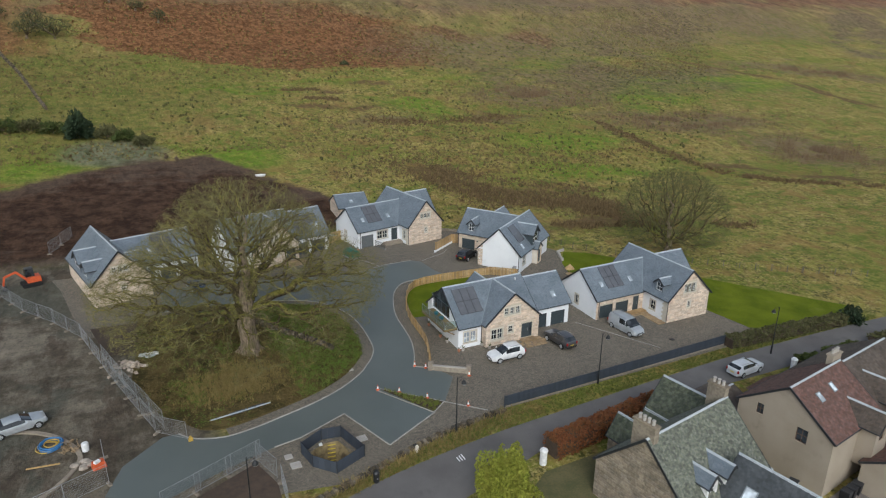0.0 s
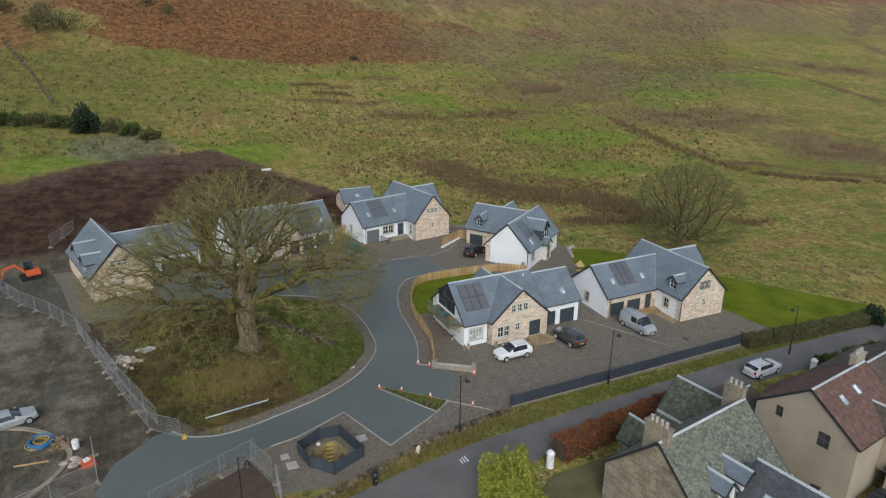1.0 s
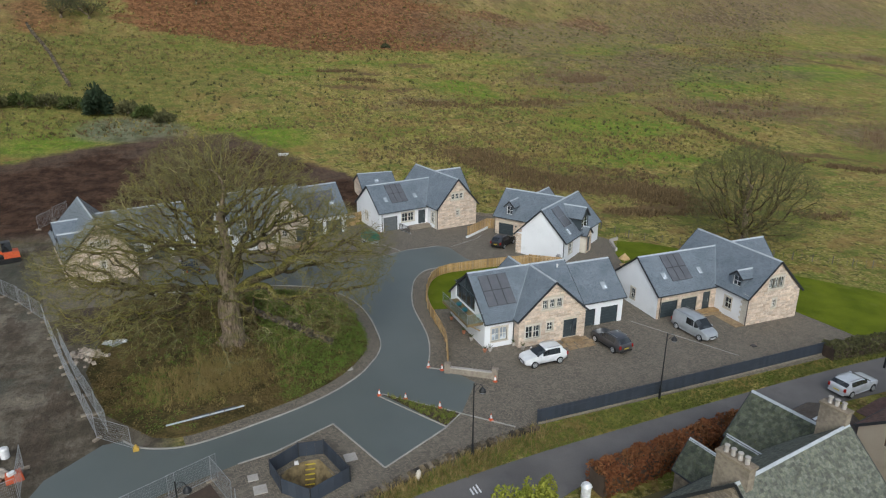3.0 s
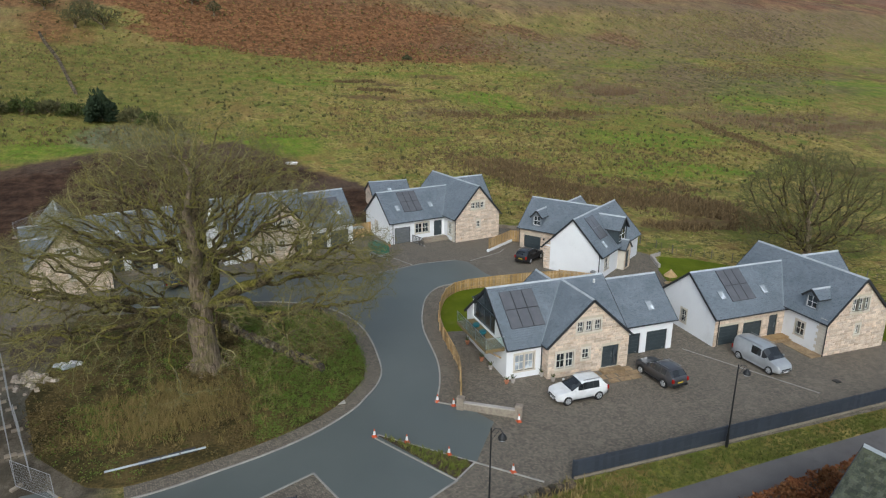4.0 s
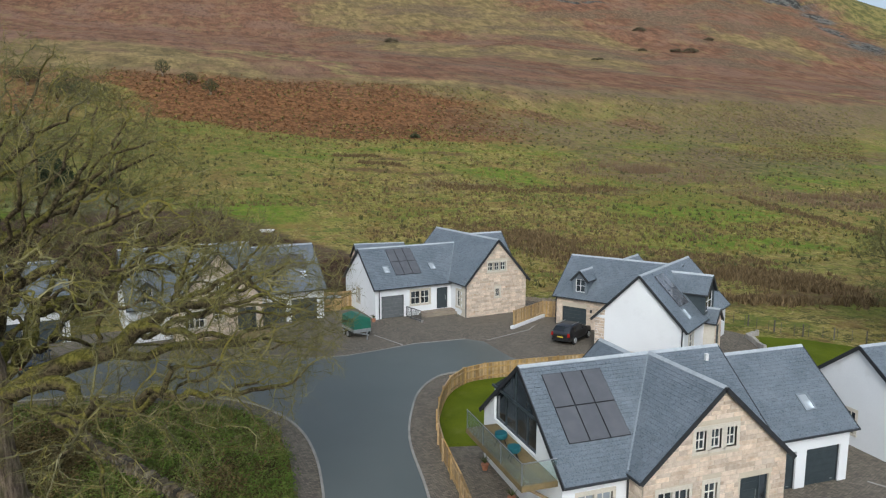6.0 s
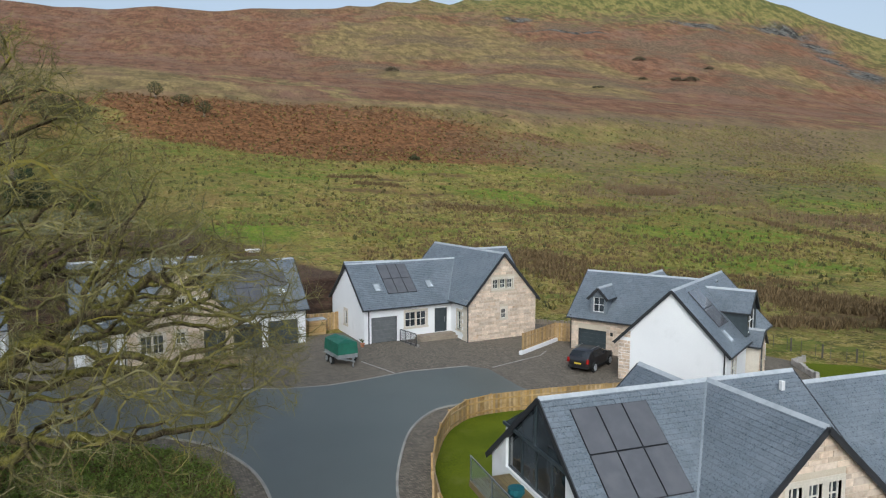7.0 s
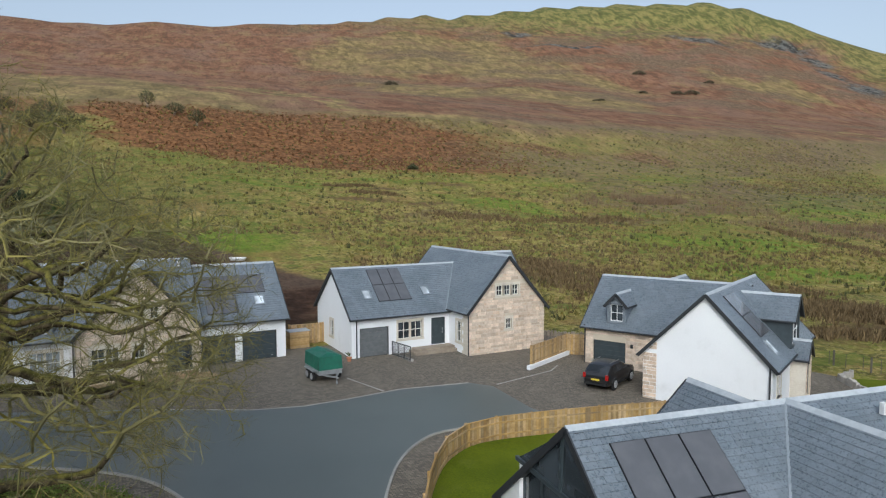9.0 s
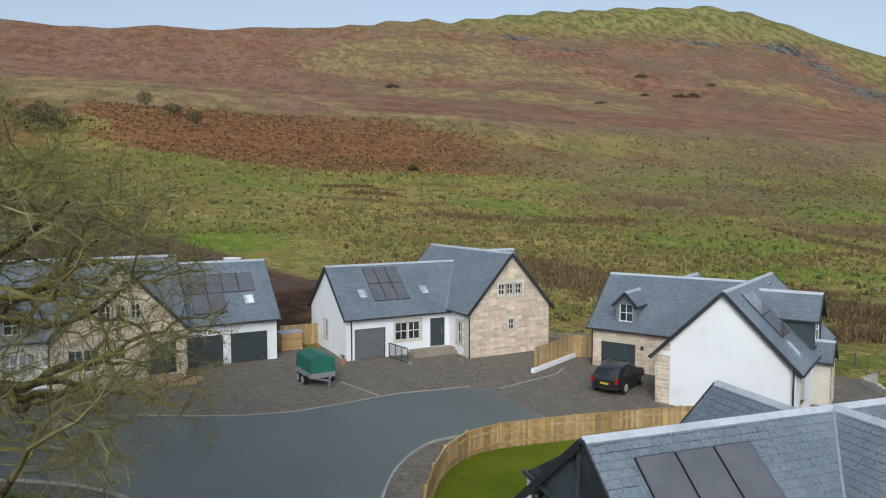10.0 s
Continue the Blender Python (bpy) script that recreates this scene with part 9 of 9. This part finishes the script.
def weeds(name, spots, n, height, size, mat, label, seed):
    """Low leafy weeds: small leaves scattered in the lowest hand's breadths over the ground."""
    rg = np.random.default_rng(seed)
    q = np.repeat(np.asarray(spots), n, 0)
    off = np.stack([rg.normal(0, 0.16, len(q)), rg.normal(0, 0.16, len(q)), rg.random(len(q)) ** 1.6 * height * q[:, 3]], 1)
    v, f = leaf_cloud(q[:, :3] + off, size, seed, 0.6)
    return tagged(mesh_ob(name, v, f, mat), label, "weeds", "", "stuff")


weeds("bank_weeds", sp_g, 20, 0.34, 0.065, M["bankgreen"], "green weeds and grass on the bank", 2)
weeds("bank_weeds", sp_w, 14, 0.45, 0.08, M["bramble"], "brown weeds and brambles on the bank", 3)
vs = []
for _ in range(5200):
    x = rng.uniform(-34, 56)
    t = rng.random()
    yn = float(np.interp(x, [q[0] for q in PUB_N], [q[1] for q in PUB_N])) + 0.12
    yt = float(np.interp(x, (-34, -20, -12, -1.5, 30, 56), (-22, -17.0, -15.2, -12.9, -13.0, -14.2)))
    y = yn + (yt - yn) * t
    vs.append((x, y, ground_z(x, y), rng.uniform(0.5, 1.1) * (1.4 if t > 0.6 and x < -1 else 0.8)))
tufts("verge_grass", vs, 11, 0.26, 0.03, M["greengrass"], "unmown grass verge along the country road", 4, 0.7)
tufts("verge_weeds", [p for p in vs if rng.random() < 0.5 and p[0] < 2], 8, 0.55, 0.035, M["tallgrass"], "dead brown stalks on the verge", 5, 0.5)
bed = []
for _ in range(230):
    t, u = rng.random(), rng.random()
    a, b, c = Vector((-11.5, -4.3)), Vector((-6.7, -9.1)), Vector((-8.2, -10.2))
    if t + u > 1:
        t, u = 1 - t, 1 - u
    p = a + (b - a) * t + (c - a) * u
    bed.append((p.x, p.y, ground_z(p.x, p.y) + 0.06, rng.uniform(0.5, 1.1)))
slab("planting_bed", [(-11.6, -4.3), (-6.6, -9.1), (-8.2, -10.3)], 0.075, M["soil"], "narrow weedy planting bed between kerbs", category="planting bed")
tufts("bed_weeds", bed, 8, 0.27, 0.05, M["greengrass"], "weeds in the narrow planting bed", 6, 0.7)

# rushes, tussocks and dead stalks over the pasture; denser in strips
ru, tu, gr = [], [], []
for _ in range(76000):
    s = 42 + 170 * rng.random() ** 1.15
    x = rng.uniform(-60 - 0.2 * s, 45 + 1.25 * s)
    y = s + 0.12 * x
    if x < 8 and y < 94:
        continue
    if y < 44 and x < 38:
        continue
    v = noise.fractal(Vector((x * 0.012, y * 0.035, 5)), 1.0, 2.0, 4)
    q = (x, y, ground_z(x, y), rng.uniform(0.6, 1.5))
    strip = abs(s - (70 - 0.9 * (x - 32))) < 3.5 and 20 < x < 62
    if strip or (v > 0.22 and rng.random() < 0.45):
        ru.append((*q[:3], q[3] * 0.8))
    elif rng.random() < (0.24 if v > -0.05 else 0.08):
        tu.append(q)
    elif rng.random() < 0.05:
        gr.append(q)
for line_, spread, count in ((((31, 78), (33, 66), (38, 56), (46, 49), (55, 42), (53, 35)), 3.2, 3000), (((103, 102), (101, 76), (104, 50), (112, 40), (130, 28)), 1.2, 1100), (((16, 139), (26, 137)), 0.7, 160), (((19, 130), (29, 127)), 0.7, 160), (((31, 110), (50, 109), (75, 111)), 1.4, 500), (((38, 34), (48, 31), (60, 27), (74, 20)), 1.3, 700)):
    for _ in range(count):
        k = rng.randrange(len(line_) - 1)
        t = rng.random()
        x = line_[k][0] + (line_[k + 1][0] - line_[k][0]) * t + rng.gauss(0, spread)
        y = line_[k][1] + (line_[k + 1][1] - line_[k][1]) * t + rng.gauss(0, spread)
        if noise.noise(Vector((x * 0.15, y * 0.15, 4))) > -0.25:
            ru.append((x, y, ground_z(x, y), rng.uniform(0.7, 1.6)))
scr = []
for cx, cy, ax, ay, turn, count in ((98, 128, 26, 11, -6, 1700), (136, 97, 32, 12, -8, 1900), (150, 60, 17, 17, 0, 1300), (275, 152, 48, 8, -18, 1000)):
    for _ in range(count):
        r, a = abs(rng.gauss(0, 0.75)), rng.uniform(0, 6.283)
        u, v = ax * r * math.cos(a), ay * r * math.sin(a)
        c, s = math.cos(radians(turn)), math.sin(radians(turn))
        x, y = cx + u * c - v * s, cy + u * s + v * c
        if noise.noise(Vector((x * 0.09, y * 0.14, 7))) > -0.12:
            scr.append((x, y, ground_z(x, y), rng.uniform(0.6, 1.5)))
tufts("birch_scrub", scr, 9, 1.15, 0.035, M["birch"], "thin purple-brown birch scrub in the rough pasture", 14, 0.28)
tufts("rushes", ru, 7, 0.55, 0.07, M["rushes"], "brown rushes and dead stalks in the pasture", 8, 0.5)
tufts("tussocks", tu, 7, 0.42, 0.10, M["tussock"], "straw-coloured grass tussocks over the pasture", 9, 0.7)
tufts("rush_clumps", gr, 9, 0.55, 0.09, M["scrub"], "dark green rush clumps dotted over the pasture", 10, 0.5)
bk = []
for _ in range(9000):
    x, s = rng.uniform(-40, 92), rng.uniform(148, 220)
    lo, hi = 160 + max(0, -x - 2) * 0.62 - 9 * min(1, max(0, (x - 4) / 22)), 213 - 0.3 * max(0, x - 30)
    if lo + rng.gauss(0, 4) < s < hi + rng.gauss(0, 5) and x < 82 + rng.gauss(0, 8) and noise.noise(Vector((x * 0.05, s * 0.08, 9))) > -0.35:
        y = s + 0.12 * x
        bk.append((x, y, ground_z(x, y), rng.uniform(0.7, 1.4)))
tufts("bracken", bk[::2], 8, 0.32, 0.13, M["bracken"], "dead russet bracken on the lower slope", 11, 0.9)
wh = thing("water_trough", pose(-5.3, 78.8, ground_z(-5.3, 78.8) + 0.02, 0, 0, -12), "white bathtub water trough in the pasture", "trough")
Build().lathe([(0.5, 0.0), (0.62, 0.3), (0.66, 0.42), (0.58, 0.42), (0.5, 0.2)], 18, Matrix.Diagonal((1.7, 0.75, 1, 1))).done("tub", M["white_plastic"], wh, "", True)
